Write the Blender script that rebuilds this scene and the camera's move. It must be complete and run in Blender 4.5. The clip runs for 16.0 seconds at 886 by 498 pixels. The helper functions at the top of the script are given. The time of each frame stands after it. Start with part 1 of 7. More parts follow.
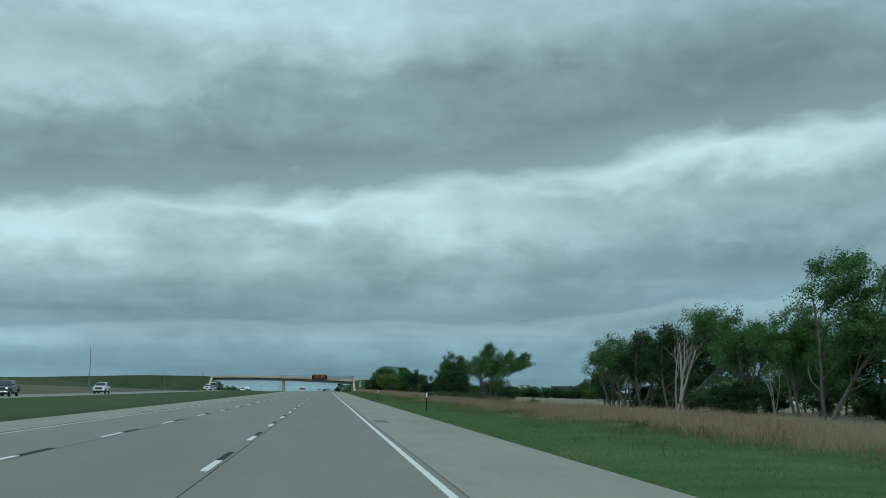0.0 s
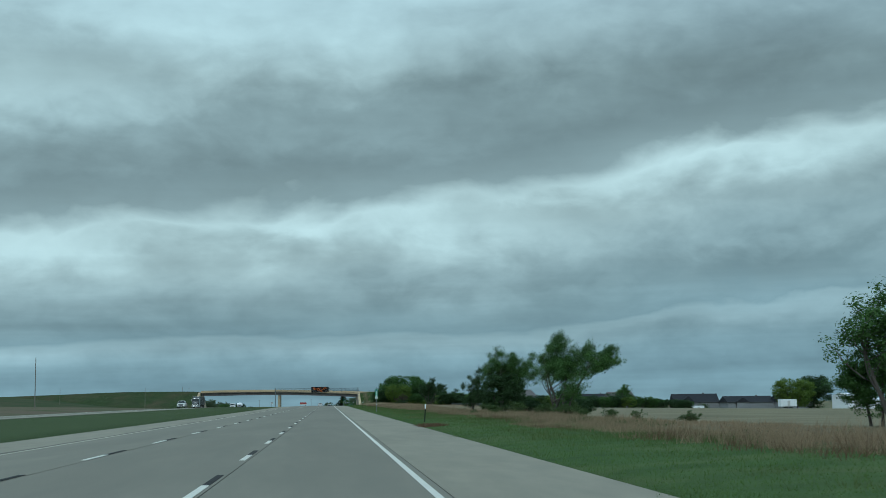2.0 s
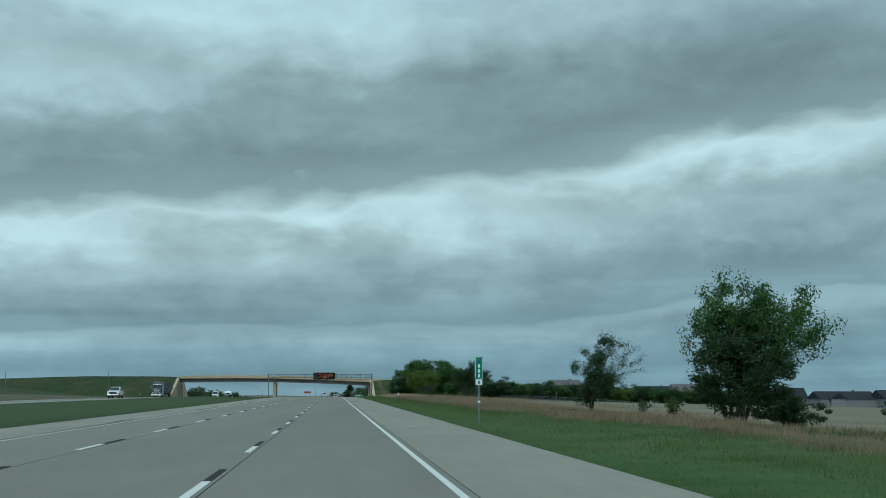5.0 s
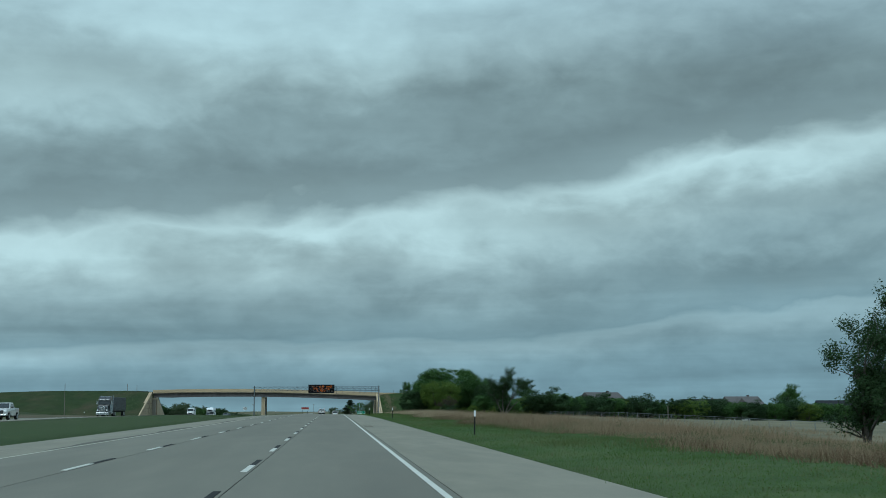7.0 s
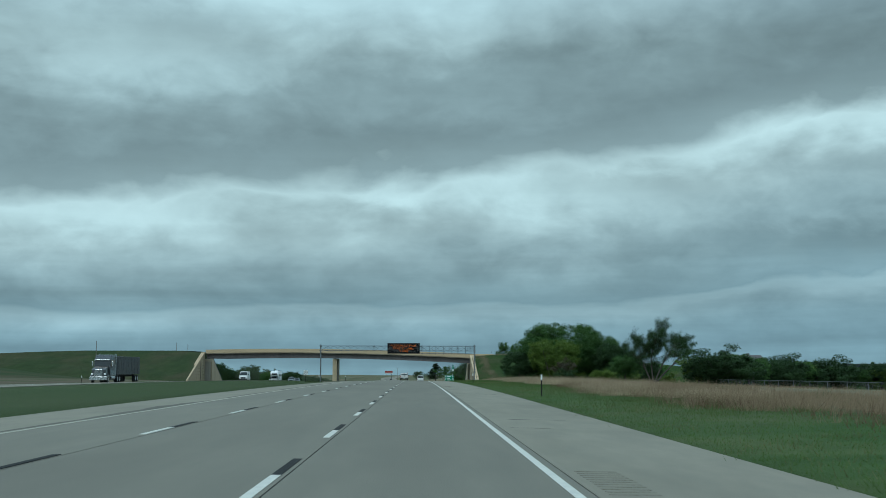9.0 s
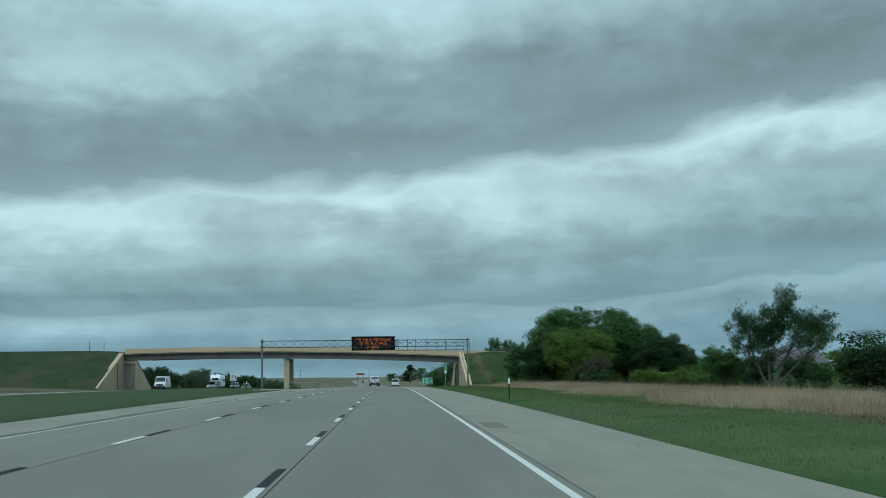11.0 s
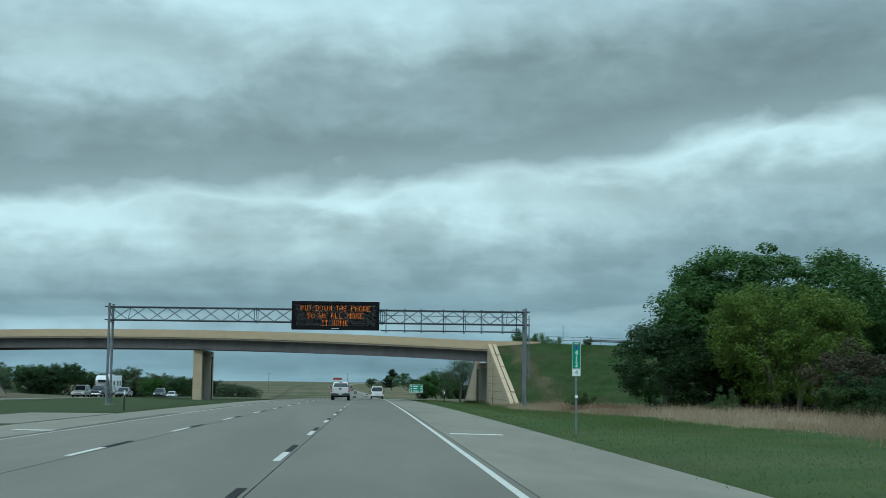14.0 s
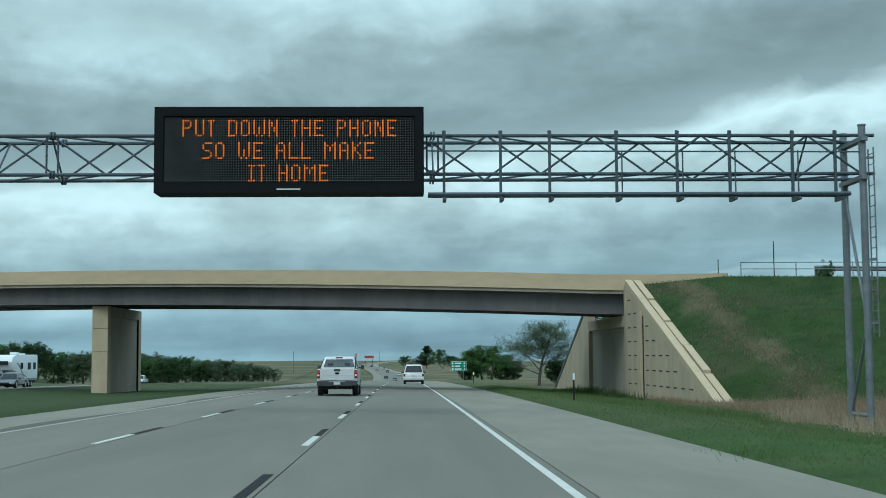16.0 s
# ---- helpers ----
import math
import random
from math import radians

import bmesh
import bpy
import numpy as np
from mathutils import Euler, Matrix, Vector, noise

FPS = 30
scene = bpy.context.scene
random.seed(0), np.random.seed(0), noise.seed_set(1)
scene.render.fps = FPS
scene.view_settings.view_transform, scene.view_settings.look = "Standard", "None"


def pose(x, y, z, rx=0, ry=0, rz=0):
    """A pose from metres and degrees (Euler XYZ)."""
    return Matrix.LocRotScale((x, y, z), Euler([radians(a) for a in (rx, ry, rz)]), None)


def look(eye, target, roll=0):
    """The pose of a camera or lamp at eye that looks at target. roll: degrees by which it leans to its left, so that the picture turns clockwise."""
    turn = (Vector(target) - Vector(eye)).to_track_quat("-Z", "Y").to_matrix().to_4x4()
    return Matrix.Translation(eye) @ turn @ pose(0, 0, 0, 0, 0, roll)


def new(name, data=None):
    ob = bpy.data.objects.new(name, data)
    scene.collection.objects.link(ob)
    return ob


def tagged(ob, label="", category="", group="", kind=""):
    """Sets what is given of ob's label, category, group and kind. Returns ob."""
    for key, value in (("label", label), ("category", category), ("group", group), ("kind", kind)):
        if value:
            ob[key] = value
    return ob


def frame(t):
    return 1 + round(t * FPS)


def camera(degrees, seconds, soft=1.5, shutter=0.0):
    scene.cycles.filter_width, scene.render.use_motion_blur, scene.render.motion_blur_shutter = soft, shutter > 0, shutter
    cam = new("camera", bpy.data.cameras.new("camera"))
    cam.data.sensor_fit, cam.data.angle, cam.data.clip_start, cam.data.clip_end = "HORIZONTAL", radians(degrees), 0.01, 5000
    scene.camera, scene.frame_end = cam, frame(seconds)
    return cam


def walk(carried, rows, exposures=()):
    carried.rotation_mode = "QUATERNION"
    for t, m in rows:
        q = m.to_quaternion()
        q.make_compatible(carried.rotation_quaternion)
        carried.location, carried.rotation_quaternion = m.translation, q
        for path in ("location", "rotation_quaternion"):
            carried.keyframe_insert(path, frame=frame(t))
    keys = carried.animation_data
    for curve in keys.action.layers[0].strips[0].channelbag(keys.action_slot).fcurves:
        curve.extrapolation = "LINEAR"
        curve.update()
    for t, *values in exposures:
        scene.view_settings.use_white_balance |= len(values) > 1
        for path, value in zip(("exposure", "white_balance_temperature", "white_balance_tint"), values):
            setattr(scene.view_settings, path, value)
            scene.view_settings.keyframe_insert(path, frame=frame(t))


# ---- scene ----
# ---- camera and walk ----
cam = camera(38.05, 16.0, soft=0.8, shutter=0.06)
# seconds, x, y, z, yaw, pitch, roll
PATH = [
    (0, 0.114, -15.18, 1.399, -5.17, 6.21, -0.62),
    (0.5, 0.044, 3.81, 1.401, -4.50, 6.22, -0.69),
    (1, 0.076, 22.80, 1.400, -4.40, 6.26, -0.10),
    (1.5, 0.142, 41.79, 1.400, -4.81, 6.40, 0.94),
    (2, 0.194, 60.45, 1.401, -5.08, 6.70, 0.71),
    (2.5, 0.268, 79.12, 1.402, -5.33, 6.76, 0.26),
    (3, 0.219, 97.78, 1.406, -5.98, 6.74, 0.28),
    (3.5, 0.164, 116.44, 1.411, -6.02, 6.64, -0.13),
    (4, 0.151, 135.05, 1.416, -5.55, 6.56, -0.81),
    (4.5, 0.080, 153.67, 1.422, -4.93, 6.30, -0.22),
    (7, 0.015, 246.95, 1.458, -4.87, 6.96, 0.22),
    (7.5, -0.042, 265.88, 1.468, -5.14, 7.42, 0.54),
    (8, -0.020, 284.82, 1.478, -4.72, 6.78, 0.52),
    (8.5, 0.046, 303.16, 1.487, -2.87, 5.95, 0.57),
    (9, -0.005, 321.50, 1.498, -1.13, 5.38, -0.09),
    (11.5, -0.287, 414.45, 1.540, -2.83, 5.51, 0.37),
    (12, -0.255, 432.92, 1.515, -3.42, 5.71, -0.07),
    (12.5, -0.298, 451.39, 1.477, -3.59, 5.89, -0.14),
    (13, -0.285, 470.10, 1.421, -3.38, 5.67, -0.32),
    (13.5, -0.272, 488.82, 1.349, -3.24, 5.61, -0.41),
    (14, -0.177, 507.11, 1.261, -3.21, 5.73, -0.61),
    (14.5, -0.164, 525.41, 1.160, -3.24, 5.51, -0.67),
    (15, -0.112, 543.83, 1.042, -3.05, 5.23, -0.54),
    (15.5, -0.092, 562.26, 0.909, -2.43, 4.92, -0.06),
    (16, -0.084, 580.68, 0.761, -1.73, 4.71, 0.35),
]
walk(cam, [(t, pose(x, y, z, 90 + pitch, roll, yaw)) for t, x, y, z, yaw, pitch, roll in PATH],
     exposures=[(t, stops, 5600, -6) for t, stops in (
         (0, 0.0), (1.5, -0.02), (2.5, -0.07), (3.5, -0.07), (4.5, -0.02), (7, -0.11), (7.5, -0.12), (8, -0.11), (8.5, -0.07), (9, -0.02),
         (11.5, 0.04), (12, 0.02), (12.5, 0.14), (13, 0.02), (13.5, 0.06), (14, 0.14), (15, 0.23), (16, 0.28))])

# ---- world and sun: a low, banded overcast ----
SUN_EL, SUN_AZ = radians(48), radians(200)


class Graph:
    """Small helper to wire shader nodes."""

    def __init__(self, tree):
        self.tree = tree
        tree.nodes.clear()

    def node(self, kind, **sets):
        n = self.tree.nodes.new(kind)
        for key, value in sets.items():
            if key == "operation":
                n.operation = value
            elif key == "blend_type":
                n.data_type, n.blend_type = "RGBA", value
            elif key == "attribute":
                n.attribute_name = value
        return n

    def link(self, a, b):
        self.tree.links.new(a, b)

    def math(self, op, a, b=None, c=None):
        n = self.node("ShaderNodeMath", operation=op)
        for i, v in enumerate((a, b, c)):
            if v is None:
                continue
            if isinstance(v, (int, float)):
                n.inputs[i].default_value = v
            else:
                self.link(v, n.inputs[i])
        return n.outputs[0]

    def noise(self, vector, scale, detail=4.0, rough=0.55, distort=0.0):
        n = self.node("ShaderNodeTexNoise")
        n.inputs["Scale"].default_value, n.inputs["Detail"].default_value = scale, detail
        n.inputs["Roughness"].default_value, n.inputs["Distortion"].default_value = rough, distort
        if vector is not None:
            self.link(vector, n.inputs["Vector"])
        return n.outputs["Fac"]

    def ramp(self, fac, stops, smooth=False):
        n = self.node("ShaderNodeValToRGB")
        ramp = n.color_ramp
        ramp.interpolation = "EASE" if smooth else "LINEAR"
        while len(ramp.elements) < len(stops):
            ramp.elements.new(0.5)
        for e, (at, col) in zip(ramp.elements, stops):
            e.position = at
            e.color = (*col, 1) if len(col) == 3 else (col[0], col[0], col[0], 1)
        self.link(fac, n.inputs[0])
        return n.outputs["Color"]

    def mix(self, fac, a, b, how="MIX"):
        n = self.node("ShaderNodeMix", blend_type=how)
        for i, v in ((0, fac), (6, a), (7, b)):
            if isinstance(v, (int, float)):
                n.inputs[i].default_value = v
            elif isinstance(v, tuple):
                n.inputs[i].default_value = (*v, 1)
            else:
                self.link(v, n.inputs[i])
        return n.outputs[2]


world = bpy.data.worlds.new("overcast")
scene.world = world
world.use_nodes = True
g = Graph(world.node_tree)
coord = g.node("ShaderNodeTexCoord").outputs["Generated"]
sep = g.node("ShaderNodeSeparateXYZ")
g.link(coord, sep.inputs[0])
el = g.math("MULTIPLY", g.math("ARCSINE", sep.outputs[2]), 57.2958)
az = g.math("MULTIPLY", g.math("ARCTAN2", sep.outputs[0], sep.outputs[1]), 57.2958)
# lower edge of the dark upper deck, in degrees: it rises towards the right of the road
EDGE = [(-40, 6.4), (-16, 6.95), (-11.5, 7.45), (-5, 8.2), (0, 8.45), (4, 8.9), (9, 9.4), (12.3, 10.1), (15, 10.9), (18, 11.5), (24, 12.0), (60, 12.6)]
across = g.math("DIVIDE", g.math("ADD", az, 40.0), 100.0)
edge = g.math("MULTIPLY", g.ramp(across, [((p + 40) / 100, (e / 20,)) for p, e in EDGE]), 20.0)
up = g.math("MAXIMUM", el, 0.0)


def cloud_field(wide, tall, detail, rough, distort, shift=0.0):
    """Noise over bearing and elevation, drawn out along the horizon."""
    at = g.node("ShaderNodeCombineXYZ")
    g.link(g.math("MULTIPLY", az, wide), at.inputs[0])
    g.link(g.math("MULTIPLY", el, tall), at.inputs[1])
    at.inputs[2].default_value = shift
    return g.noise(at.outputs[0], 1.0, detail, rough, distort)


def spread(fac, amount):
    """A noise made to swing round zero by an amount to each side."""
    return g.math("MULTIPLY", g.math("SUBTRACT", fac, 0.5), 2 * amount)


billow = cloud_field(0.085, 0.2, 4, 0.45, 0.5, 3.1)
puffs = cloud_field(0.2, 0.42, 5, 0.5, 0.35, 7.4)
wisps = cloud_field(0.6, 0.95, 4, 0.52, 0.3, 1.7)
sheets = cloud_field(0.05, 0.8, 5, 0.52, 0.25, 5.2)
# low layers near the horizon stay flat and thin
calm = g.math("MINIMUM", g.math("MULTIPLY_ADD", up, 0.13, 0.05), 1.0)
wob = g.math("MULTIPLY", g.math("ADD", g.math("ADD", spread(billow, 1.3), spread(puffs, 1.5)), spread(wisps, 0.5)), calm)
level = g.math("MINIMUM", g.math("DIVIDE", up, 9.0), 1.0)
tilt = g.math("SUBTRACT", el, g.math("MULTIPLY", g.math("SUBTRACT", edge, 9.0), level))
deck = g.math("DIVIDE", g.math("ADD", tilt, wob), 20.0)
SKY = [
    (0.0, (0.242, 0.338, 0.385)), (0.05, (0.229, 0.32, 0.366)), (0.09, (0.26, 0.352, 0.393)), (0.13, (0.33, 0.42, 0.452)), (0.146, (0.315, 0.404, 0.435)), (0.156, (0.238, 0.32, 0.354)),
    (0.2, (0.262, 0.34, 0.367)), (0.26, (0.33, 0.409, 0.43)), (0.33, (0.43, 0.512, 0.522)), (0.39, (0.52, 0.614, 0.62)), (0.435, (0.55, 0.645, 0.65)),
    (0.458, (0.42, 0.495, 0.503)), (0.484, (0.28, 0.338, 0.35)), (0.54, (0.24, 0.292, 0.305)), (0.66, (0.265, 0.322, 0.334)), (0.76, (0.378, 0.45, 0.46)), (0.9, (0.46, 0.55, 0.56)),
]
low = g.ramp(deck, SKY)
# single masses: bearing, elevation, half-width, half-height, lighter or darker
MASSES = [
    (-11.7, 12.9, 5.0, 1.2, 0.3), (-3.0, 15.6, 6.0, 1.5, 0.22), (-11.5, 15.2, 3.6, 1.1, -0.16), (10.5, 12.4, 5.5, 1.3, -0.04), (2.3, 11.9, 4.0, 0.6, 0.12),
    (18.5, 14.4, 7.0, 2.2, -0.12), (17.5, 10.4, 3.2, 0.8, 0.16), (3.0, 8.3, 3.5, 0.8, 0.1), (-13.5, 6.3, 3.5, 0.7, 0.2), (7.4, 7.0, 2.6, 0.8, 0.15),
    (9.4, 8.5, 3.0, 0.6, -0.22), (18.0, 6.0, 4.2, 0.6, -0.2), (-0.3, 7.5, 1.3, 0.35, 0.14), (3.0, 4.2, 7.0, 0.7, -0.1), (-3.5, 6.3, 5.0, 0.8, -0.1), (22.5, 9.0, 3.0, 0.7, -0.14),
]
place = g.node("ShaderNodeCombineXYZ")
g.link(g.math("ADD", az, spread(billow, 4.5)), place.inputs[0])
g.link(g.math("ADD", el, g.math("ADD", spread(puffs, 1.5), spread(wisps, 0.5))), place.inputs[1])
tone = g.math("ADD", 1.0, 0.0)
for m_az, m_el, m_w, m_h, amount in MASSES:
    off = g.node("ShaderNodeVectorMath", operation="SUBTRACT")
    g.link(place.outputs[0], off.inputs[0])
    off.inputs[1].default_value = (m_az, m_el, 0)
    size = g.node("ShaderNodeVectorMath", operation="DIVIDE")
    g.link(off.outputs[0], size.inputs[0])
    size.inputs[1].default_value = (m_w, m_h, 1)
    sq = g.node("ShaderNodeVectorMath", operation="DOT_PRODUCT")
    g.link(size.outputs[0], sq.inputs[0])
    g.link(size.outputs[0], sq.inputs[1])
    tone = g.math("MULTIPLY_ADD", g.math("POWER", 2.0, g.math("MULTIPLY", sq.outputs["Value"], -1.0)), amount, tone)
tone = g.math("MULTIPLY", tone, g.math("ADD", 1.0, g.math("ADD", spread(puffs, 0.3), spread(wisps, 0.15))))
# thin stacked sheets towards the horizon
thin = g.math("SUBTRACT", 1.0, g.math("MULTIPLY", g.math("MINIMUM", g.math("DIVIDE", up, 7.0), 1.0), 0.8))
tone = g.math("MULTIPLY", tone, g.math("MULTIPLY_ADD", g.math("MULTIPLY", g.math("SUBTRACT", sheets, 0.5), 1.05), thin, 1.0))
grey = g.node("ShaderNodeCombineXYZ")
for socket in grey.inputs:
    g.link(tone, socket)
low = g.mix(1.0, low, grey.outputs[0], "MULTIPLY")
nish = g.node("ShaderNodeTexSky")
nish.sky_type, nish.sun_disc, nish.sun_elevation, nish.sun_rotation = "NISHITA", False, SUN_EL, SUN_AZ
high = g.mix(0.9, nish.outputs[0], (0.62, 0.72, 0.73))
over = g.ramp(g.math("DIVIDE", el, 90.0), [(0.16, (0.0,)), (0.45, (1.0,))])
lit = g.mix(over, low, high)
back = g.node("ShaderNodeBackground")
g.link(lit, back.inputs[0])
back.inputs[1].default_value = 1.0
g.link(back.outputs[0], g.node("ShaderNodeOutputWorld").inputs[0])

sun = new("sun", bpy.data.lights.new("sun", "SUN"))
sun.data.energy, sun.data.angle, sun.data.color = 0.8, radians(25), (1.0, 0.97, 0.92)
sun.matrix_world = look((60 * math.sin(SUN_AZ), 60 * math.cos(SUN_AZ), 70), (0, 0, 0))


# ---- materials ----
def surface(name, dark, light, scale=6.0, rough=0.7, bump=0.0, metal=0.0, stain=None, stain_scale=0.3, stain_amount=0.5, stretch=(1, 1, 1), vary=0.0, coat=0.0, spec=0.5, fine_scale=0.0):
    """Two tones broken by grain, with larger stains on top; relief from the grain."""
    m = bpy.data.materials.new(name)
    m.use_nodes = True
    w = Graph(m.node_tree)
    tex = w.node("ShaderNodeTexCoord").outputs["Object"]
    mapping = w.node("ShaderNodeMapping")
    mapping.inputs["Scale"].default_value = stretch
    w.link(tex, mapping.inputs[0])
    grain = w.noise(mapping.outputs[0], scale, 6, 0.62)
    col = w.ramp(grain, [(0.32, dark), (0.68, light)])
    if stain:
        patch = w.noise(mapping.outputs[0], stain_scale, 4, 0.6, 0.5)
        fac = w.math("MULTIPLY", w.ramp(patch, [(0.45, (0.0,)), (0.7, (1.0,))]), stain_amount)
        col = w.mix(fac, col, stain)
    if vary:
        geo = w.node("ShaderNodeNewGeometry")
        obj = w.node("ShaderNodeObjectInfo")
        rnd = w.math("FRACT", w.math("ADD", geo.outputs["Random Per Island"], obj.outputs["Random"]))
        tone = w.ramp(rnd, [(0.0, (1 - vary,)), (1.0, (1 + vary,))])
        col = w.mix(1.0, col, tone, "MULTIPLY")
    bsdf = w.node("ShaderNodeBsdfPrincipled")
    w.link(col, bsdf.inputs["Base Color"])
    rr = w.ramp(grain, [(0.3, (max(rough - 0.08, 0.02),)), (0.7, (min(rough + 0.08, 1.0),))])
    w.link(rr, bsdf.inputs["Roughness"])
    bsdf.inputs["Metallic"].default_value = metal
    bsdf.inputs["Coat Weight"].default_value = coat
    bsdf.inputs["Specular IOR Level"].default_value = spec
    if bump:
        b = w.node("ShaderNodeBump")
        b.inputs["Strength"].default_value, b.inputs["Distance"].default_value = bump, 0.02
        w.link(w.noise(mapping.outputs[0], fine_scale or scale * 5, 5, 0.6), b.inputs["Height"])
        w.link(b.outputs[0], bsdf.inputs["Normal"])
    w.link(bsdf.outputs[0], w.node("ShaderNodeOutputMaterial").inputs[0])
    return m


def leafy(name, dark, light, through_light=0.35, rough=0.6):
    """Leaf or blade: tone differs from piece to piece, a little light passes through."""
    m = bpy.data.materials.new(name)
    m.use_nodes = True
    w = Graph(m.node_tree)
    geo = w.node("ShaderNodeNewGeometry")
    tex = w.node("ShaderNodeTexCoord").outputs["Object"]
    patch = w.noise(tex, 0.55, 3, 0.6)
    rnd = w.math("MULTIPLY_ADD", geo.outputs["Random Per Island"], 0.26, w.math("MULTIPLY", patch, 0.82))
    col = w.ramp(rnd, [(0.15, dark), (0.85, light)])
    bsdf = w.node("ShaderNodeBsdfPrincipled")
    w.link(col, bsdf.inputs["Base Color"])
    bsdf.inputs["Roughness"].default_value = rough
    bsdf.inputs["Specular IOR Level"].default_value = 0.12
    tr = w.node("ShaderNodeBsdfTranslucent")
    w.link(col, tr.inputs[0])
    mixer = w.node("ShaderNodeMixShader")
    mixer.inputs[0].default_value = through_light
    w.link(bsdf.outputs[0], mixer.inputs[1])
    w.link(tr.outputs[0], mixer.inputs[2])
    w.link(mixer.outputs[0], w.node("ShaderNodeOutputMaterial").inputs[0])
    return m


def glow(name, colour, strength):
    m = bpy.data.materials.new(name)
    m.use_nodes = True
    w = Graph(m.node_tree)
    e = w.node("ShaderNodeEmission")
    e.inputs[0].default_value, e.inputs[1].default_value = (*colour, 1), strength
    w.link(e.outputs[0], w.node("ShaderNodeOutputMaterial").inputs[0])
    return m


M_SLAB = surface("lane_concrete", (0.162, 0.152, 0.121), (0.198, 0.185, 0.149), 1.4, 0.85, 0.25, stain=(0.122, 0.113, 0.092), stain_scale=0.25, stain_amount=0.45, stretch=(1, 0.12, 1), vary=0.05, spec=0.2, fine_scale=40)
M_SHOULDER = surface("shoulder_concrete", (0.198, 0.183, 0.143), (0.248, 0.228, 0.178), 1.2, 0.88, 0.3, stain=(0.152, 0.14, 0.11), stain_scale=0.3, stain_amount=0.5, stretch=(1, 0.25, 1), vary=0.05, spec=0.2, fine_scale=40)
M_BASE = surface("joint_seal", (0.03, 0.03, 0.028), (0.05, 0.05, 0.045), 8, 0.9)
M_WHITE = surface("white_marking", (0.50, 0.49, 0.43), (0.64, 0.62, 0.55), 9, 0.7, 0.2, stain=(0.42, 0.42, 0.4), stain_scale=3.5, stain_amount=0.5)
M_YELLOW = surface("faded_yellow_marking", (0.35, 0.325, 0.26), (0.44, 0.41, 0.33), 9, 0.7, 0.2, stain=(0.22, 0.21, 0.17), stain_scale=1.5, stain_amount=0.6)
M_BLACK = surface("black_contrast_marking", (0.018, 0.019, 0.019), (0.034, 0.034, 0.033), 9, 0.85, 0.2, spec=0.1)
M_TAR = surface("tar_sealer", (0.035, 0.035, 0.033), (0.065, 0.065, 0.06), 5, 0.85, spec=0.1)
M_GRIME = surface("road_grime", (0.105, 0.1, 0.084), (0.15, 0.142, 0.118), 3, 0.95, 0.2, spec=0.1)
M_GROOVE = surface("milled_concrete", (0.165, 0.153, 0.12), (0.205, 0.19, 0.148), 3, 0.9, 0.2, spec=0.15)
M_WALL = surface("tan_concrete", (0.40, 0.315, 0.205), (0.47, 0.375, 0.25), 1.5, 0.85, 0.25, stain=(0.27, 0.23, 0.165), stain_scale=0.5, stain_amount=0.5, stretch=(1, 1, 0.35), vary=0.05)
M_PARAPET = surface("buff_parapet", (0.44, 0.335, 0.21), (0.49, 0.375, 0.237), 2.2, 0.85, 0.2, stain=(0.35, 0.28, 0.185), stain_scale=0.5, stain_amount=0.35, stretch=(0.35, 0.35, 1))
M_GIRDER = surface("weathered_girder_steel", (0.092, 0.082, 0.082), (0.132, 0.118, 0.116), 1.2, 0.6, 0.15, stain=(0.055, 0.05, 0.05), stain_scale=0.4, stain_amount=0.6, stretch=(1, 1, 0.3))
# tan concrete darkened: shade under the bridge put into the colour; also gantry footings
M_SHADE_DARKCON = surface("shaded_concrete", (0.285, 0.242, 0.185), (0.345, 0.295, 0.228), 1.3, 0.88, 0.25, stain=(0.17, 0.155, 0.135), stain_scale=0.4, stain_amount=0.6, stretch=(1, 1, 0.35))
M_GALV = surface("galvanised_steel", (0.145, 0.158, 0.166), (0.215, 0.232, 0.242), 5, 0.55, 0.1, metal=0.3, stain=(0.11, 0.12, 0.128), stain_scale=1.5, stain_amount=0.5)
M_TRUSS = surface("dull_truss_steel", (0.044, 0.06, 0.072), (0.078, 0.098, 0.113), 5, 0.6, 0.1, metal=0.2, stain=(0.055, 0.062, 0.067), stain_scale=1.5, stain_amount=0.5)
M_BROWN = leafy("dead_brown_grass", (0.15, 0.115, 0.078), (0.27, 0.21, 0.14), 0.3, 0.8)
M_SIGNBOX = surface("black_sign_housing", (0.005, 0.006, 0.007), (0.010, 0.011, 0.012), 6, 0.85, 0.1, spec=0.15)
M_SIGNFACE = surface("black_sign_matrix", (0.003, 0.003, 0.004), (0.006, 0.006, 0.007), 20, 0.9, spec=0.1)
M_LED_OFF = surface("unlit_lamp_dot", (0.15, 0.15, 0.145), (0.22, 0.22, 0.21), 30, 0.4)
M_LED_ON = glow("amber_lamp_dot", (1.0, 0.24, 0.035), 0.85)
M_GREEN_SIGN = surface("green_sign_sheet", (0.005, 0.19, 0.10), (0.01, 0.24, 0.13), 8, 0.45)
M_SIGN_WHITE = surface("white_sign_sheet", (0.72, 0.74, 0.74), (0.82, 0.83, 0.83), 8, 0.45)
M_SIGN_BLUE = surface("blue_sign_sheet", (0.02, 0.07, 0.28), (0.03, 0.09, 0.33), 8, 0.45)
M_SIGN_RED = surface("red_sign_sheet", (0.24, 0.04, 0.035), (0.32, 0.055, 0.045), 8, 0.45)
M_POST_DARK = surface("dark_steel_post", (0.014, 0.015, 0.014), (0.028, 0.028, 0.026), 9, 0.8, 0.2, spec=0.2)
M_WOOD = surface("grey_pole_wood", (0.13, 0.11, 0.09), (0.2, 0.175, 0.15), 6, 0.85, 0.3, stretch=(1, 1, 0.15))
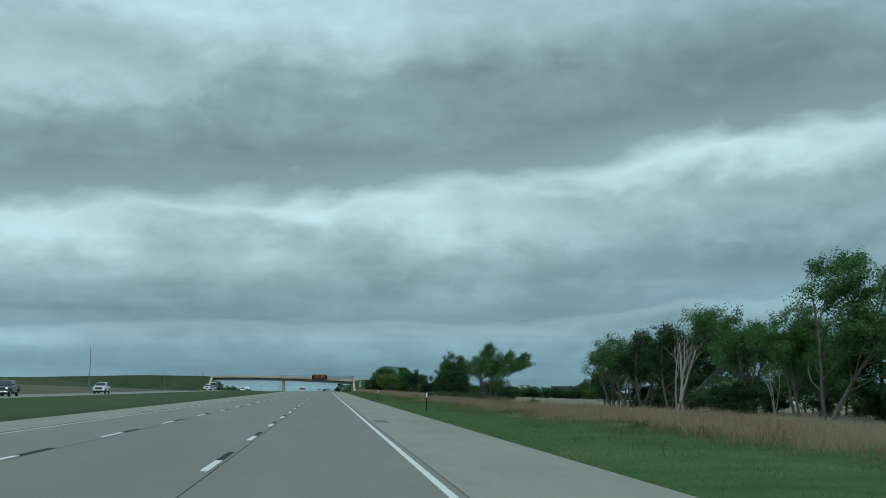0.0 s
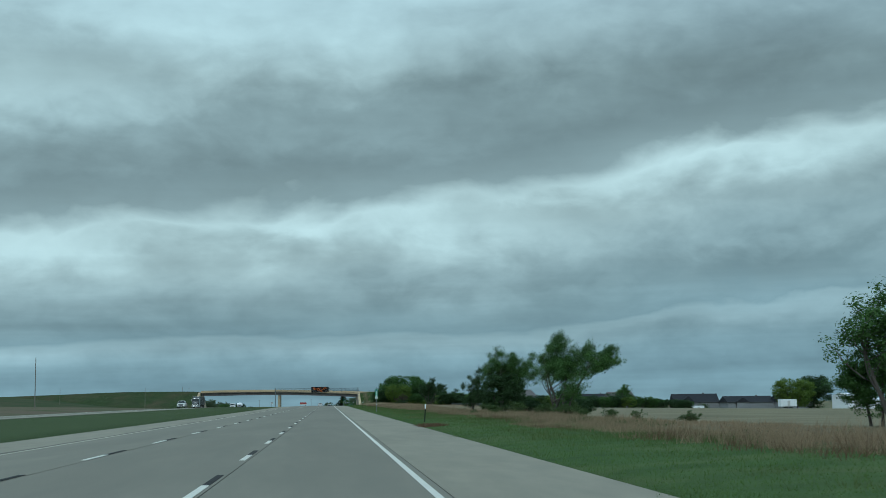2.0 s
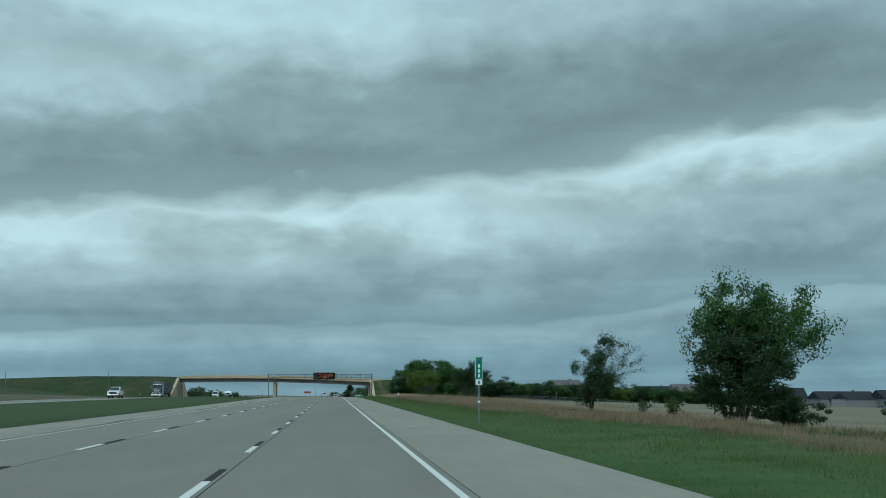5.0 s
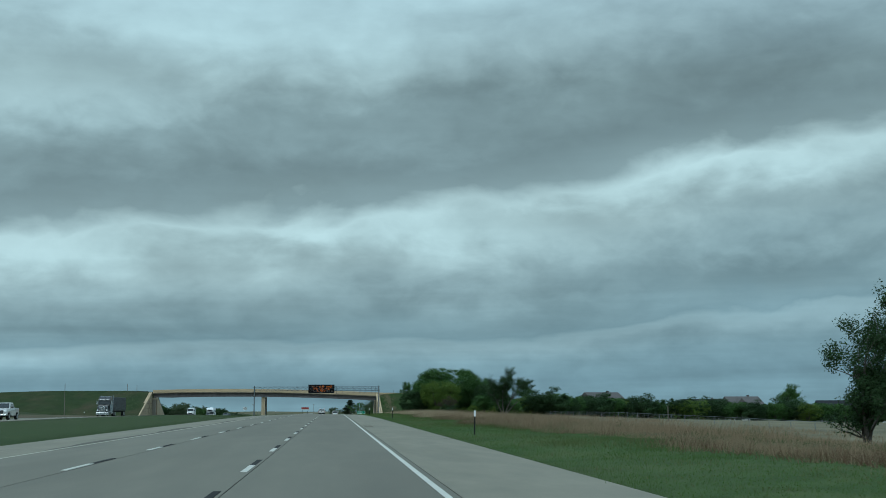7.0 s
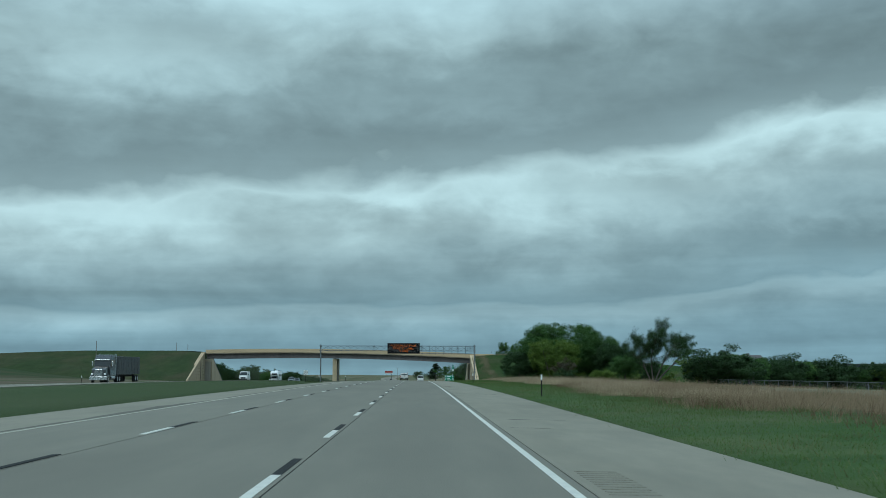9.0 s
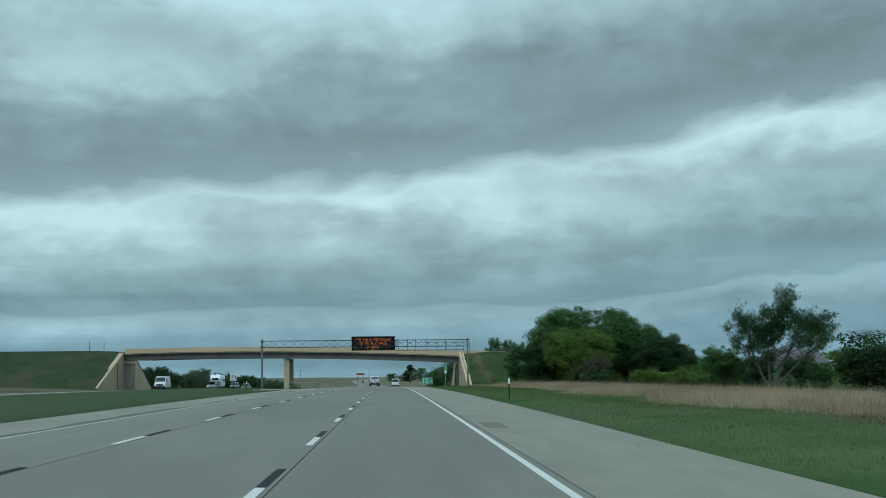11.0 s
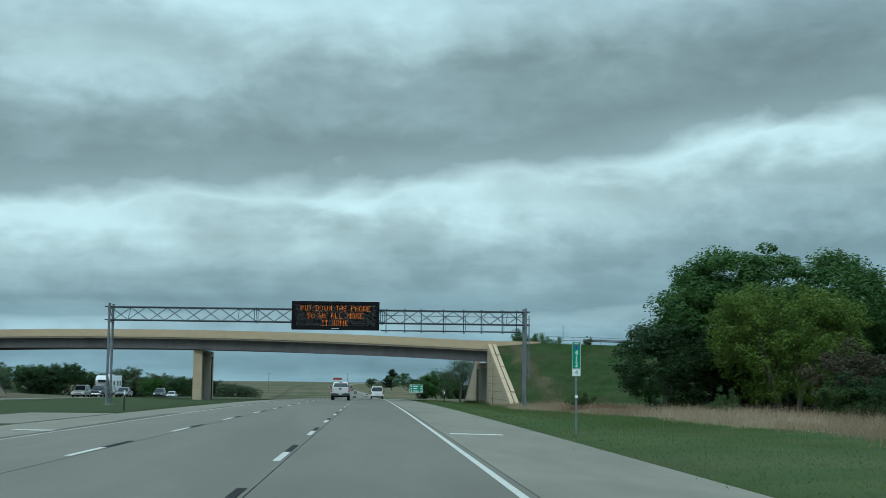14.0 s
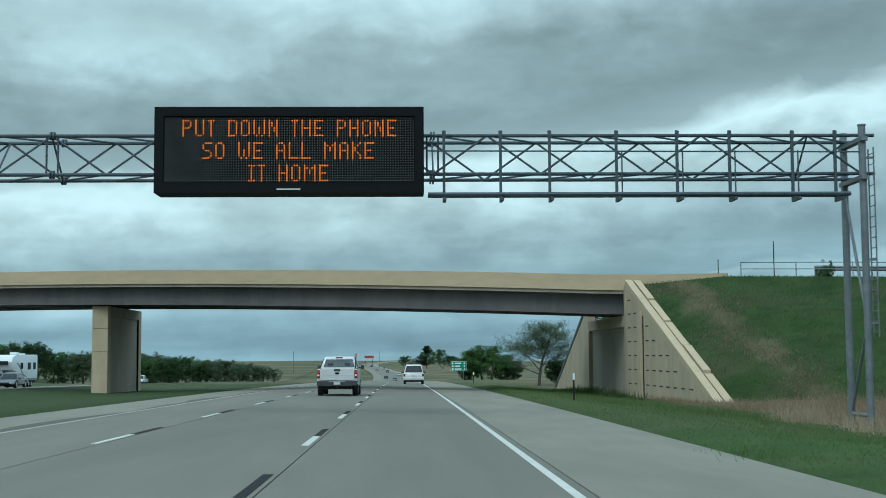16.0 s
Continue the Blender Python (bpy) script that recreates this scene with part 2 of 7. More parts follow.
M_BARK = surface("bark", (0.055, 0.048, 0.04), (0.105, 0.092, 0.078), 7, 0.92, 0.6, stretch=(1, 1, 0.3))
M_DEADBARK = surface("bleached_dead_wood", (0.21, 0.19, 0.165), (0.32, 0.295, 0.26), 6, 0.85, 0.4, stretch=(1, 1, 0.25))
M_LEAF = leafy("summer_leaf", (0.033, 0.076, 0.021), (0.095, 0.172, 0.047))
M_LEAF_DARK = leafy("dark_leaf", (0.017, 0.037, 0.015), (0.055, 0.096, 0.034))
# grey-green leaf; on far trees its paleness is distance haze put into the colour
M_LEAF_GREY_HAZE = leafy("grey_green_leaf", (0.052, 0.08, 0.042), (0.115, 0.148, 0.082))
M_LEAF_LIGHT = leafy("yellowish_leaf", (0.06, 0.108, 0.018), (0.15, 0.21, 0.042))
M_CEDAR = leafy("cedar_spray", (0.012, 0.024, 0.013), (0.036, 0.054, 0.027), 0.15)
M_SHRUB = leafy("shrub_leaf", (0.036, 0.064, 0.02), (0.09, 0.132, 0.044))
M_DRY = leafy("dry_tall_grass", (0.15, 0.108, 0.068), (0.39, 0.292, 0.188), 0.4, 0.8)
M_PALE = leafy("pale_dry_grass", (0.29, 0.216, 0.14), (0.54, 0.43, 0.29), 0.4, 0.8)
M_REDSTEM = leafy("rust_red_weed", (0.12, 0.05, 0.034), (0.24, 0.105, 0.07), 0.35, 0.8)
M_TWIG = leafy("brown_budding_twig", (0.05, 0.046, 0.03), (0.115, 0.098, 0.065), 0.3, 0.8)
M_STRAW = leafy("short_straw_blade", (0.11, 0.12, 0.052), (0.2, 0.19, 0.09), 0.4, 0.8)
M_ROUGH = leafy("rough_grass_blade", (0.062, 0.098, 0.032), (0.135, 0.165, 0.06), 0.4, 0.7)
M_DRYRED = leafy("reddish_dry_grass", (0.095, 0.06, 0.038), (0.18, 0.115, 0.072), 0.4, 0.8)
M_TURF = leafy("green_turf_blade", (0.068, 0.12, 0.034), (0.126, 0.188, 0.056), 0.4, 0.7)
M_MEDIAN = leafy("dull_median_blade", (0.058, 0.088, 0.033), (0.1, 0.128, 0.053), 0.4, 0.7)
M_PAINT = surface("white_car_paint", (0.52, 0.52, 0.5), (0.58, 0.58, 0.56), 2.0, 0.32, 0.0, stain=(0.5, 0.5, 0.49), stain_scale=1.2, stain_amount=0.3, coat=0.5)
M_PAINT_DARK = surface("dark_car_paint", (0.02, 0.022, 0.025), (0.035, 0.037, 0.04), 2.0, 0.3, 0.0, coat=0.5)
M_PAINT_GREY = surface("grey_car_paint", (0.16, 0.17, 0.18), (0.2, 0.21, 0.22), 2.0, 0.35, 0.0, coat=0.5)
M_GLASS = surface("tinted_window", (0.015, 0.02, 0.022), (0.025, 0.032, 0.035), 3, 0.08, spec=0.45)
M_GLASS_CLEAR = surface("back_window", (0.03, 0.045, 0.05), (0.05, 0.07, 0.075), 3, 0.06, spec=0.5)
M_TYRE = surface("tyre_rubber", (0.012, 0.012, 0.012), (0.022, 0.022, 0.022), 12, 0.9, 0.3)
M_RIM = surface("alloy_rim", (0.35, 0.36, 0.37), (0.5, 0.51, 0.52), 8, 0.35, metal=0.8)
M_BUMPER = surface("dark_bumper", (0.028, 0.03, 0.031), (0.05, 0.052, 0.054), 6, 0.5, 0.1)
M_CHROME = surface("dull_chrome", (0.5, 0.51, 0.52), (0.62, 0.63, 0.64), 6, 0.25, metal=0.9)
M_TAIL = surface("red_tail_lamp", (0.17, 0.01, 0.01), (0.25, 0.015, 0.015), 10, 0.25, coat=0.5)
M_TAIL_ON = glow("lit_tail_lamp", (1.0, 0.12, 0.06), 0.3)
M_HEAD = surface("clear_head_lamp", (0.65, 0.67, 0.68), (0.8, 0.8, 0.8), 10, 0.15, coat=0.6)
M_PLATE = surface("licence_plate_blank", (0.45, 0.47, 0.48), (0.55, 0.56, 0.57), 20, 0.5)
M_AMBER = surface("orange_beacon", (0.5, 0.11, 0.03), (0.62, 0.16, 0.05), 10, 0.4)
M_ROOF = surface("dark_shingle", (0.022, 0.023, 0.027), (0.04, 0.042, 0.047), 4, 0.95, 0.3, stretch=(1, 1, 3), spec=0.08)
M_ROOF_BROWN = surface("brown_shingle", (0.075, 0.067, 0.066), (0.12, 0.108, 0.105), 4, 0.9, 0.3)
M_SIDING = surface("pale_siding", (0.42, 0.42, 0.40), (0.52, 0.52, 0.5), 2, 0.7, 0.1, stretch=(1, 1, 4))
M_SIDING_GREY = surface("grey_siding", (0.16, 0.165, 0.17), (0.22, 0.225, 0.23), 2, 0.7, 0.1, stretch=(1, 1, 4))
M_SHED = surface("white_metal_shed", (0.66, 0.68, 0.69), (0.74, 0.76, 0.77), 2, 0.5, 0.1, stretch=(4, 4, 0.3))


# where the mown verge gives way to tall dry grass: distance along, offset
DRY_FROM = 12.8
DRY_EDGE = [(0, 11.2), (80, 11.2), (200, 12.4), (350, 10.6), (400, 11.2), (440, 12.2), (545, 13.4), (605, 14.6), (640, 13.4)]


def ground_material():
    """Mown verge, tall dry strip, pasture and stubble, told apart by distance from the carriageway."""
    m = bpy.data.materials.new("verge_and_fields")
    m.use_nodes = True
    w = Graph(m.node_tree)
    tex = w.node("ShaderNodeTexCoord").outputs["Object"]
    xyz = w.node("ShaderNodeSeparateXYZ")
    w.link(tex, xyz.inputs[0])
    n1, n2, n3 = w.noise(tex, 0.06, 4), w.noise(tex, 0.6, 5), w.noise(tex, 5.0, 5, 0.7)
    green = w.ramp(n2, [(0.3, (0.027, 0.062, 0.015)), (0.7, (0.064, 0.118, 0.033))])
    green = w.mix(w.math("MULTIPLY", n3, 0.5), green, (0.028, 0.054, 0.016))
    n4 = w.noise(tex, 0.22, 3, 0.6, 0.6)
    green = w.mix(w.ramp(n4, [(0.46, (0.0,)), (0.66, (0.75,))]), green, (0.082, 0.108, 0.04))
    n5 = w.noise(tex, 0.035, 3, 0.55, 0.4)
    late = w.ramp(w.math("DIVIDE", xyz.outputs[1], 700.0), [(0.3, (0.25,)), (0.62, (0.75,))])
    green = w.mix(w.math("MULTIPLY", w.ramp(n5, [(0.4, (0.15,)), (0.62, (1.0,))]), late), green, w.mix(n3, (0.052, 0.072, 0.03), (0.115, 0.108, 0.056)))
    # the median is duller than the verge
    mid = w.ramp(w.math("MULTIPLY_ADD", xyz.outputs[0], 0.01, 0.5), [(0.36, (0.75,)), (0.4, (0.0,))])
    green = w.mix(mid, green, w.mix(n3, (0.026, 0.045, 0.017), (0.068, 0.082, 0.038)))
    dull = w.ramp(n2, [(0.3, (0.04, 0.06, 0.022)), (0.7, (0.072, 0.09, 0.036))])
    dry = w.ramp(n2, [(0.3, (0.10, 0.085, 0.05)), (0.7, (0.19, 0.15, 0.092))])
    dry = w.mix(w.math("MULTIPLY", n3, 0.4), dry, (0.075, 0.06, 0.035))
    field = w.ramp(n1, [(0.35, (0.135, 0.122, 0.078)), (0.65, (0.215, 0.188, 0.122))])
    field = w.mix(w.math("MULTIPLY", n3, 0.4), field, (0.09, 0.085, 0.052))
    edge = w.math("ADD", xyz.outputs[0], w.math("MULTIPLY", w.math("SUBTRACT", n1, 0.5), 5.0))
    edge = w.math("ADD", edge, w.math("MULTIPLY", w.math("SUBTRACT", n2, 0.5), 4.5))
    # the tall strip begins further from the shoulder as the road goes on
    shift = w.ramp(w.math("DIVIDE", xyz.outputs[1], 700.0), [(max(p, 0) / 700, ((e - DRY_FROM) / 20,)) for p, e in DRY_EDGE])
    edge = w.math("SUBTRACT", edge, w.math("MULTIPLY", w.math("MULTIPLY", shift, w.math("GREATER_THAN", edge, 0.0)), 20.0))
    to_dry = w.ramp(w.math("MULTIPLY_ADD", edge, 0.01, 0.5), [(0.63, (0.0,)), (0.655, (1.0,))])
    to_field = w.ramp(w.math("MULTIPLY_ADD", edge, 0.01, 0.5), [(0.76, (0.0,)), (0.84, (1.0,))])
    col = w.mix(to_dry, green, dry)
    col = w.mix(to_field, col, field)
    # beyond the far carriageway: rough pasture with tan patches
    far_left = w.ramp(w.math("MULTIPLY_ADD", edge, 0.01, 0.5), [(0.0, (1.0,)), (0.02, (0.0,))])
    pasture = w.mix(w.ramp(n1, [(0.34, (0.0,)), (0.52, (1.0,))]), dull, (0.105, 0.084, 0.057))
    col = w.mix(far_left, col, pasture)
    beyond = w.ramp(w.math("DIVIDE", xyz.outputs[1], 2000.0), [(0.34, (0.0,)), (0.40, (1.0,))])
    rolling = w.ramp(n1, [(0.35, (0.055, 0.078, 0.032)), (0.5, (0.085, 0.095, 0.05)), (0.65, (0.15, 0.125, 0.08))])
    n6 = w.noise(tex, 0.014, 4, 0.6, 0.6)
    rolling = w.mix(w.ramp(n6, [(0.48, (0.0,)), (0.6, (0.8,))]), rolling, w.mix(n2, (0.15, 0.118, 0.072), (0.21, 0.165, 0.105)))
    col = w.mix(w.math("MULTIPLY", beyond, 0.85), col, rolling)
    bsdf = w.node("ShaderNodeBsdfPrincipled")
    w.link(col, bsdf.inputs["Base Color"])
    bsdf.inputs["Roughness"].default_value, bsdf.inputs["Specular IOR Level"].default_value = 0.95, 0.1
    b = w.node("ShaderNodeBump")
    b.inputs["Strength"].default_value, b.inputs["Distance"].default_value = 0.7, 0.08
    w.link(n3, b.inputs["Height"])
    w.link(b.outputs[0], bsdf.inputs["Normal"])
    w.link(bsdf.outputs[0], w.node("ShaderNodeOutputMaterial").inputs[0])
    return m


M_GROUND = ground_material()
M_HILL = surface("scrubby_hill", (0.026, 0.042, 0.017), (0.046, 0.064, 0.027), 0.35, 0.95, 0.6, stain=(0.08, 0.064, 0.042), stain_scale=0.045, stain_amount=0.75, spec=0.05)


def bank_material():
    """Rough grass with brown patches, and a tongue of dead grass beside the wing wall."""
    m = bpy.data.materials.new("embankment_grass")
    m.use_nodes = True
    w = Graph(m.node_tree)
    tex = w.node("ShaderNodeTexCoord").outputs["Object"]
    xyz = w.node("ShaderNodeSeparateXYZ")
    w.link(tex, xyz.inputs[0])
    fine, mid, wide = w.noise(tex, 3.0, 5, 0.65), w.noise(tex, 0.8, 5, 0.6, 0.4), w.noise(tex, 0.16, 4, 0.6, 0.5)
    col = w.ramp(mid, [(0.32, (0.02, 0.04, 0.011)), (0.68, (0.042, 0.066, 0.02))])
    col = w.mix(w.math("MULTIPLY", w.ramp(wide, [(0.48, (0.0,)), (0.7, (1.0,))]), 0.7), col, (0.075, 0.06, 0.036))
    off = w.math("SUBTRACT", xyz.outputs[0], w.math("MULTIPLY_ADD", w.math("SUBTRACT", 661.0, xyz.outputs[1]), 0.11, 16.7))
    off = w.math("ADD", w.math("ABSOLUTE", off), w.math("MULTIPLY", w.math("SUBTRACT", wide, 0.5), 7.0))
    dead = w.ramp(fine, [(0.3, (0.12, 0.088, 0.058)), (0.7, (0.20, 0.15, 0.10))])
    col = w.mix(w.ramp(off, [(0.1, (0.5,)), (0.9, (0.0,))]), col, dead)
    bsdf = w.node("ShaderNodeBsdfPrincipled")
    w.link(col, bsdf.inputs["Base Color"])
    bsdf.inputs["Roughness"].default_value, bsdf.inputs["Specular IOR Level"].default_value = 0.95, 0.08
    b = w.node("ShaderNodeBump")
    b.inputs["Strength"].default_value, b.inputs["Distance"].default_value = 0.9, 0.05
    w.link(fine, b.inputs["Height"])
    w.link(b.outputs[0], bsdf.inputs["Normal"])
    w.link(bsdf.outputs[0], w.node("ShaderNodeOutputMaterial").inputs[0])
    return m


M_BANK = bank_material()


# ---- the lie of the land ----
# stretches of the grade: start, slope at the start, change of slope per metre
K1, K2 = -1.879e-6, 4.761e-5
GRADE = []
for start, bend in ((0, -K1), (380, -K1 - K2), (960, 0.0264 / 200), (1160, 0.0), (2400, -0.004 / 400), (2800, 0.0)):
    if GRADE:
        y0, z0, s0, b0 = GRADE[-1]
        d = start - y0
        GRADE.append((start, z0 + s0 * d + 0.5 * b0 * d * d, s0 + b0 * d, bend))
    else:
        GRADE.append((0, 0.0, 0.0, bend))


def grade(y):
    """Height of the carriageway's centre at y."""
    if y <= 0:
        return 0.0
    for y0, z0, s0, b0 in reversed(GRADE):
        if y >= y0:
            d = y - y0
            return z0 + s0 * d + 0.5 * b0 * d * d


def slope(y):
    return (grade(y + 0.5) - grade(y - 0.5)) / 1.0


def bend(y):
    """Sideways shift of the road far off, where it winds."""
    if y < 1050 or y > 3050:
        return 0.0
    return -17 * (1 - math.cos(2 * math.pi * (y - 1050) / 2000))


CROSS = [(-900, 6.0), (-400, 4.0), (-150, 2.0), (-75, 0.5), (-53, -0.5), (-49.6, -0.36), (-49.5, -0.65), (-31, -0.3), (-30.9, 0.0), (-21.9, -0.28), (-13.0, -0.14), (-12.9, -0.4), (-5.49, -0.25), (5.4, -0.4), (5.5, -0.11),
         (7.0, -0.02), (10, 0.04), (15, 0.08), (28, 0.05), (40, -0.25), (60, -0.8), (100, -1.9), (150, -3.0), (185, -3.9), (260, -4.5), (400, -4.6), (900, -2.0)]
PAVE = [(-12.92, -0.12), (-9.15, -0.02), (-5.49, 0.097), (-1.83, 0.0324), (1.83, -0.0324), (5.42, -0.096)]
FAR_PAVE = [(-49.5, -0.32), (-46.4, -0.26), (-42.74, -0.185), (-39.08, -0.11), (-35.42, -0.04), (-31.0, 0.05)]


def along(points, u):
    if u <= points[0][0]:
        return points[0][1]
    for (a, za), (b, zb) in zip(points, points[1:]):
        if u <= b:
            return za + (zb - za) * (u - a) / (b - a)
    return points[-1][1]


def swell(x, y):
    """Long, low undulation away from the road, and the rise of the land to the left."""
    away = min(max((abs(x + 19) - 35) / 120, 0), 1)
    h = away * (1.6 * math.sin(x / 170 + 0.6) * math.cos(y / 260) + 0.8 * math.sin(x / 61 + y / 97))
    # the land falls away beyond the verge along the first fields
    h -= along([(-60, 0.35), (60, 0.45), (110, 0.55), (180, 1.0), (235, 1.3), (315, 0.85), (390, 0.3), (440, 0.0)], y) * along([(16, 0.0), (30, 1.0), (42, 1.0), (110, 0.0)], x)
    # a shallow ditch at the foot of the right-hand embankment
    if 560 < y < 760 and 7 < x < 60:
        h -= 0.5 * min((y - 560) / 50, 1) * min((760 - y) / 40, 1) * min((x - 7) / 5, 1)
    return h


def ground_z(x, y):
    u = x - bend(y)
    lift = along(CROSS, u)
    if y > 780 and abs(u + 19) > 40:
        lift += (min(lift, -0.6) - lift) * min((y - 780) / 120, 1)
    return grade(y) + lift + swell(u, y)


def road_z(x, y):
    return grade(y) + along(PAVE, x)


# ---- mesh helpers ----
def mesh_object(name, bm, material):
    me = bpy.data.meshes.new(name)
    bm.to_mesh(me)
    bm.free()
    me.materials.append(material)
    return new(name, me)


def part(name, bm, material, parent, label=""):
    """Links a bmesh as one mesh object under a thing or a part."""
    ob = mesh_object(name, bm, material)
    ob.parent = parent
    if label:
        ob["label"] = label
    return ob


def thing(name, label, category, at=(0, 0, 0), turn=0.0, group="", kind=""):
    """A top-level Empty at the base of a thing."""
    ob = new(name)
    ob.matrix_basis = pose(*at, 0, 0, turn)
    return tagged(ob, label, category, group, kind)


def from_arrays(name, verts, faces, material):
    me = bpy.data.meshes.new(name)
    me.from_pydata(verts, [], faces)
    me.materials.append(material)
    return new(name, me)


def box(x0, x1, y0, y1, z0, z1, bevel=0.0, bm=None):
    bm = bm or bmesh.new()
    made = bmesh.ops.create_cube(bm, size=1.0, matrix=Matrix.Translation(((x0 + x1) / 2, (y0 + y1) / 2, (z0 + z1) / 2)) @ Matrix.Diagonal((abs(x1 - x0), abs(y1 - y0), abs(z1 - z0), 1)))
    if bevel:
        edges = list({e for v in made["verts"] for e in v.link_edges})
        bmesh.ops.bevel(bm, geom=edges, offset=bevel, segments=2, affect="EDGES", profile=0.5)
    return bm


def tube(p, q, r0, r1=None, sides=8, bm=None):
    """A tapered round bar from p to q, closed at both ends."""
    bm = bm or bmesh.new()
    p, q = Vector(p), Vector(q)
    m = Matrix.Translation((p + q) / 2) @ (q - p).to_track_quat("Z", "Y").to_matrix().to_4x4()
    bmesh.ops.create_cone(bm, cap_ends=True, segments=sides, radius1=r0, radius2=r0 if r1 is None else r1, depth=(q - p).length, matrix=m)
    return bm


def prism(outline, lo, hi, axis=0, bevel=0.0, bm=None, taper=None):
    """A closed outline swept along an axis. axis 0: outline in (y, z); 1: in (x, z); 2: in (x, y). taper: scale of each end's first coordinate by height."""
    bm = bm or bmesh.new()

    def place(a, b, s):
        return ((s, a, b), (a, s, b), (a, b, s))[axis]

    v0 = [bm.verts.new(place(a, b, lo(b) if callable(lo) else lo)) for a, b in outline]
    v1 = [bm.verts.new(place(a, b, hi(b) if callable(hi) else hi)) for a, b in outline]
    n = len(outline)
    faces = [bm.faces.new(v0[::-1]), bm.faces.new(v1)]
    faces += [bm.faces.new((v0[i], v0[(i + 1) % n], v1[(i + 1) % n], v1[i])) for i in range(n)]
    bmesh.ops.recalc_face_normals(bm, faces=faces)
    if bevel:
        bmesh.ops.bevel(bm, geom=list({e for f in faces for e in f.edges}), offset=bevel, segments=2, affect="EDGES", profile=0.5)
    return bm


def smooth(ob, angle=0.6):
    for f in ob.data.polygons:
        f.use_smooth = True
    ob.data.set_sharp_from_angle(angle=angle)
    return ob


# ---- ground ----
def build_ground():
    xs = [-2400, -1600, -1100, -800, -560, -400, -300, -230, -180, -145, -118, -98, -82, -70, -60, -53, -49.6, -49.5, -40, -31, -30.9, -26, -21.9, -17, -13.0, -12.9, -5.49, 0, 5.4, 5.5, 7, 8.5, 10, 12, 15, 18, 23, 30, 40, 52, 68, 90, 120, 160, 210, 280, 370, 500, 700, 1000, 1500, 2400]
    ys = [-500, -200] + [-60 + 12 * i for i in range(83)] + [950 + 25 * i for i in range(40)] + [1950 + 70 * i for i in range(16)] + [3200, 3600, 4100, 4700]
    verts = [(x + bend(y), y, ground_z(x + bend(y), y)) for y in ys for x in xs]
    n = len(xs)
    faces = [(j * n + i, j * n + i + 1, (j + 1) * n + i + 1, (j + 1) * n + i) for j in range(len(ys) - 1) for i in range(n - 1)]
    ob = from_arrays("ground", verts, faces, M_GROUND)
    tagged(ob, "rolling roadside ground with mown green verge and tan fields", "ground", kind="structure")
    for f in ob.data.polygons:
        f.use_smooth = True


build_ground()


# ---- carriageways ----
def strip(x0, x1, top, ys, depth=0.22, lift=0.0):
    """A slab between two offsets that follows the grade; top gives its height at an offset."""
    bm = bmesh.new()
    rows = []
    for y in ys:
        c = bend(y)
        zs = [grade(y) + top(x0) + lift, grade(y) + top(x1) + lift]
        rows.append([bm.verts.new(p) for p in ((x0 + c, y, zs[0] - depth), (x0 + c, y, zs[0]), (x1 + c, y, zs[1]), (x1 + c, y, zs[1] - depth))])
    for a, b in zip(rows, rows[1:]):
        for i in range(4):
            j = (i + 1) % 4
            bm.faces.new((a[i], a[j], b[j], b[i]))
    bm.faces.new(rows[0][::-1])
    bm.faces.new(rows[-1])
    bmesh.ops.recalc_face_normals(bm, faces=bm.faces[:])
    return bm


NEAR = [-60 + 8 * i for i in range(121)]
FARTHER = [900 + 20 * i for i in range(106)]
BEHIND = [-480, -250, -60]


def pave(u):
    return along(PAVE, u)


def far_pave(u):
    return along(FAR_PAVE, u)


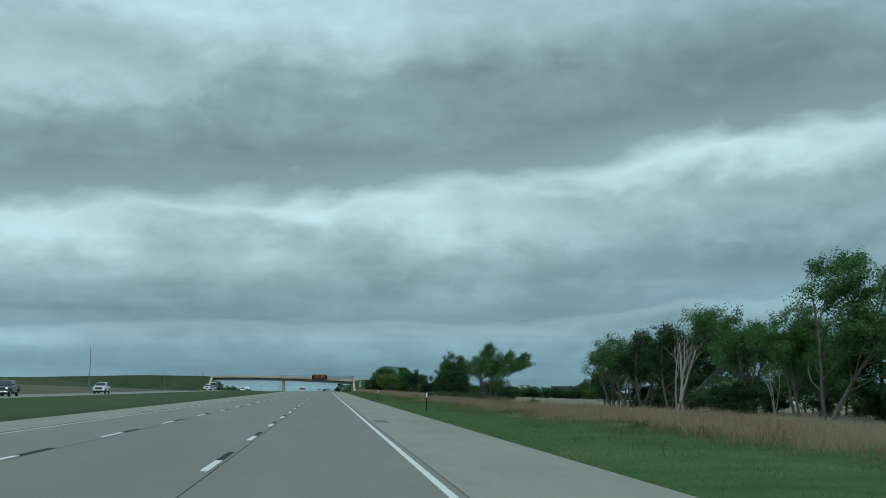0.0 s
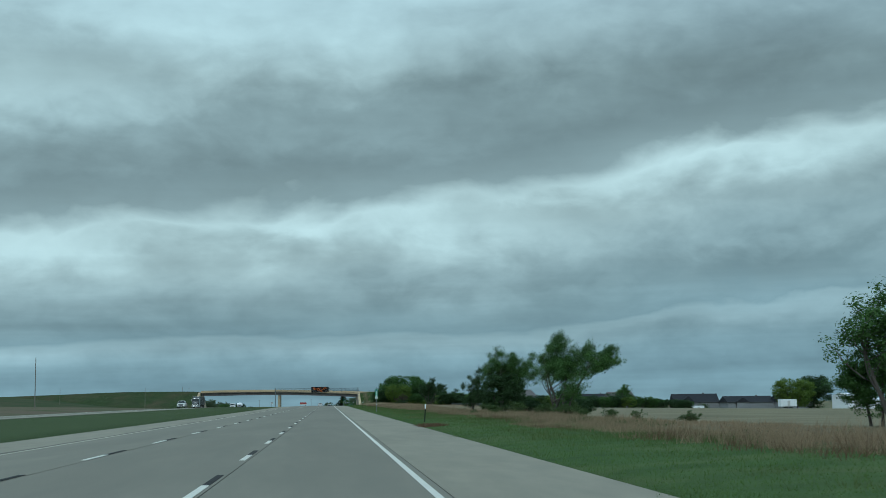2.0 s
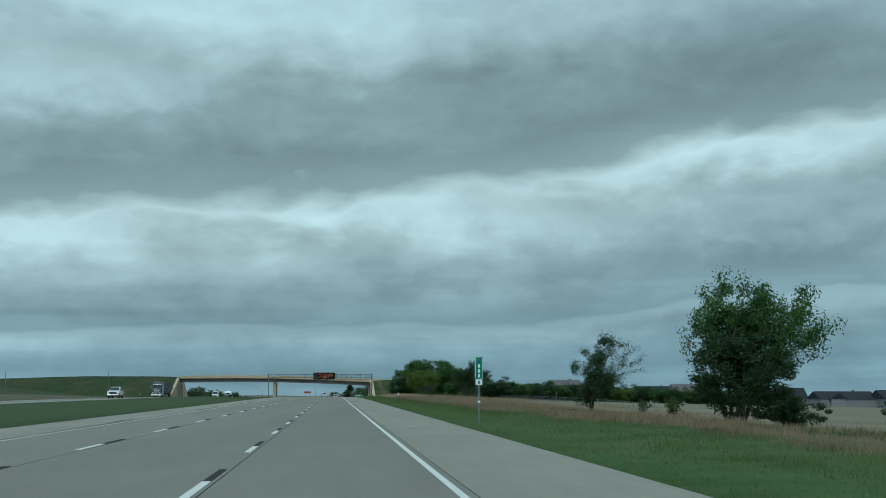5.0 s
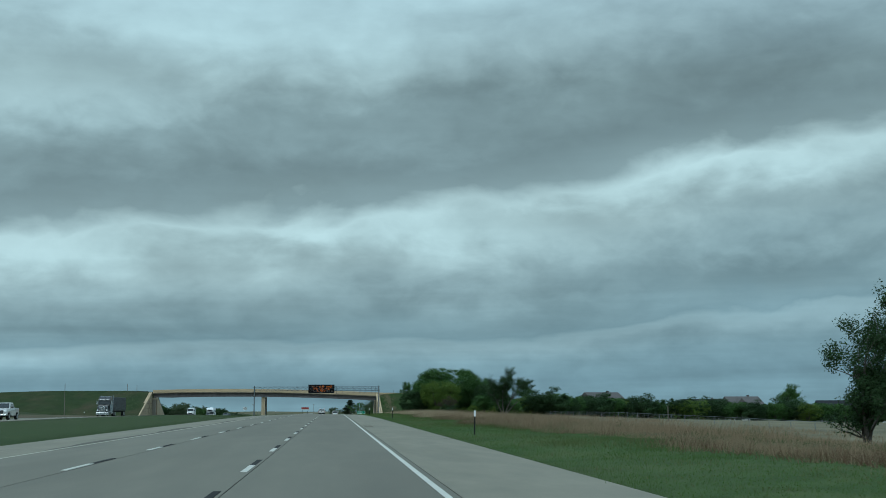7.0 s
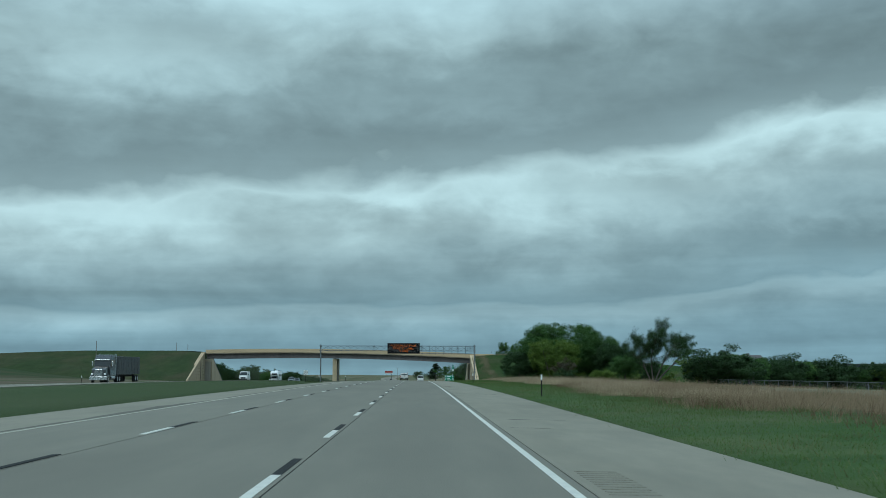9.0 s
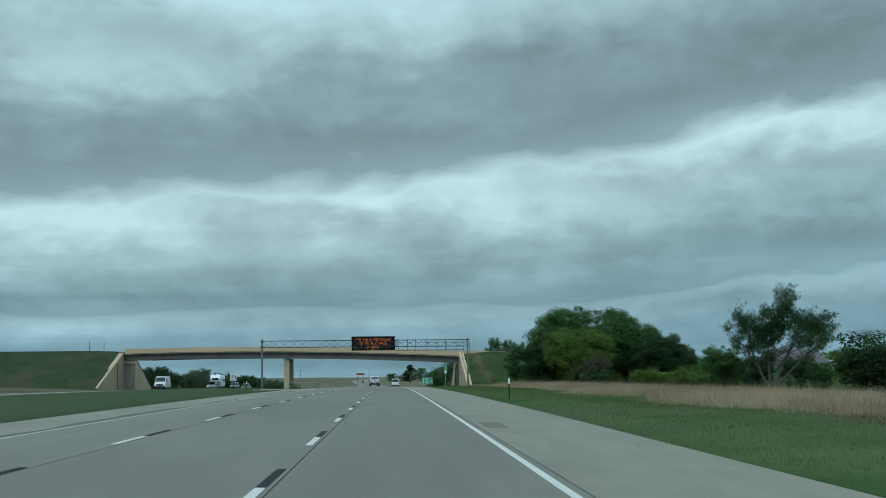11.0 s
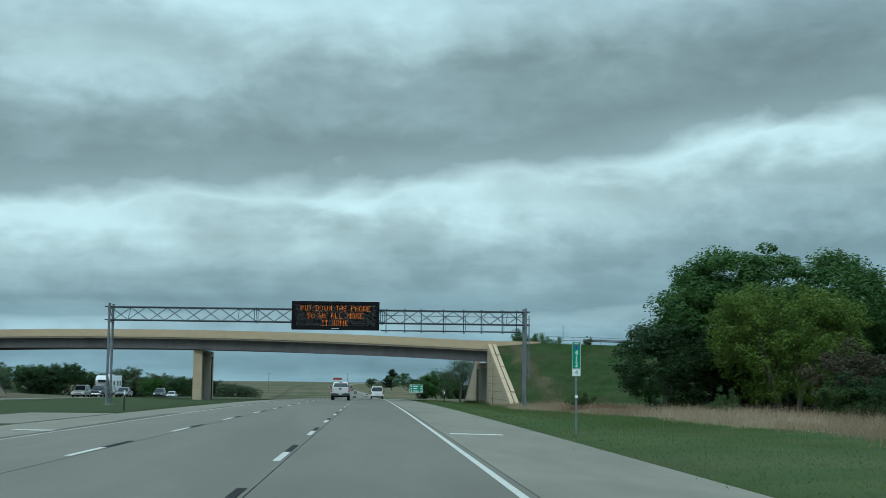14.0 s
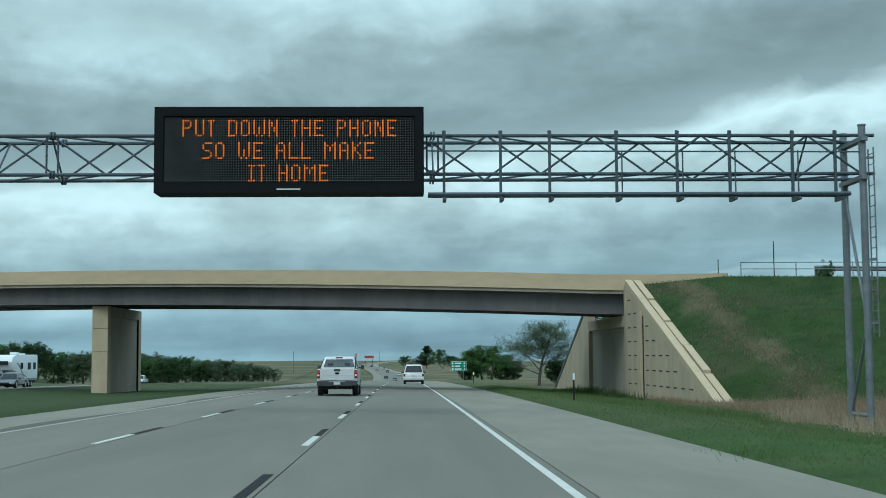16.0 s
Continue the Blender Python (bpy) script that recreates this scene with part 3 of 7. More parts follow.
def build_road():
    road = tagged(new("road"), "grey concrete three-lane carriageway with black-and-white lane dashes", "road", kind="structure")
    seams = [-12.92, -9.02, -5.38, -1.69, 2.04, 5.42]
    names = ["inner_shoulder", "lane_slab", "lane_slab", "lane_slab", "outer_shoulder"]
    for i, name in enumerate(names):
        m = M_SLAB if name == "lane_slab" else M_SHOULDER
        for ys in (BEHIND, NEAR, FARTHER):
            part(name, strip(seams[i] + 0.012, seams[i + 1] - 0.012, pave, ys), m, road)
    for x in seams[1:-1]:
        part("joint_seal", strip(x - 0.04, x + 0.04, pave, NEAR, 0.05, -0.012), M_BASE, road, "dark sealed joint between slabs")
    part("edge_line", strip(1.77, 1.895, pave, NEAR, 0.02, 0.004), M_WHITE, road, "white painted edge line")
    part("edge_line", strip(-9.22, -9.07, pave, NEAR, 0.02, 0.004), M_YELLOW, road, "faded yellow edge line")
    part("edge_line", strip(1.77, 1.895, pave, FARTHER, 0.02, 0.004), M_WHITE, road, "white painted edge line")
    # dashes: ten feet of white, then ten of black, every forty feet
    dash = bpy.data.meshes.new("lane_dash")
    bm = box(-0.065, 0.065, -1.525, 1.525, -0.008, 0.004)
    bm.to_mesh(dash)
    dash.materials.append(M_WHITE)
    shadow_dash = bpy.data.meshes.new("contrast_dash")
    bm.to_mesh(shadow_dash)
    bm.free()
    shadow_dash.materials.append(M_BLACK)
    for x in (-1.83, -5.49):
        for n in range(-4, 72):
            for mesh, off in ((dash, -4.57), (shadow_dash, -1.525)):
                y = 12.192 * n + off
                ob = new(mesh.name, mesh)
                ob.parent = road
                ob.matrix_basis = pose(x, y, road_z(x, y) + 0.003, math.degrees(math.atan(slope(y))), math.degrees(0.0177 if x > -5 else -0.008), 0)
    # grime gathered against the inner edge line
    rg = random.Random(12)
    for y0 in range(-48, 700, 24):
        bm = bmesh.new()
        rows, y, w = [], y0 + rg.uniform(-3, 3), 0.4
        n = rg.randint(8, 14)
        for k in range(n):
            w = min(max(w + rg.gauss(0, 0.14), 0.18), 0.8) * (0.35 if k in (0, n - 1) else 1)
            o = -9.30 - rg.uniform(0, 0.05)
            rows.append([bm.verts.new((x, y, road_z(x, y) + 0.004)) for x in (o - w, o)])
            y += 24 / n * rg.uniform(0.9, 1.15)
        for p, q in zip(rows, rows[1:]):
            bm.faces.new((p[0], p[1], q[1], q[0]))
        part("grime_strip", bm, M_GRIME, road, "dark grime along the inner edge line")
    # enforcement bar and tarred cracks on the outer shoulder
    ob = part("shoulder_bar", box(2.25, 3.85, -0.3, 0.3, -0.008, 0.004), M_WHITE, road, "white painted bar across the shoulder")
    ob.matrix_basis = pose(0, 546.3, grade(546.3) + 0.004, math.degrees(math.atan(slope(546))), 1.01, 0)
    ob = part("shoulder_bar", box(-10.75, -9.28, -0.3, 0.3, -0.008, 0.004), M_WHITE, road, "white painted bar across the shoulder")
    ob.matrix_basis = pose(0, 546.3, grade(546.3) + road_z(-10.0, 0) + 0.012, math.degrees(math.atan(slope(546))), 0, 0)
    part("median_pad", strip(-17.2, -12.94, lambda u: -0.10, [555 + 3 * k for k in range(7)]), M_SHOULDER, road, "concrete pull-off pad in the median")
    rng = random.Random(5)
    for y, x0, x1 in ((487, 2.1, 5.1), (476, 2.6, 5.3), (353.5, 2.3, 3.4), (359, 2.6, 4.4), (40.5, 3.8, 5.2), (330, 2.4, 3.6), (398, 2.2, 4.9), (250, 2.5, 5.1), (585, 2.3, 4.6), (121.5, 3.9, 5.3)):
        bm = bmesh.new()
        x, yy = x0, y
        left, right = [], []
        while x < x1:
            w = rng.uniform(0.03, 0.11)
            zz = road_z(x, yy) + 0.004
            left.append(bm.verts.new((x, yy - w, zz)))
            right.append(bm.verts.new((x, yy + w, zz)))
            x += 0.25
            yy += rng.uniform(-0.05, 0.06)
        for i in range(len(left) - 1):
            bm.faces.new((left[i], left[i + 1], right[i + 1], right[i]))
        part("sealed_crack", bm, M_TAR, road, "dark tarred crack")
    # milled rumble grooves in groups on the outer shoulder
    groove = bpy.data.meshes.new("rumble_groove")
    bm = box(-0.3, 0.3, -0.06, 0.06, -0.01, 0.003)
    bm.to_mesh(groove)
    bm.free()
    groove.materials.append(M_GROOVE)
    for start in (39.5, 336.5, 429.5):
        for k in range(11):
            y = start + 0.34 * k
            ob = new("rumble_groove", groove)
            ob.parent = road
            ob.matrix_basis = pose(2.52, y, road_z(2.52, y) + 0.002, math.degrees(math.atan(slope(y))), 1.0, 0)
    return road


build_road()


def build_far_road():
    road = tagged(new("road_oncoming"), "pale concrete carriageway for oncoming traffic beyond the median", "road", kind="structure")
    for ys in (BEHIND, NEAR, FARTHER[:7]):
        part("lane_slab", strip(-46.38, -35.44, far_pave, ys), M_SLAB, road)
        part("outer_shoulder", strip(-49.5, -46.4, far_pave, ys), M_SHOULDER, road)
        part("inner_shoulder", strip(-35.42, -31.0, far_pave, ys), M_SHOULDER, road)
    part("edge_line", strip(-35.55, -35.4, far_pave, NEAR, 0.02, 0.005), M_YELLOW, road)
    part("edge_line", strip(-46.5, -46.35, far_pave, NEAR, 0.02, 0.005), M_WHITE, road)
    bm = bmesh.new()
    for x in (-39.08, -42.74):
        for n in range(-2, 72):
            y = 12.192 * n
            zz = grade(y) + far_pave(x) + 0.006
            bm.faces.new([bm.verts.new((x + a, y + b, zz + slope(y) * b)) for a, b in ((-0.07, 0), (0.07, 0), (0.07, 3.05), (-0.07, 3.05))])
    tagged(part("lane_dashes", bm, M_WHITE, road), kind="stuff")


build_far_road()

# ---- the overpass ----
SK = 0.42
NORM = math.sqrt(1 + SK * SK)
D_ALONG, D_BACK = Vector((-1, SK, 0)) / NORM, Vector((SK, 1, 0)) / NORM
WIDE = 11.5


def deck_top(u):
    """Top of the near parapet, u metres left of the near abutment."""
    u = min(max(u, -40), 100)
    return 5.73 + 0.058 * u - 0.00052 * u * u if u > 0 else 5.73 + 0.012 * u


def on_bridge(u, v, z):
    """A point u metres across the road from the near abutment and v metres back from the front face."""
    return Vector((13.6 - u, 661.5 + SK * u, z)) + D_BACK * v


def sweep(us, v0, v1, z0, z1, bm=None):
    """A beam along the bridge; z0 and z1 are offsets from the parapet's top."""
    bm = bm or bmesh.new()
    rows = []
    for u in us:
        t = deck_top(u)
        rows.append([bm.verts.new(on_bridge(u, v, t + z)) for v, z in ((v0, z0), (v0, z1), (v1, z1), (v1, z0))])
    faces = []
    for a, b in zip(rows, rows[1:]):
        for i in range(4):
            j = (i + 1) % 4
            faces.append(bm.faces.new((a[i], a[j], b[j], b[i])))
    faces += [bm.faces.new(rows[0][::-1]), bm.faces.new(rows[-1])]
    bmesh.ops.recalc_face_normals(bm, faces=faces)
    return bm


def build_bridge():
    b = tagged(new("overpass_bridge"), "two-span overpass with buff concrete parapet and dark steel girders", "bridge")
    us = [-6.2 + 2.6 * i for i in range(32)]
    span = [u for u in us if -7 <= u <= 75]
    for i, (a, c) in enumerate(zip(span[::3], span[3::3] + [span[-1]])):
        if c > a:
            part("parapet", sweep([a + 0.001, (a + c) / 2, c - 0.001], -0.12, 0.22, -1.0, 0.0), M_PARAPET, b)
    part("parapet", sweep(span, WIDE - 0.22, WIDE + 0.12, -1.0, 0.0), M_PARAPET, b)
    # deck slab takes the concrete with the underside's shade in its colour
    part("deck", sweep(span, 0.0, WIDE, -1.22, -1.003), M_SHADE_DARKCON, b, "concrete deck slab with overhang")
    for k in range(5):
        v = 0.75 + k * 2.6
        girder = part("girder", sweep(span, v - 0.012, v + 0.012, -2.46, -1.26), M_GIRDER, b, "dark weathered steel girder")
        part("top_flange", sweep(span, v - 0.22, v + 0.22, -1.26, -1.226), M_GIRDER, girder)
        part("bottom_flange", sweep(span, v - 0.25, v + 0.25, -2.51, -2.46), M_GIRDER, girder)
    for u in (11.5, 23.2, 50):
        part("splice_plate", sweep([u, u + 0.7], 0.715, 0.735, -2.25, -1.35), M_GIRDER, b)
    # cross frames between the girders
    for u in (8, 17, 26, 45, 54, 63):
        for k in range(4):
            t = deck_top(u)
            v = 0.75 + 2.6 * k
            part("cross_frame", tube(on_bridge(u, v, t - 2.3), on_bridge(u, v + 2.6, t - 1.35), 0.05, sides=6), M_GIRDER, b)
            part("cross_frame", tube(on_bridge(u, v + 2.6, t - 2.3), on_bridge(u, v, t - 1.35), 0.05, sides=6), M_GIRDER, b)
    return b


build_bridge()


def build_pier():
    x0, x1, y0, y1 = -23.45, -22.27, 677.9, 690.2
    u = 13.6 - (x0 + x1) / 2
    base = ground_z(x0, y0) - 0.3
    top = deck_top(u) - 2.56
    p = tagged(new("bridge_pier"), "tan concrete wall pier with recessed side panels", "pier")
    courses = 4
    h = top - base
    for i in range(courses):
        z0, z1 = base + i * h / courses, base + (i + 1) * h / courses - 0.025
        part("end_block", box(x0, x1, y0, y0 + 0.95, z0, z1, 0.02), M_WALL, p)
        part("end_block", box(x0, x1, y1 - 0.95, y1, z0, z1, 0.02), M_WALL, p)
    # core and cap coloured darker than the end blocks, for their shaded sides
    for a, c in ((y0 + 0.05, y0 + 0.95), (y1 - 0.95, y1 - 0.05)):
        part("end_core", box(x0 + 0.05, x1 - 0.05, a, c, base, top - 0.03), M_SHADE_DARKCON, p)
    part("core_wall", box(x0 + 0.16, x1 - 0.16, y0 + 0.955, y1 - 0.955, base, top - 0.8), M_SHADE_DARKCON, p, "recessed concrete panel with shade put into its colour")
    part("cap", box(x0, x1, y0 + 0.955, y1 - 0.955, top - 0.8, top - 0.03, 0.02), M_SHADE_DARKCON, p)
    for k in range(5):
        y = y0 + 1.0 + (y1 - y0 - 2.0) * k / 4
        part("bearing", box(x0 + 0.35, x1 - 0.35, y - 0.2, y + 0.2, top - 0.04, top + 0.04), M_BUMPER, p)


build_pier()


def wall_slots(parent, x_at, y_rows, z_rows, inside, sign):
    """Short dark weep slots in rows across a wing wall."""
    for z in z_rows:
        for y in y_rows:
            if inside(y, z):
                x = x_at(y)
                part("weep_slot", box(x - 0.012, x + 0.012, y - 0.42, y + 0.42, z - 0.035, z + 0.035), M_TAR, parent)


def build_abutment(name, x_bridge, x_tip, y_front, y_tip, y_back, y_far, z_top, z_low, face, seat):
    """A wall along the carriageway under the bridge's end with sloping wings to both sides. face: -1 when it looks left, +1 right."""
    a = tagged(new(name), "tan precast abutment wall with sloping wing walls", "abutment")

    def x_at(y):
        return x_bridge + (x_tip - x_bridge) * min(max((y_front - y) / (y_front - y_tip), 0), 1)

    def wing(y0, y1, zt0, zt1):
        bm = bmesh.new()
        ring = [(y0, z_low - 1.2), (y0, zt0), (y1, zt1), (y1, z_low - 1.2)]
        vs = [[bm.verts.new((x_at(y) + d, y, z)) for y, z in ring] for d in (0, -0.45 * face)]
        fs = [bm.faces.new(vs[0]), bm.faces.new(vs[1][::-1])] + [bm.faces.new((vs[0][i], vs[0][(i + 1) % 4], vs[1][(i + 1) % 4], vs[1][i])) for i in range(4)]
        bmesh.ops.recalc_face_normals(bm, faces=fs)
        return bm

    ys = [y_front + (y_tip - y_front) * k / 3 for k in range(4)]
    tops = [z_top + (z_low + 0.1 - z_top) * k / 3 for k in range(4)]
    for k in range(3):
        part("wing_panel", wing(ys[k] - 0.012, ys[k + 1] + 0.012, tops[k], tops[k + 1]), M_WALL, a)
    # pilaster and two stepped copings down the slope
    yp = y_front + (y_tip - y_front) * 0.23
    part("pilaster", box(x_at(yp) + 0.16 * face, x_at(yp) - 0.02 * face, yp - 0.22, yp + 0.22, z_low - 1, z_top + (z_low - z_top) * 0.23 - 0.2), M_WALL, a)
    part("panel_joint", box(x_at(yp) + 0.012 * face, x_at(yp) - 0.02 * face, yp - 0.5, yp - 0.23, z_low - 1, z_top + (z_low - z_top) * 0.23 - 0.5), M_TAR, a, "dark open joint")
    for d, w, lift in ((0.02 * face, 0.42, 0.10), (-0.55 * face, 0.4, 0.02)):
        n = 5
        for k in range(n):
            t0, t1 = k / n, (k + (0.985 if lift > 0.05 else 0.93)) / n
            worn = 0.0 if lift > 0.05 else 0.05 * math.sin(2.3 * k + 1.0)
            p = [(y_front + (y_tip - 0.6 - y_front) * t, z_top + (z_low - 0.1 - z_top) * t) for t in (t0, t1)]
            bm = bmesh.new()
            ring = []
            for y, z in p:
                x = x_at(y) + d
                z += worn
                ring.append([bm.verts.new(c) for c in ((x, y, z + lift - 0.1), (x, y, z + lift + 0.24), (x - w * face, y, z + lift + 0.24), (x - w * face, y, z + lift - 0.1))])
            fs = [bm.faces.new((ring[0][i], ring[0][(i + 1) % 4], ring[1][(i + 1) % 4], ring[1][i])) for i in range(4)] + [bm.faces.new(ring[0]), bm.faces.new(ring[1][::-1])]
            bmesh.ops.recalc_face_normals(bm, faces=fs)
            part("coping", bm, M_PARAPET, a, "pale concrete coping")
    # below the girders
    # breast wall: the shade beneath the deck is painted in as darker concrete
    part("breast_wall", box(x_bridge + 0.25 * -face, x_bridge - 0.9 * face, y_front + 0.02, y_back, z_low - 1.2, seat), M_SHADE_DARKCON, a, "concrete breast wall with shade put into its colour")
    part("seat_beam", box(x_bridge - 0.02 * face, x_bridge - 0.6 * face, y_front + 0.6, y_back, seat - 0.75, seat - 0.02), M_WALL, a)
    part("end_post", box(x_bridge + 0.02 * face, x_bridge - 0.5 * face, y_front + 0.02, y_front + 0.58, z_low - 1.2, z_top), M_WALL, a)
    part("end_post", box(x_bridge + 0.02 * face, x_bridge - 0.5 * face, y_back + 0.02, y_back + 0.5, z_low - 1.2, z_top), M_WALL, a)
    bm = bmesh.new()
    ring = [(y_back + 0.52, z_low - 1.6), (y_back + 0.52, z_top - 0.3), (y_far, z_low - 0.4), (y_far, z_low - 1.6)]
    vs = [[bm.verts.new((x_bridge - d * face, y, z)) for y, z in ring] for d in (0.05, 0.5)]
    fs = [bm.faces.new(vs[0]), bm.faces.new(vs[1][::-1])] + [bm.faces.new((vs[0][i], vs[0][(i + 1) % 4], vs[1][(i + 1) % 4], vs[1][i])) for i in range(4)]
    bmesh.ops.recalc_face_normals(bm, faces=fs)
    part("wing_panel", bm, M_WALL, a)

    edge = bmesh.new()
    rows = [[edge.verts.new((x_bridge - d * face, y, z + e)) for d, e in ((0.0, -0.22), (0.0, 0.1), (0.55, 0.1), (0.55, -0.22))] for y, z in ((y_back + 0.52, z_top - 0.3), (y_far, z_low - 0.4))]
    fs = [edge.faces.new((rows[0][i], rows[0][(i + 1) % 4], rows[1][(i + 1) % 4], rows[1][i])) for i in range(4)] + [edge.faces.new(rows[0]), edge.faces.new(rows[1][::-1])]
    bmesh.ops.recalc_face_normals(edge, faces=fs)
    part("coping", edge, M_BUMPER, a, "dark coping on the far wing")

    def inside(y, z):
        t = (y_front - y) / (y_front - y_tip)
        return z < z_top + (z_low - z_top) * t - 0.5 and abs(y - yp) > 0.5

    step = (y_tip - y_front) / 12
    wall_slots(a, x_at, [y_front + step * (k + 0.6) for k in range(12)], [z_low + 0.7 + 0.85 * k for k in range(7)], inside, face)
    return a


build_abutment("abutment_right", 13.8, 14.4, 660.8, 641.0, 677, 699, 5.05, -1.75, -1, 3.2)
build_abutment("abutment_left", -61.0, -62.0, 692.0, 671.5, 705, 727, 6.1, -1.5, 1, 4.6)


def build_bank(name, stations, top, flare, label, behind=None, cover=None):
    """An approach embankment: a level crest with sides falling to the ground. flare: sideways shift of the near toe."""
    verts, faces = [], []
    for u in stations:
        t = top(u)
        for v, side in ((-0.3, -1), (WIDE + 0.8, 1)):
            p = on_bridge(u, v, t)
            run = 3.0 if side < 0 else 2.5
            h = max(t - ground_z(p.x, p.y + side * run * max(t - ground_z(p.x, p.y), 0.05)), 0.05)
            for k in (range(6, -1, -1) if side < 0 else range(7)):
                f = k / 6
                wob = 0.16 * math.sin(k * 1.9 + u / 3.7) * (0 < k < 6)
                px = p.x if behind is None or side < 0 else min(p.x, behind)
                verts.append((px + flare * f * (side < 0), p.y + side * run * h * f, t - h * f - (0.35 if k == 6 else 0) + wob))
    n = 14
    for j in range(len(stations) - 1):
        for i in range(n - 1):
            faces.append((j * n + i, j * n + i + 1, (j + 1) * n + i + 1, (j + 1) * n + i))
    faces.append(tuple(range(n)))
    ob = from_arrays(name, verts, faces, cover or M_BANK)
    tagged(ob, label, "embankment", kind="structure")
    return ob


def right_top(u):
    return along([(-135, -4.4), (-105, -3.8), (-36, 4.0), (-14, 5.2), (-6, 5.45), (-3, 5.2), (0, 4.95)], u)


def left_top(u):
    return along([(75, 6.2), (81, 6.9), (118, 7.1), (150, 6.2), (190, 5.4)], u)


build_bank("embankment_right", [-0.75, -2, -4, -6, -8, -10, -12.5, -15, -21, -28, -36, -45, -56, -70, -85, -100, -115, -130], right_top, 1.0, "steep grassy approach embankment with brown patches")
build_bank("embankment_left", [75.0, 78, 84, 92, 102, 114, 128, 145, 165, 190], left_top, -1.0, "scrubby dark green approach embankment below the crossing road", -61.6, M_HILL)


def build_left_ridge():
    """Beyond the embankment the crossing road runs on at grade over a long low rise."""
    verts, faces = [], []
    xs = [-85 - 25 * i for i in range(36)]
    for x in xs:
        y = 722 + 0.25 * (-130 - x)
        t = 5.6 + 1.2 * math.sin((x + 130) / 160) + (-130 - x) * 0.004
        for dy, z in ((-150, ground_z(x, y - 150) - 0.4), (-90, t - 3.2), (-45, t - 1.2), (0, t), (60, t + 0.3), (240, t - 4)):
            # sinks into the ground towards the embankment
            f = min((-85 - x) / 75, 1)
            g0 = ground_z(x, y + dy) - 0.6
            verts.append((x, y + dy, g0 + f * (z - g0)))
    for j in range(len(xs) - 1):
        for i in range(5):
            faces.append((j * 6 + i, (j + 1) * 6 + i, (j + 1) * 6 + i + 1, j * 6 + i + 1))
    ob = from_arrays("hill_left", verts, faces, M_HILL)
    tagged(ob, "long low green rise with tan patches", "hill", kind="structure")
    for f in ob.data.polygons:
        f.use_smooth = True


build_left_ridge()


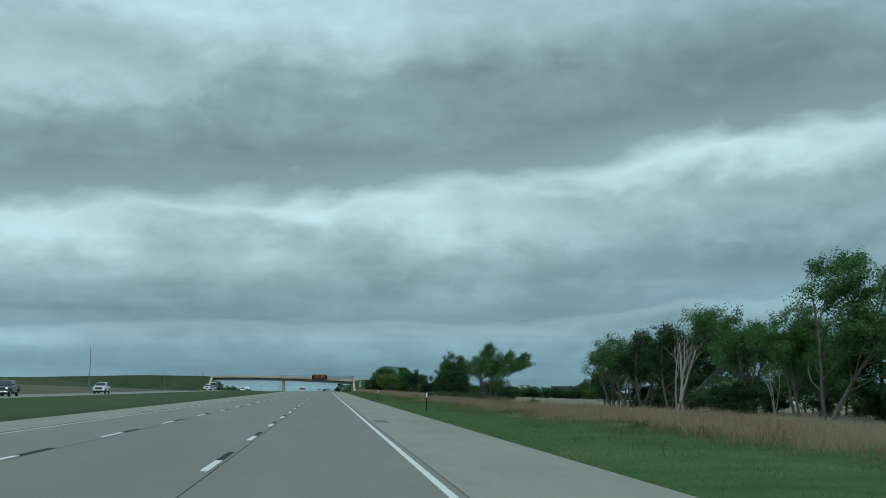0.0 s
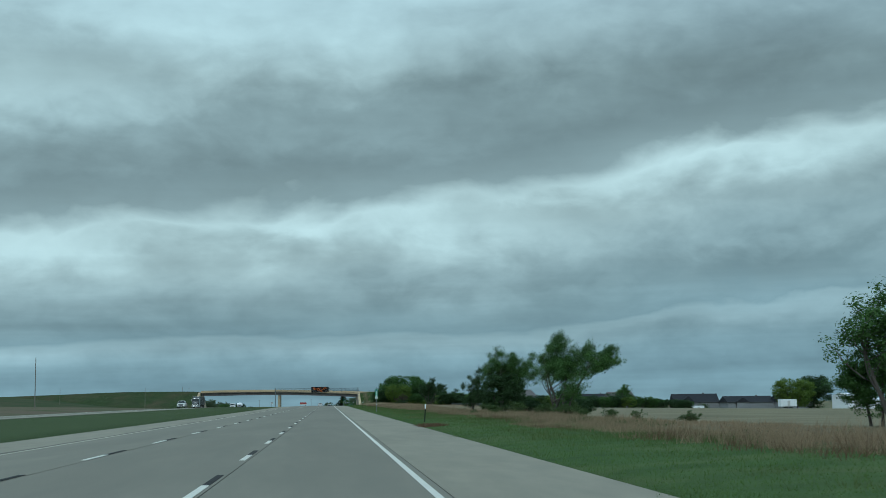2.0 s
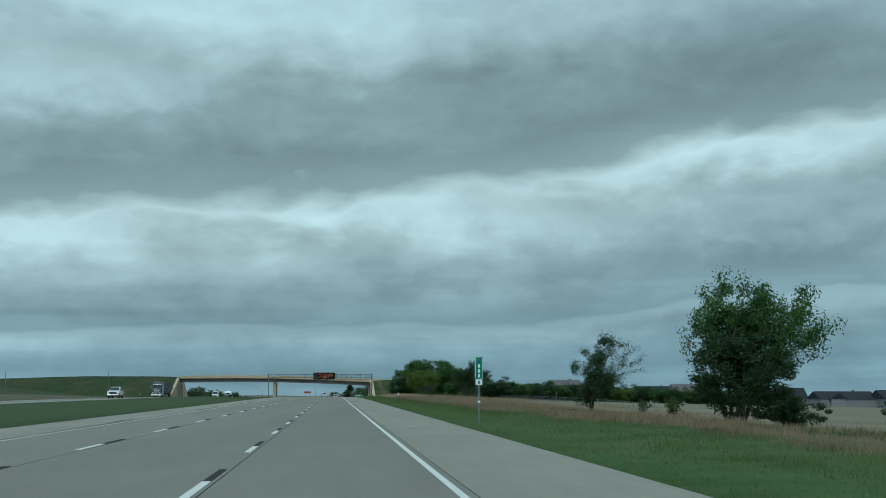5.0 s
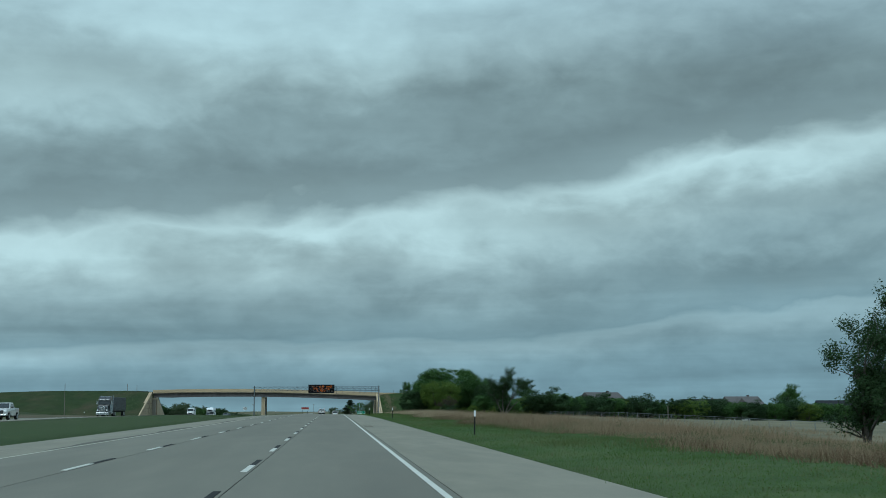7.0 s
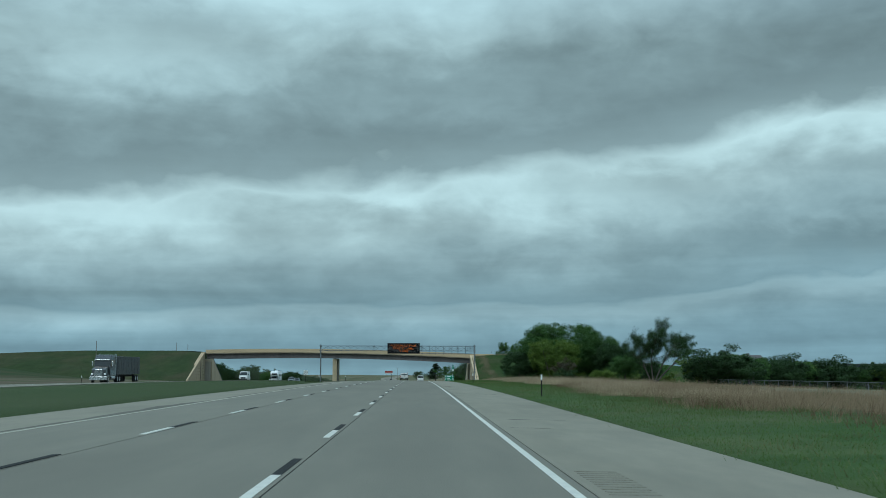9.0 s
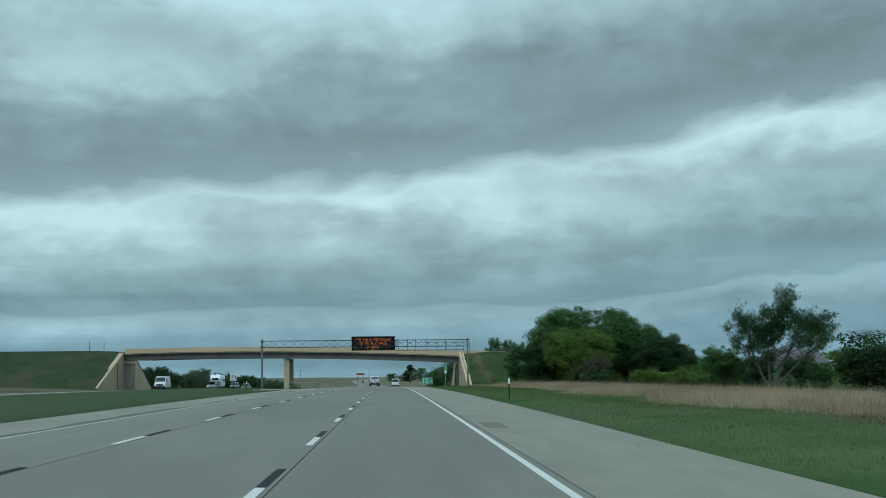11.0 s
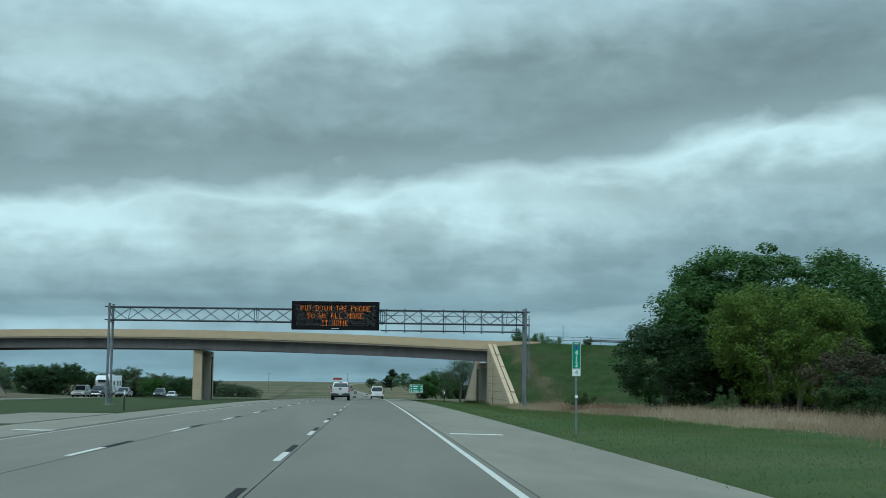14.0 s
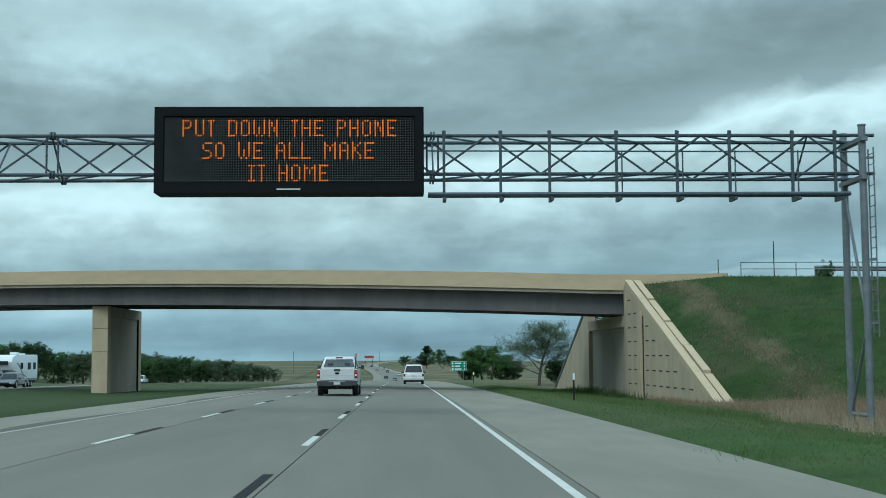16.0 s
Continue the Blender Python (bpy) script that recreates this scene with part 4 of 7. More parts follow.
# ---- sign gantry ----
def build_gantry():
    gz = {s: ground_z(x, 617.4) for s, x in (("l", -22.2), ("r", 13.0))}
    gty = tagged(new("sign_gantry"), "galvanised steel box-truss sign gantry spanning the carriageway", "gantry")
    yf, yb, zl, zh = 616.75, 618.0, 5.86, 6.96
    for y in (yf, yb):
        for z in (zl, zh):
            part("chord", tube((-22.6, y, z), (13.4, y, z), 0.052, sides=10), M_TRUSS, gty)
    n = 23
    xs = [-22.2 + (13.0 + 22.2) * i / n for i in range(n + 1)]
    for i in range(n):
        a, b = xs[i], xs[i + 1]
        for y in (yf, yb):
            za, zb = (zl, zh) if (i + (y == yb)) % 2 else (zh, zl)
            part("web_brace", tube((a, y, za), (b, y, zb), 0.032, sides=6), M_TRUSS, gty)
        part("top_brace", tube((a, yf, zh), (b, yb, zh), 0.028, sides=6), M_TRUSS, gty)
        part("bottom_brace", tube((b, yf, zl), (a, yb, zl), 0.028, sides=6), M_TRUSS, gty)
        if i in (0, 1, 7, 8, 15, 22):
            part("diagonal_frame", tube((a, yf, zl if i % 2 else zh), (a, yb, zh if i % 2 else zl), 0.028, sides=6), M_TRUSS, gty)
    for x in (-9.98, -9.9, 0.70, 0.78):
        for y in (yf, yb):
            for z in (zl, zh):
                part("chord_flange", tube((x - 0.025, y, z), (x + 0.025, y, z), 0.12, sides=12), M_TRUSS, gty)
        part("splice_post", tube((x + (0.12 if x in (-9.9, 0.78) else -0.12), yf, zl), (x + (0.12 if x in (-9.9, 0.78) else -0.12), yf, zh), 0.03, sides=6), M_TRUSS, gty)
    for side, x in (("l", -22.2), ("r", 13.0)):
        z0 = gz[side] - 0.2
        for y in (yf - 0.15, yb + 0.15):
            part("leg", tube((x, y, z0), (x, y, zh + 0.25), 0.105, sides=14), M_GALV, gty, "tall round steel leg")
            part("leg_cap", tube((x, y, zh + 0.25), (x, y, zh + 0.29), 0.12, sides=14), M_GALV, gty)
            part("base_plate", box(x - 0.3, x + 0.3, y - 0.3, y + 0.3, z0 - 0.1, z0 + 0.22, 0.02), M_SHADE_DARKCON, gty, "concrete footing")
        zs = [z0 + 0.6, z0 + 3.2, zl - 0.4]
        for k in range(2):
            ya, yb2 = (yf - 0.15, yb + 0.15) if k % 2 else (yb + 0.15, yf - 0.15)
            part("leg_brace", tube((x, ya, zs[k]), (x, yb2, zs[k + 1]), 0.045, sides=6), M_GALV, gty)
        part("leg_strut", tube((x, yf - 0.15, zs[0]), (x, yb + 0.15, zs[0]), 0.05, sides=6), M_GALV, gty)
        for z in (zl, zh):
            part("saddle_beam", box(x - 0.1, x + 0.1, yf - 0.35, yb + 0.35, z - 0.2, z - 0.08), M_GALV, gty)
    # walkway rail and sign hangers right of the panel
    part("walkway_rail", tube((0.6, 616.1, 5.2), (12.45, 616.1, 5.2), 0.06, sides=8), M_TRUSS, gty)
    part("walkway_rail", tube((0.6, 616.5, 5.2), (12.45, 616.5, 5.2), 0.05, sides=8), M_TRUSS, gty)
    part("handrail", tube((0.6, 616.58, 6.5), (12.9, 616.58, 6.46), 0.022, sides=6), M_TRUSS, gty)
    for x in (1.06, 2.66, 4.05, 5.95, 7.68, 9.18, 10.98, 12.21):
        hanger = part("hanger", box(x - 0.038, x + 0.038, 616.56, 616.64, 5.03, 7.08), M_TRUSS, gty)
        part("foot_bracket", prism([(615.95, 5.03), (616.55, 5.03), (616.55, 5.2), (615.95, 5.11)], x - 0.045, x + 0.045, 0), M_TRUSS, hanger)
        part("u_bolt", box(x - 0.055, x + 0.055, 616.54, 616.56, 6.86, 7.06), M_TRUSS, hanger)
    for x in (6.1, 7.83, 9.33, 11.13):
        part("rail_stanchion", tube((x, 616.56, 5.2), (x, 616.56, 6.5), 0.022, sides=6), M_TRUSS, gty)
    # ladder on the outer leg
    lz0, lz1 = gz["r"] + 2.6, 6.6
    for dy in (0.0, 0.42):
        part("ladder_rail", tube((13.32, 616.6 + dy, lz0), (13.32, 616.6 + dy, lz1), 0.022, sides=6), M_GALV, gty)
    z = lz0 + 0.15
    while z < lz1:
        part("rung", tube((13.32, 616.6, z), (13.32, 617.02, z), 0.014, sides=6), M_GALV, gty)
        z += 0.3
    for z in (lz0 + 0.4, lz0 + 2.2, lz1 - 0.3):
        part("ladder_bracket", box(13.1, 13.34, 616.61, 616.67, z - 0.03, z + 0.03), M_GALV, gty)


build_gantry()

# letters four or five lamps wide, seven lamps high, row by row in hexadecimal
GLYPHS = {
    "P": (4, "E99E888"), "U": (4, "9999996"), "T": (3, "7222222"), "D": (4, "E99999E"), "O": (4, "6999996"), "N": (4, "9DDBB99"), "H": (4, "999F999"), "E": (4, "F88E88F"),
    "S": (4, "788611E"), "A": (4, "699F999"), "L": (4, "888888F"), "K": (4, "9ACCA99"), "I": (3, "7222227"),
}
WIDE_GLYPHS = {"M": (17, 27, 21, 21, 17, 17, 17), "W": (17, 17, 17, 21, 21, 21, 10)}
MESSAGE = ("PUT DOWN THE PHONE", "SO WE ALL MAKE", "IT HOME")


def glyph(ch):
    if ch in WIDE_GLYPHS:
        return 5, WIDE_GLYPHS[ch]
    if ch in GLYPHS:
        w, rows = GLYPHS[ch]
        return w, [int(c, 16) for c in rows]
    return 3, (0,) * 7


def build_message_sign():
    x0, x1, z0, z1, yf = -6.89, 0.48, 5.2, 7.58, 615.65
    s = tagged(new("message_sign"), "black electronic message sign with amber lettering hung on the gantry", "message sign")
    part("housing", box(x0, x1, yf + 0.1, yf + 1.0, z0, z1, 0.02), M_SIGNBOX, s, "black metal cabinet")
    for a, b, c, d in ((x0, x1, z1 - 0.25, z1), (x0, x1, z0, z0 + 0.3), (x0, x0 + 0.25, z0 + 0.3, z1 - 0.25), (x1 - 0.25, x1, z0 + 0.3, z1 - 0.25)):
        part("bezel", box(a, b, yf, yf + 0.1, c, d), M_SIGNBOX, s)
    part("display_panel", box(x0 + 0.25, x1 - 0.25, yf + 0.06, yf + 0.1, z0 + 0.3, z1 - 0.25), M_SIGNFACE, s, "dark lamp matrix panel")
    part("maker_plate", box(-3.55, -2.9, yf - 0.01, yf, z0 + 0.08, z0 + 0.12), M_SIDING, s, "small white plate")
    for x in (-5.6, -3.0, -0.5):
        part("mount_rail", box(x - 0.06, x + 0.06, yf + 1.0, yf + 1.1, z0 + 0.4, z1 - 0.35), M_GALV, s)
    cols, rows, pitch = 99, 27, 0.0692
    left, top = (x0 + x1) / 2 - cols * pitch / 2, z1 - 0.27
    lit = set()
    for line, text in enumerate(MESSAGE):
        width = sum(glyph(c)[0] + 1 for c in text) - 1
        c0 = (cols - width) // 2
        for ch in text:
            w, bits = glyph(ch)
            for r in range(7):
                for c in range(w):
                    if bits[r] >> (w - 1 - c) & 1:
                        lit.add((c0 + c, 1 + line * 9 + r))
            c0 += w + 1
    for on, name, m, size in ((False, "unlit_dots", M_LED_OFF, 0.0115), (True, "lit_dots", M_LED_ON, 0.02)):
        bm = bmesh.new()
        for c in range(cols):
            for r in range(rows):
                if ((c, r) in lit) == on:
                    x, z = left + (c + 0.5) * pitch, top - (r + 0.5) * pitch
                    bm.faces.new([bm.verts.new((x + a * size, yf + 0.052, z + b * size)) for a, b in ((-1, -1), (1, -1), (1, 1), (-1, 1))])
        tagged(part(name, bm, m, s), kind="stuff")


build_message_sign()


# ---- roadside posts and signs ----
def build_delineator(x, y, tilt=0.0):
    d = thing("delineator_post", "dark flexible marker post with a white top", "marker post", (x, y, ground_z(x, y) - 0.1), 0, "marker posts along the verge")
    d.matrix_basis = pose(x, y, ground_z(x, y) - 0.1, 0, tilt, 0)
    part("shaft", box(-0.036, 0.036, -0.02, 0.02, 0, 0.98, 0.008), M_POST_DARK, d)
    part("reflector", box(-0.044, 0.044, -0.03, -0.0, 0.98, 1.27, 0.006), M_SIGN_WHITE, d, "white reflective sleeve")


for x, y, tilt in ((6.6, -12, 0), (6.65, 68.8, 0), (6.5, 145.2, 3), (6.85, 309.3, 1), (6.6, 390.2, 0), (6.24, 466.6, -1), (7.2, 636, 0), (7.2, 716, 0), (-14.6, 584, 0), (-50.6, 517, 0), (-17.6, 552.5, 0)):
    build_delineator(x, y, tilt)


def bar_row(parent, y, x0, x1, z, h, m=None):
    part("lettering_bar", box(x0, x1, y - 0.004, y, z - h / 2, z + h / 2), m or M_SIGN_WHITE, parent)


def digits(parent, text, size, x, y, z, m):
    """Readable numerals stood on a sign face that looks towards -y."""
    cu = bpy.data.curves.new("numeral", "FONT")
    cu.body, cu.size, cu.extrude, cu.align_x, cu.align_y = text, size, 0.003, "CENTER", "CENTER"
    tmp = new("numeral_curve", cu)
    me = bpy.data.meshes.new_from_object(tmp)
    bpy.data.objects.remove(tmp)
    me.materials.append(m)
    ob = new("numeral", me)
    ob.parent = parent
    ob.matrix_basis = pose(x, y, z, 90, 0, 0)


def build_mile_sign(x, y, readable, lift=0.0, size=1.0):
    s = thing("mile_marker", "tall green reference marker sign with white numerals on a steel post", "road sign", (x, y, ground_z(x, y) - 0.05 + lift), 0, "mile markers")
    s.scale = (size, 1.0, size)
    part("post", box(-0.035, 0.035, 0.0, 0.05, -lift / size - 0.1, 2.3), M_GALV, s)
    part("panel", box(-0.16, 0.16, -0.03, 0.0, 2.0, 2.98, 0.005), M_GREEN_SIGN, s, "green reflective panel")
    for a, b, c, d in ((-0.16, 0.16, 2.968, 2.98), (-0.16, 0.16, 2.0, 2.012), (-0.16, -0.149, 2.012, 2.968), (0.149, 0.16, 2.012, 2.968)):
        part("border", box(a, b, -0.034, -0.03, c, d), M_SIGN_WHITE, s)
    part("lower_panel", box(-0.15, 0.15, -0.03, 0.0, 1.74, 1.985, 0.005), M_SIGN_WHITE, s, "white decimal panel")
    part("small_plate", box(-0.05, 0.05, -0.03, 0.0, 0.95, 1.05, 0.005), M_SIGN_WHITE, s)
    shield = part("shield", prism([(-0.07, 2.87), (0.07, 2.87), (0.08, 2.78), (0, 2.70), (-0.08, 2.78)], -0.036, -0.03, 1), M_SIGN_BLUE, s, "blue and red route shield")
    part("shield_top", box(-0.066, 0.066, -0.04, -0.037, 2.835, 2.868), M_SIGN_RED, shield)
    if readable:
        digits(s, "WEST", 0.075, 0, -0.033, 2.92, M_SIGN_WHITE)
        for i, ch in enumerate("412"):
            digits(s, ch, 0.26, 0, -0.033, 2.58 - 0.215 * i, M_SIGN_WHITE)
        digits(s, "4", 0.24, 0, -0.033, 1.86, M_GREEN_SIGN)
    else:
        for i in range(3):
            bar_row(s, -0.033, -0.04, 0.04, 2.58 - 0.215 * i, 0.15)
        bar_row(s, -0.033, -0.04, 0.04, 1.86, 0.15, M_GREEN_SIGN)


build_mile_sign(6.15, 546.6, True, 0.38, 0.85)
build_mile_sign(6.5, 229.5, False)


def build_guide_sign():
    x, y = 15.3, 944.7
    z = ground_z(x, y)
    s = thing("guide_sign", "large green distance sign with white lettering on two posts", "road sign", (x, y, z), 0)
    for dx in (-1.3, 1.3):
        part("post", box(dx - 0.08, dx + 0.08, 0.02, 0.14, -0.3, 5.6), M_GALV, s)
    part("panel", box(-2.2, 2.2, -0.04, 0.02, 2.9, 5.6, 0.02), M_GREEN_SIGN, s, "green reflective panel")
    for a, b, c, d in ((-2.2, 2.2, 5.54, 5.6), (-2.2, 2.2, 2.9, 2.96), (-2.2, -2.14, 2.96, 5.54), (2.14, 2.2, 2.96, 5.54)):
        part("border", box(a, b, -0.05, -0.04, c, d), M_SIGN_WHITE, s)
    for k in range(3):
        zc = 5.05 - 0.82 * k
        bar_row(s, -0.05, -1.85, -1.45, zc, 0.4)
        bar_row(s, -0.05, -1.1, (0.7, 0.4, 0.8)[k], zc, 0.3)
        bar_row(s, -0.05, 1.45, 1.85, zc, 0.3)


build_guide_sign()


def build_turn_sign():
    x, y = -21.9, 574.7
    s = thing("no_turn_sign", "white median sign with a black curved arrow on a thin post", "road sign", (x, y, ground_z(x, y) - 0.1), 0)
    part("post", box(-0.03, 0.03, 0.0, 0.05, 0, 2.3), M_POST_DARK, s)
    part("panel", box(-0.42, 0.42, -0.03, 0.0, 1.5, 2.36, 0.01), M_SIGN_WHITE, s, "white square panel")
    bm = bmesh.new()
    n = 20
    for k in range(n):
        a0, a1 = 2 * math.pi * k / n, 2 * math.pi * (k + 1) / n
        bm.faces.new([bm.verts.new((r * math.cos(a), -0.034, 1.93 + r * math.sin(a))) for r, a in ((0.29, a0), (0.37, a0), (0.37, a1), (0.29, a1))])
    part("ring", bm, M_POST_DARK, s, "black ring mark")
    arrow = part("arrow", prism([(0.07, 1.74), (0.15, 1.74), (0.15, 2.02), (0.08, 2.11), (-0.06, 2.11), (-0.14, 2.02), (-0.14, 1.93), (-0.06, 1.93), (-0.06, 2.0), (-0.03, 2.03), (0.04, 2.03), (0.07, 2.0)], -0.036, -0.032, 1), M_POST_DARK, s, "black turning arrow")
    part("arrow_head", prism([(-0.2, 1.93), (-0.1, 1.78), (0.0, 1.93)], -0.036, -0.032, 1), M_POST_DARK, arrow)


build_turn_sign()


# ---- vehicles ----
def wheel(parent, x, y, r, w, rim=True):
    t = part("wheel", tube((x - w / 2, y, r), (x + w / 2, y, r), r, sides=20), M_TYRE, parent, "black rubber tyre")
    bmesh_round(t)
    if rim:
        side = 1 if x > 0 else -1
        part("rim", tube((x + side * (w / 2 - 0.03), y, r), (x + side * (w / 2 + 0.006), y, r), r * 0.62, sides=16), M_RIM, t, "bright metal rim")
    return t


def bmesh_round(ob):
    bm = bmesh.new()
    bm.from_mesh(ob.data)
    bmesh.ops.bevel(bm, geom=[e for e in bm.edges if len(e.link_faces) == 2 and e.calc_face_angle(0) > 1.2], offset=0.035, segments=2, affect="EDGES", profile=0.5)
    bm.to_mesh(ob.data)
    bm.free()
    return smooth(ob, 0.7)


def at_height(z0, z1, w0, w1):
    """Half width that narrows from w0 at z0 to w1 at z1."""
    return lambda z: w0 + (w1 - w0) * min(max((z - z0) / (z1 - z0), 0), 1)


def panel(points, thickness, bm=None):
    """A thin solid panel through four or more points, thickened along its normal."""
    bm = bm or bmesh.new()
    pts = [Vector(p) for p in points]
    n = (pts[1] - pts[0]).cross(pts[2] - pts[0]).normalized() * thickness
    a, b = [bm.verts.new(p) for p in pts], [bm.verts.new(p + n) for p in pts]
    k = len(pts)
    fs = [bm.faces.new(a[::-1]), bm.faces.new(b)] + [bm.faces.new((a[i], a[(i + 1) % k], b[(i + 1) % k], b[i])) for i in range(k)]
    bmesh.ops.recalc_face_normals(bm, faces=fs)
    return bm


def build_pickup(at, turn, paint, label, beacon=False, lamps_on=False, group=""):
    v = thing("pickup_truck", label, "pickup truck", at, turn, group)
    half = at_height(0.6, 1.33, 0.99, 0.96)
    body = part("body", prism([(-2.84, 0.62), (-2.84, 1.33), (1.3, 1.33), (1.6, 1.24), (2.7, 1.16), (2.9, 1.0), (2.94, 0.6), (2.6, 0.5), (2.3, 0.82), (1.75, 0.9), (1.25, 0.82), (1.05, 0.48), (-1.2, 0.48), (-1.42, 0.82), (-1.95, 0.92), (-2.45, 0.82), (-2.62, 0.55)],
                              lambda z: -half(z), lambda z: half(z), 0, 0.03), paint, v)
    smooth(body, 0.5)
    cabw = at_height(1.3, 1.93, 0.95, 0.72)
    cab = part("cab", prism([(-0.98, 1.3), (-0.78, 1.86), (-0.55, 1.94), (0.35, 1.95), (0.6, 1.9), (1.42, 1.3)], lambda z: -cabw(z), lambda z: cabw(z), 0, 0.05), paint, v)
    smooth(cab, 0.6)

    def back(z):
        return -0.98 + 0.2 * (z - 1.3) / 0.56 - 0.004

    part("rear_window", panel([(-0.78, back(1.40), 1.40), (0.78, back(1.40), 1.40), (0.66, back(1.80), 1.80), (-0.66, back(1.80), 1.80)], 0.012), M_GLASS_CLEAR, cab, "grey-tinted back window")
    part("window_divider", panel([(-0.24, back(1.42) - 0.015, 1.42), (-0.215, back(1.42) - 0.015, 1.42), (-0.2, back(1.78) - 0.015, 1.78), (-0.225, back(1.78) - 0.015, 1.78)], 0.006), M_BUMPER, cab)
    part("window_divider", panel([(0.215, back(1.42) - 0.015, 1.42), (0.24, back(1.42) - 0.015, 1.42), (0.225, back(1.78) - 0.015, 1.78), (0.2, back(1.78) - 0.015, 1.78)], 0.006), M_BUMPER, cab)
    for s in (-1, 1):
        part("head_restraint", box(s * 0.42 - 0.13, s * 0.42 + 0.13, back(1.5) - 0.022, back(1.5) - 0.012, 1.42, 1.6, 0.004), M_BUMPER, cab)
    part("brake_lamp", box(-0.17, 0.17, -0.80, -0.70, 1.875, 1.915, 0.006), M_TAIL, cab, "high red brake lamp")
    part("windscreen", panel([(-0.85, 1.40, 1.36), (0.85, 1.40, 1.36), (0.7, 0.72, 1.86), (-0.7, 0.72, 1.86)], -0.012), M_GLASS, cab)
    for s in (-1, 1):
        part("side_window", panel([(s * 0.955, -0.7, 1.36), (s * 0.955, 1.05, 1.36), (s * 0.80, 0.48, 1.82), (s * 0.80, -0.55, 1.82)], 0.012 * s), M_GLASS, cab)
        mirror = part("mirror", box(s * 1.02, s * 1.2, 0.82, 0.95, 1.32, 1.52, 0.03), M_BUMPER, v, "dark wing mirror")
        part("mirror_arm", box(s * 0.93, s * 1.03, 0.86, 0.92, 1.36, 1.42), M_BUMPER, mirror)
        lamp = part("tail_lamp", box(s * 0.84, s * 0.985, -2.875, -2.68, 0.86, 1.27, 0.02), M_TAIL, v, "tall red tail lamp")
        part("reverse_lamp", box(s * 0.86, s * 0.96, -2.885, -2.87, 0.97, 1.05, 0.006), M_HEAD, lamp, "clear lamp window")
        part("lamp_glow", box(s * 0.86, s * 0.96, -2.884, -2.87, 1.12, 1.22, 0.006), M_TAIL_ON, lamp)
        part("headlight", box(s * 0.62, s * 0.96, 2.84, 2.955, 0.86, 1.08, 0.02), M_HEAD, v, "clear headlamp")
        part("bed_rail", box(s * 0.82, s * 0.975, -2.82, -1.0, 1.325, 1.352, 0.01), M_BUMPER, v, "black bed-rail cap")
    gate = part("tailgate", box(-0.83, 0.83, -2.895, -2.82, 0.76, 1.325, 0.015), paint, v)
    part("gate_cap", box(-0.78, 0.78, -2.9, -2.8, 1.318, 1.345, 0.008), paint, gate)
    part("gate_crease", box(-0.76, 0.76, -2.905, -2.89, 0.99, 1.02, 0.005), paint, gate)
    part("gate_handle", box(-0.16, 0.16, -2.915, -2.89, 1.2, 1.31, 0.01), M_BUMPER, gate, "black latch handle")
    part("badge", prism([(0.115 * math.cos(a), 1.10 + 0.05 * math.sin(a)) for a in [k * math.pi / 8 for k in range(16)]], -2.912, -2.893, 1), M_SIGNBOX, gate, "dark oval badge")
    bumper = part("rear_bumper", prism([(-0.98, 0.52), (-0.98, 0.73), (-0.45, 0.75), (-0.36, 0.70), (0.36, 0.70), (0.45, 0.75), (0.98, 0.73), (0.98, 0.52), (0.6, 0.48), (-0.6, 0.48)], -3.02, -2.84, 1, 0.02), M_BUMPER, v, "dark step bumper")
    part("number_plate", box(-0.16, 0.16, -3.03, -3.018, 0.56, 0.70), M_PLATE, bumper, "blank pale number plate")
    part("tow_hitch", box(-0.04, 0.04, -3.08, -2.85, 0.42, 0.49), M_TYRE, bumper)
    part("chrome_end", box(-0.97, -0.55, -3.03, -3.015, 0.64, 0.72, 0.005), M_BUMPER, bumper)
    part("underbody", box(-0.7, 0.7, -2.7, 2.5, 0.34, 0.52, 0.03), M_TYRE, v, "dark chassis underside")
    part("axle", tube((-0.7, -1.93, 0.4), (0.7, -1.93, 0.4), 0.06), M_TYRE, v)
    part("spare_tyre", tube((0, -2.35, 0.36), (0, -2.35, 0.5), 0.36, sides=18), M_TYRE, v)
    part("grille", box(-0.6, 0.6, 2.92, 2.965, 0.72, 1.08, 0.02), M_BUMPER, v, "dark front grille")
    part("front_bumper", box(-0.97, 0.97, 2.85, 3.02, 0.46, 0.66, 0.04), M_CHROME, v)
    for x in (-0.85, 0.85):
        for y in (-1.93, 1.78):
            wheel(v, x, y, 0.4, 0.27)
    if beacon:
        pole = part("beacon_pole", tube((0.82, -1.05, 1.33), (0.84, -1.05, 1.93), 0.03, sides=8), M_BUMPER, v)
        part("beacon", tube((0.84, -1.05, 1.93), (0.84, -1.05, 2.07), 0.055, sides=12), M_AMBER, pole, "orange-red beacon")
        part("beacon_band", tube((0.84, -1.05, 1.985), (0.84, -1.05, 2.01), 0.058, sides=12), M_SIGN_WHITE, pole)
    return v


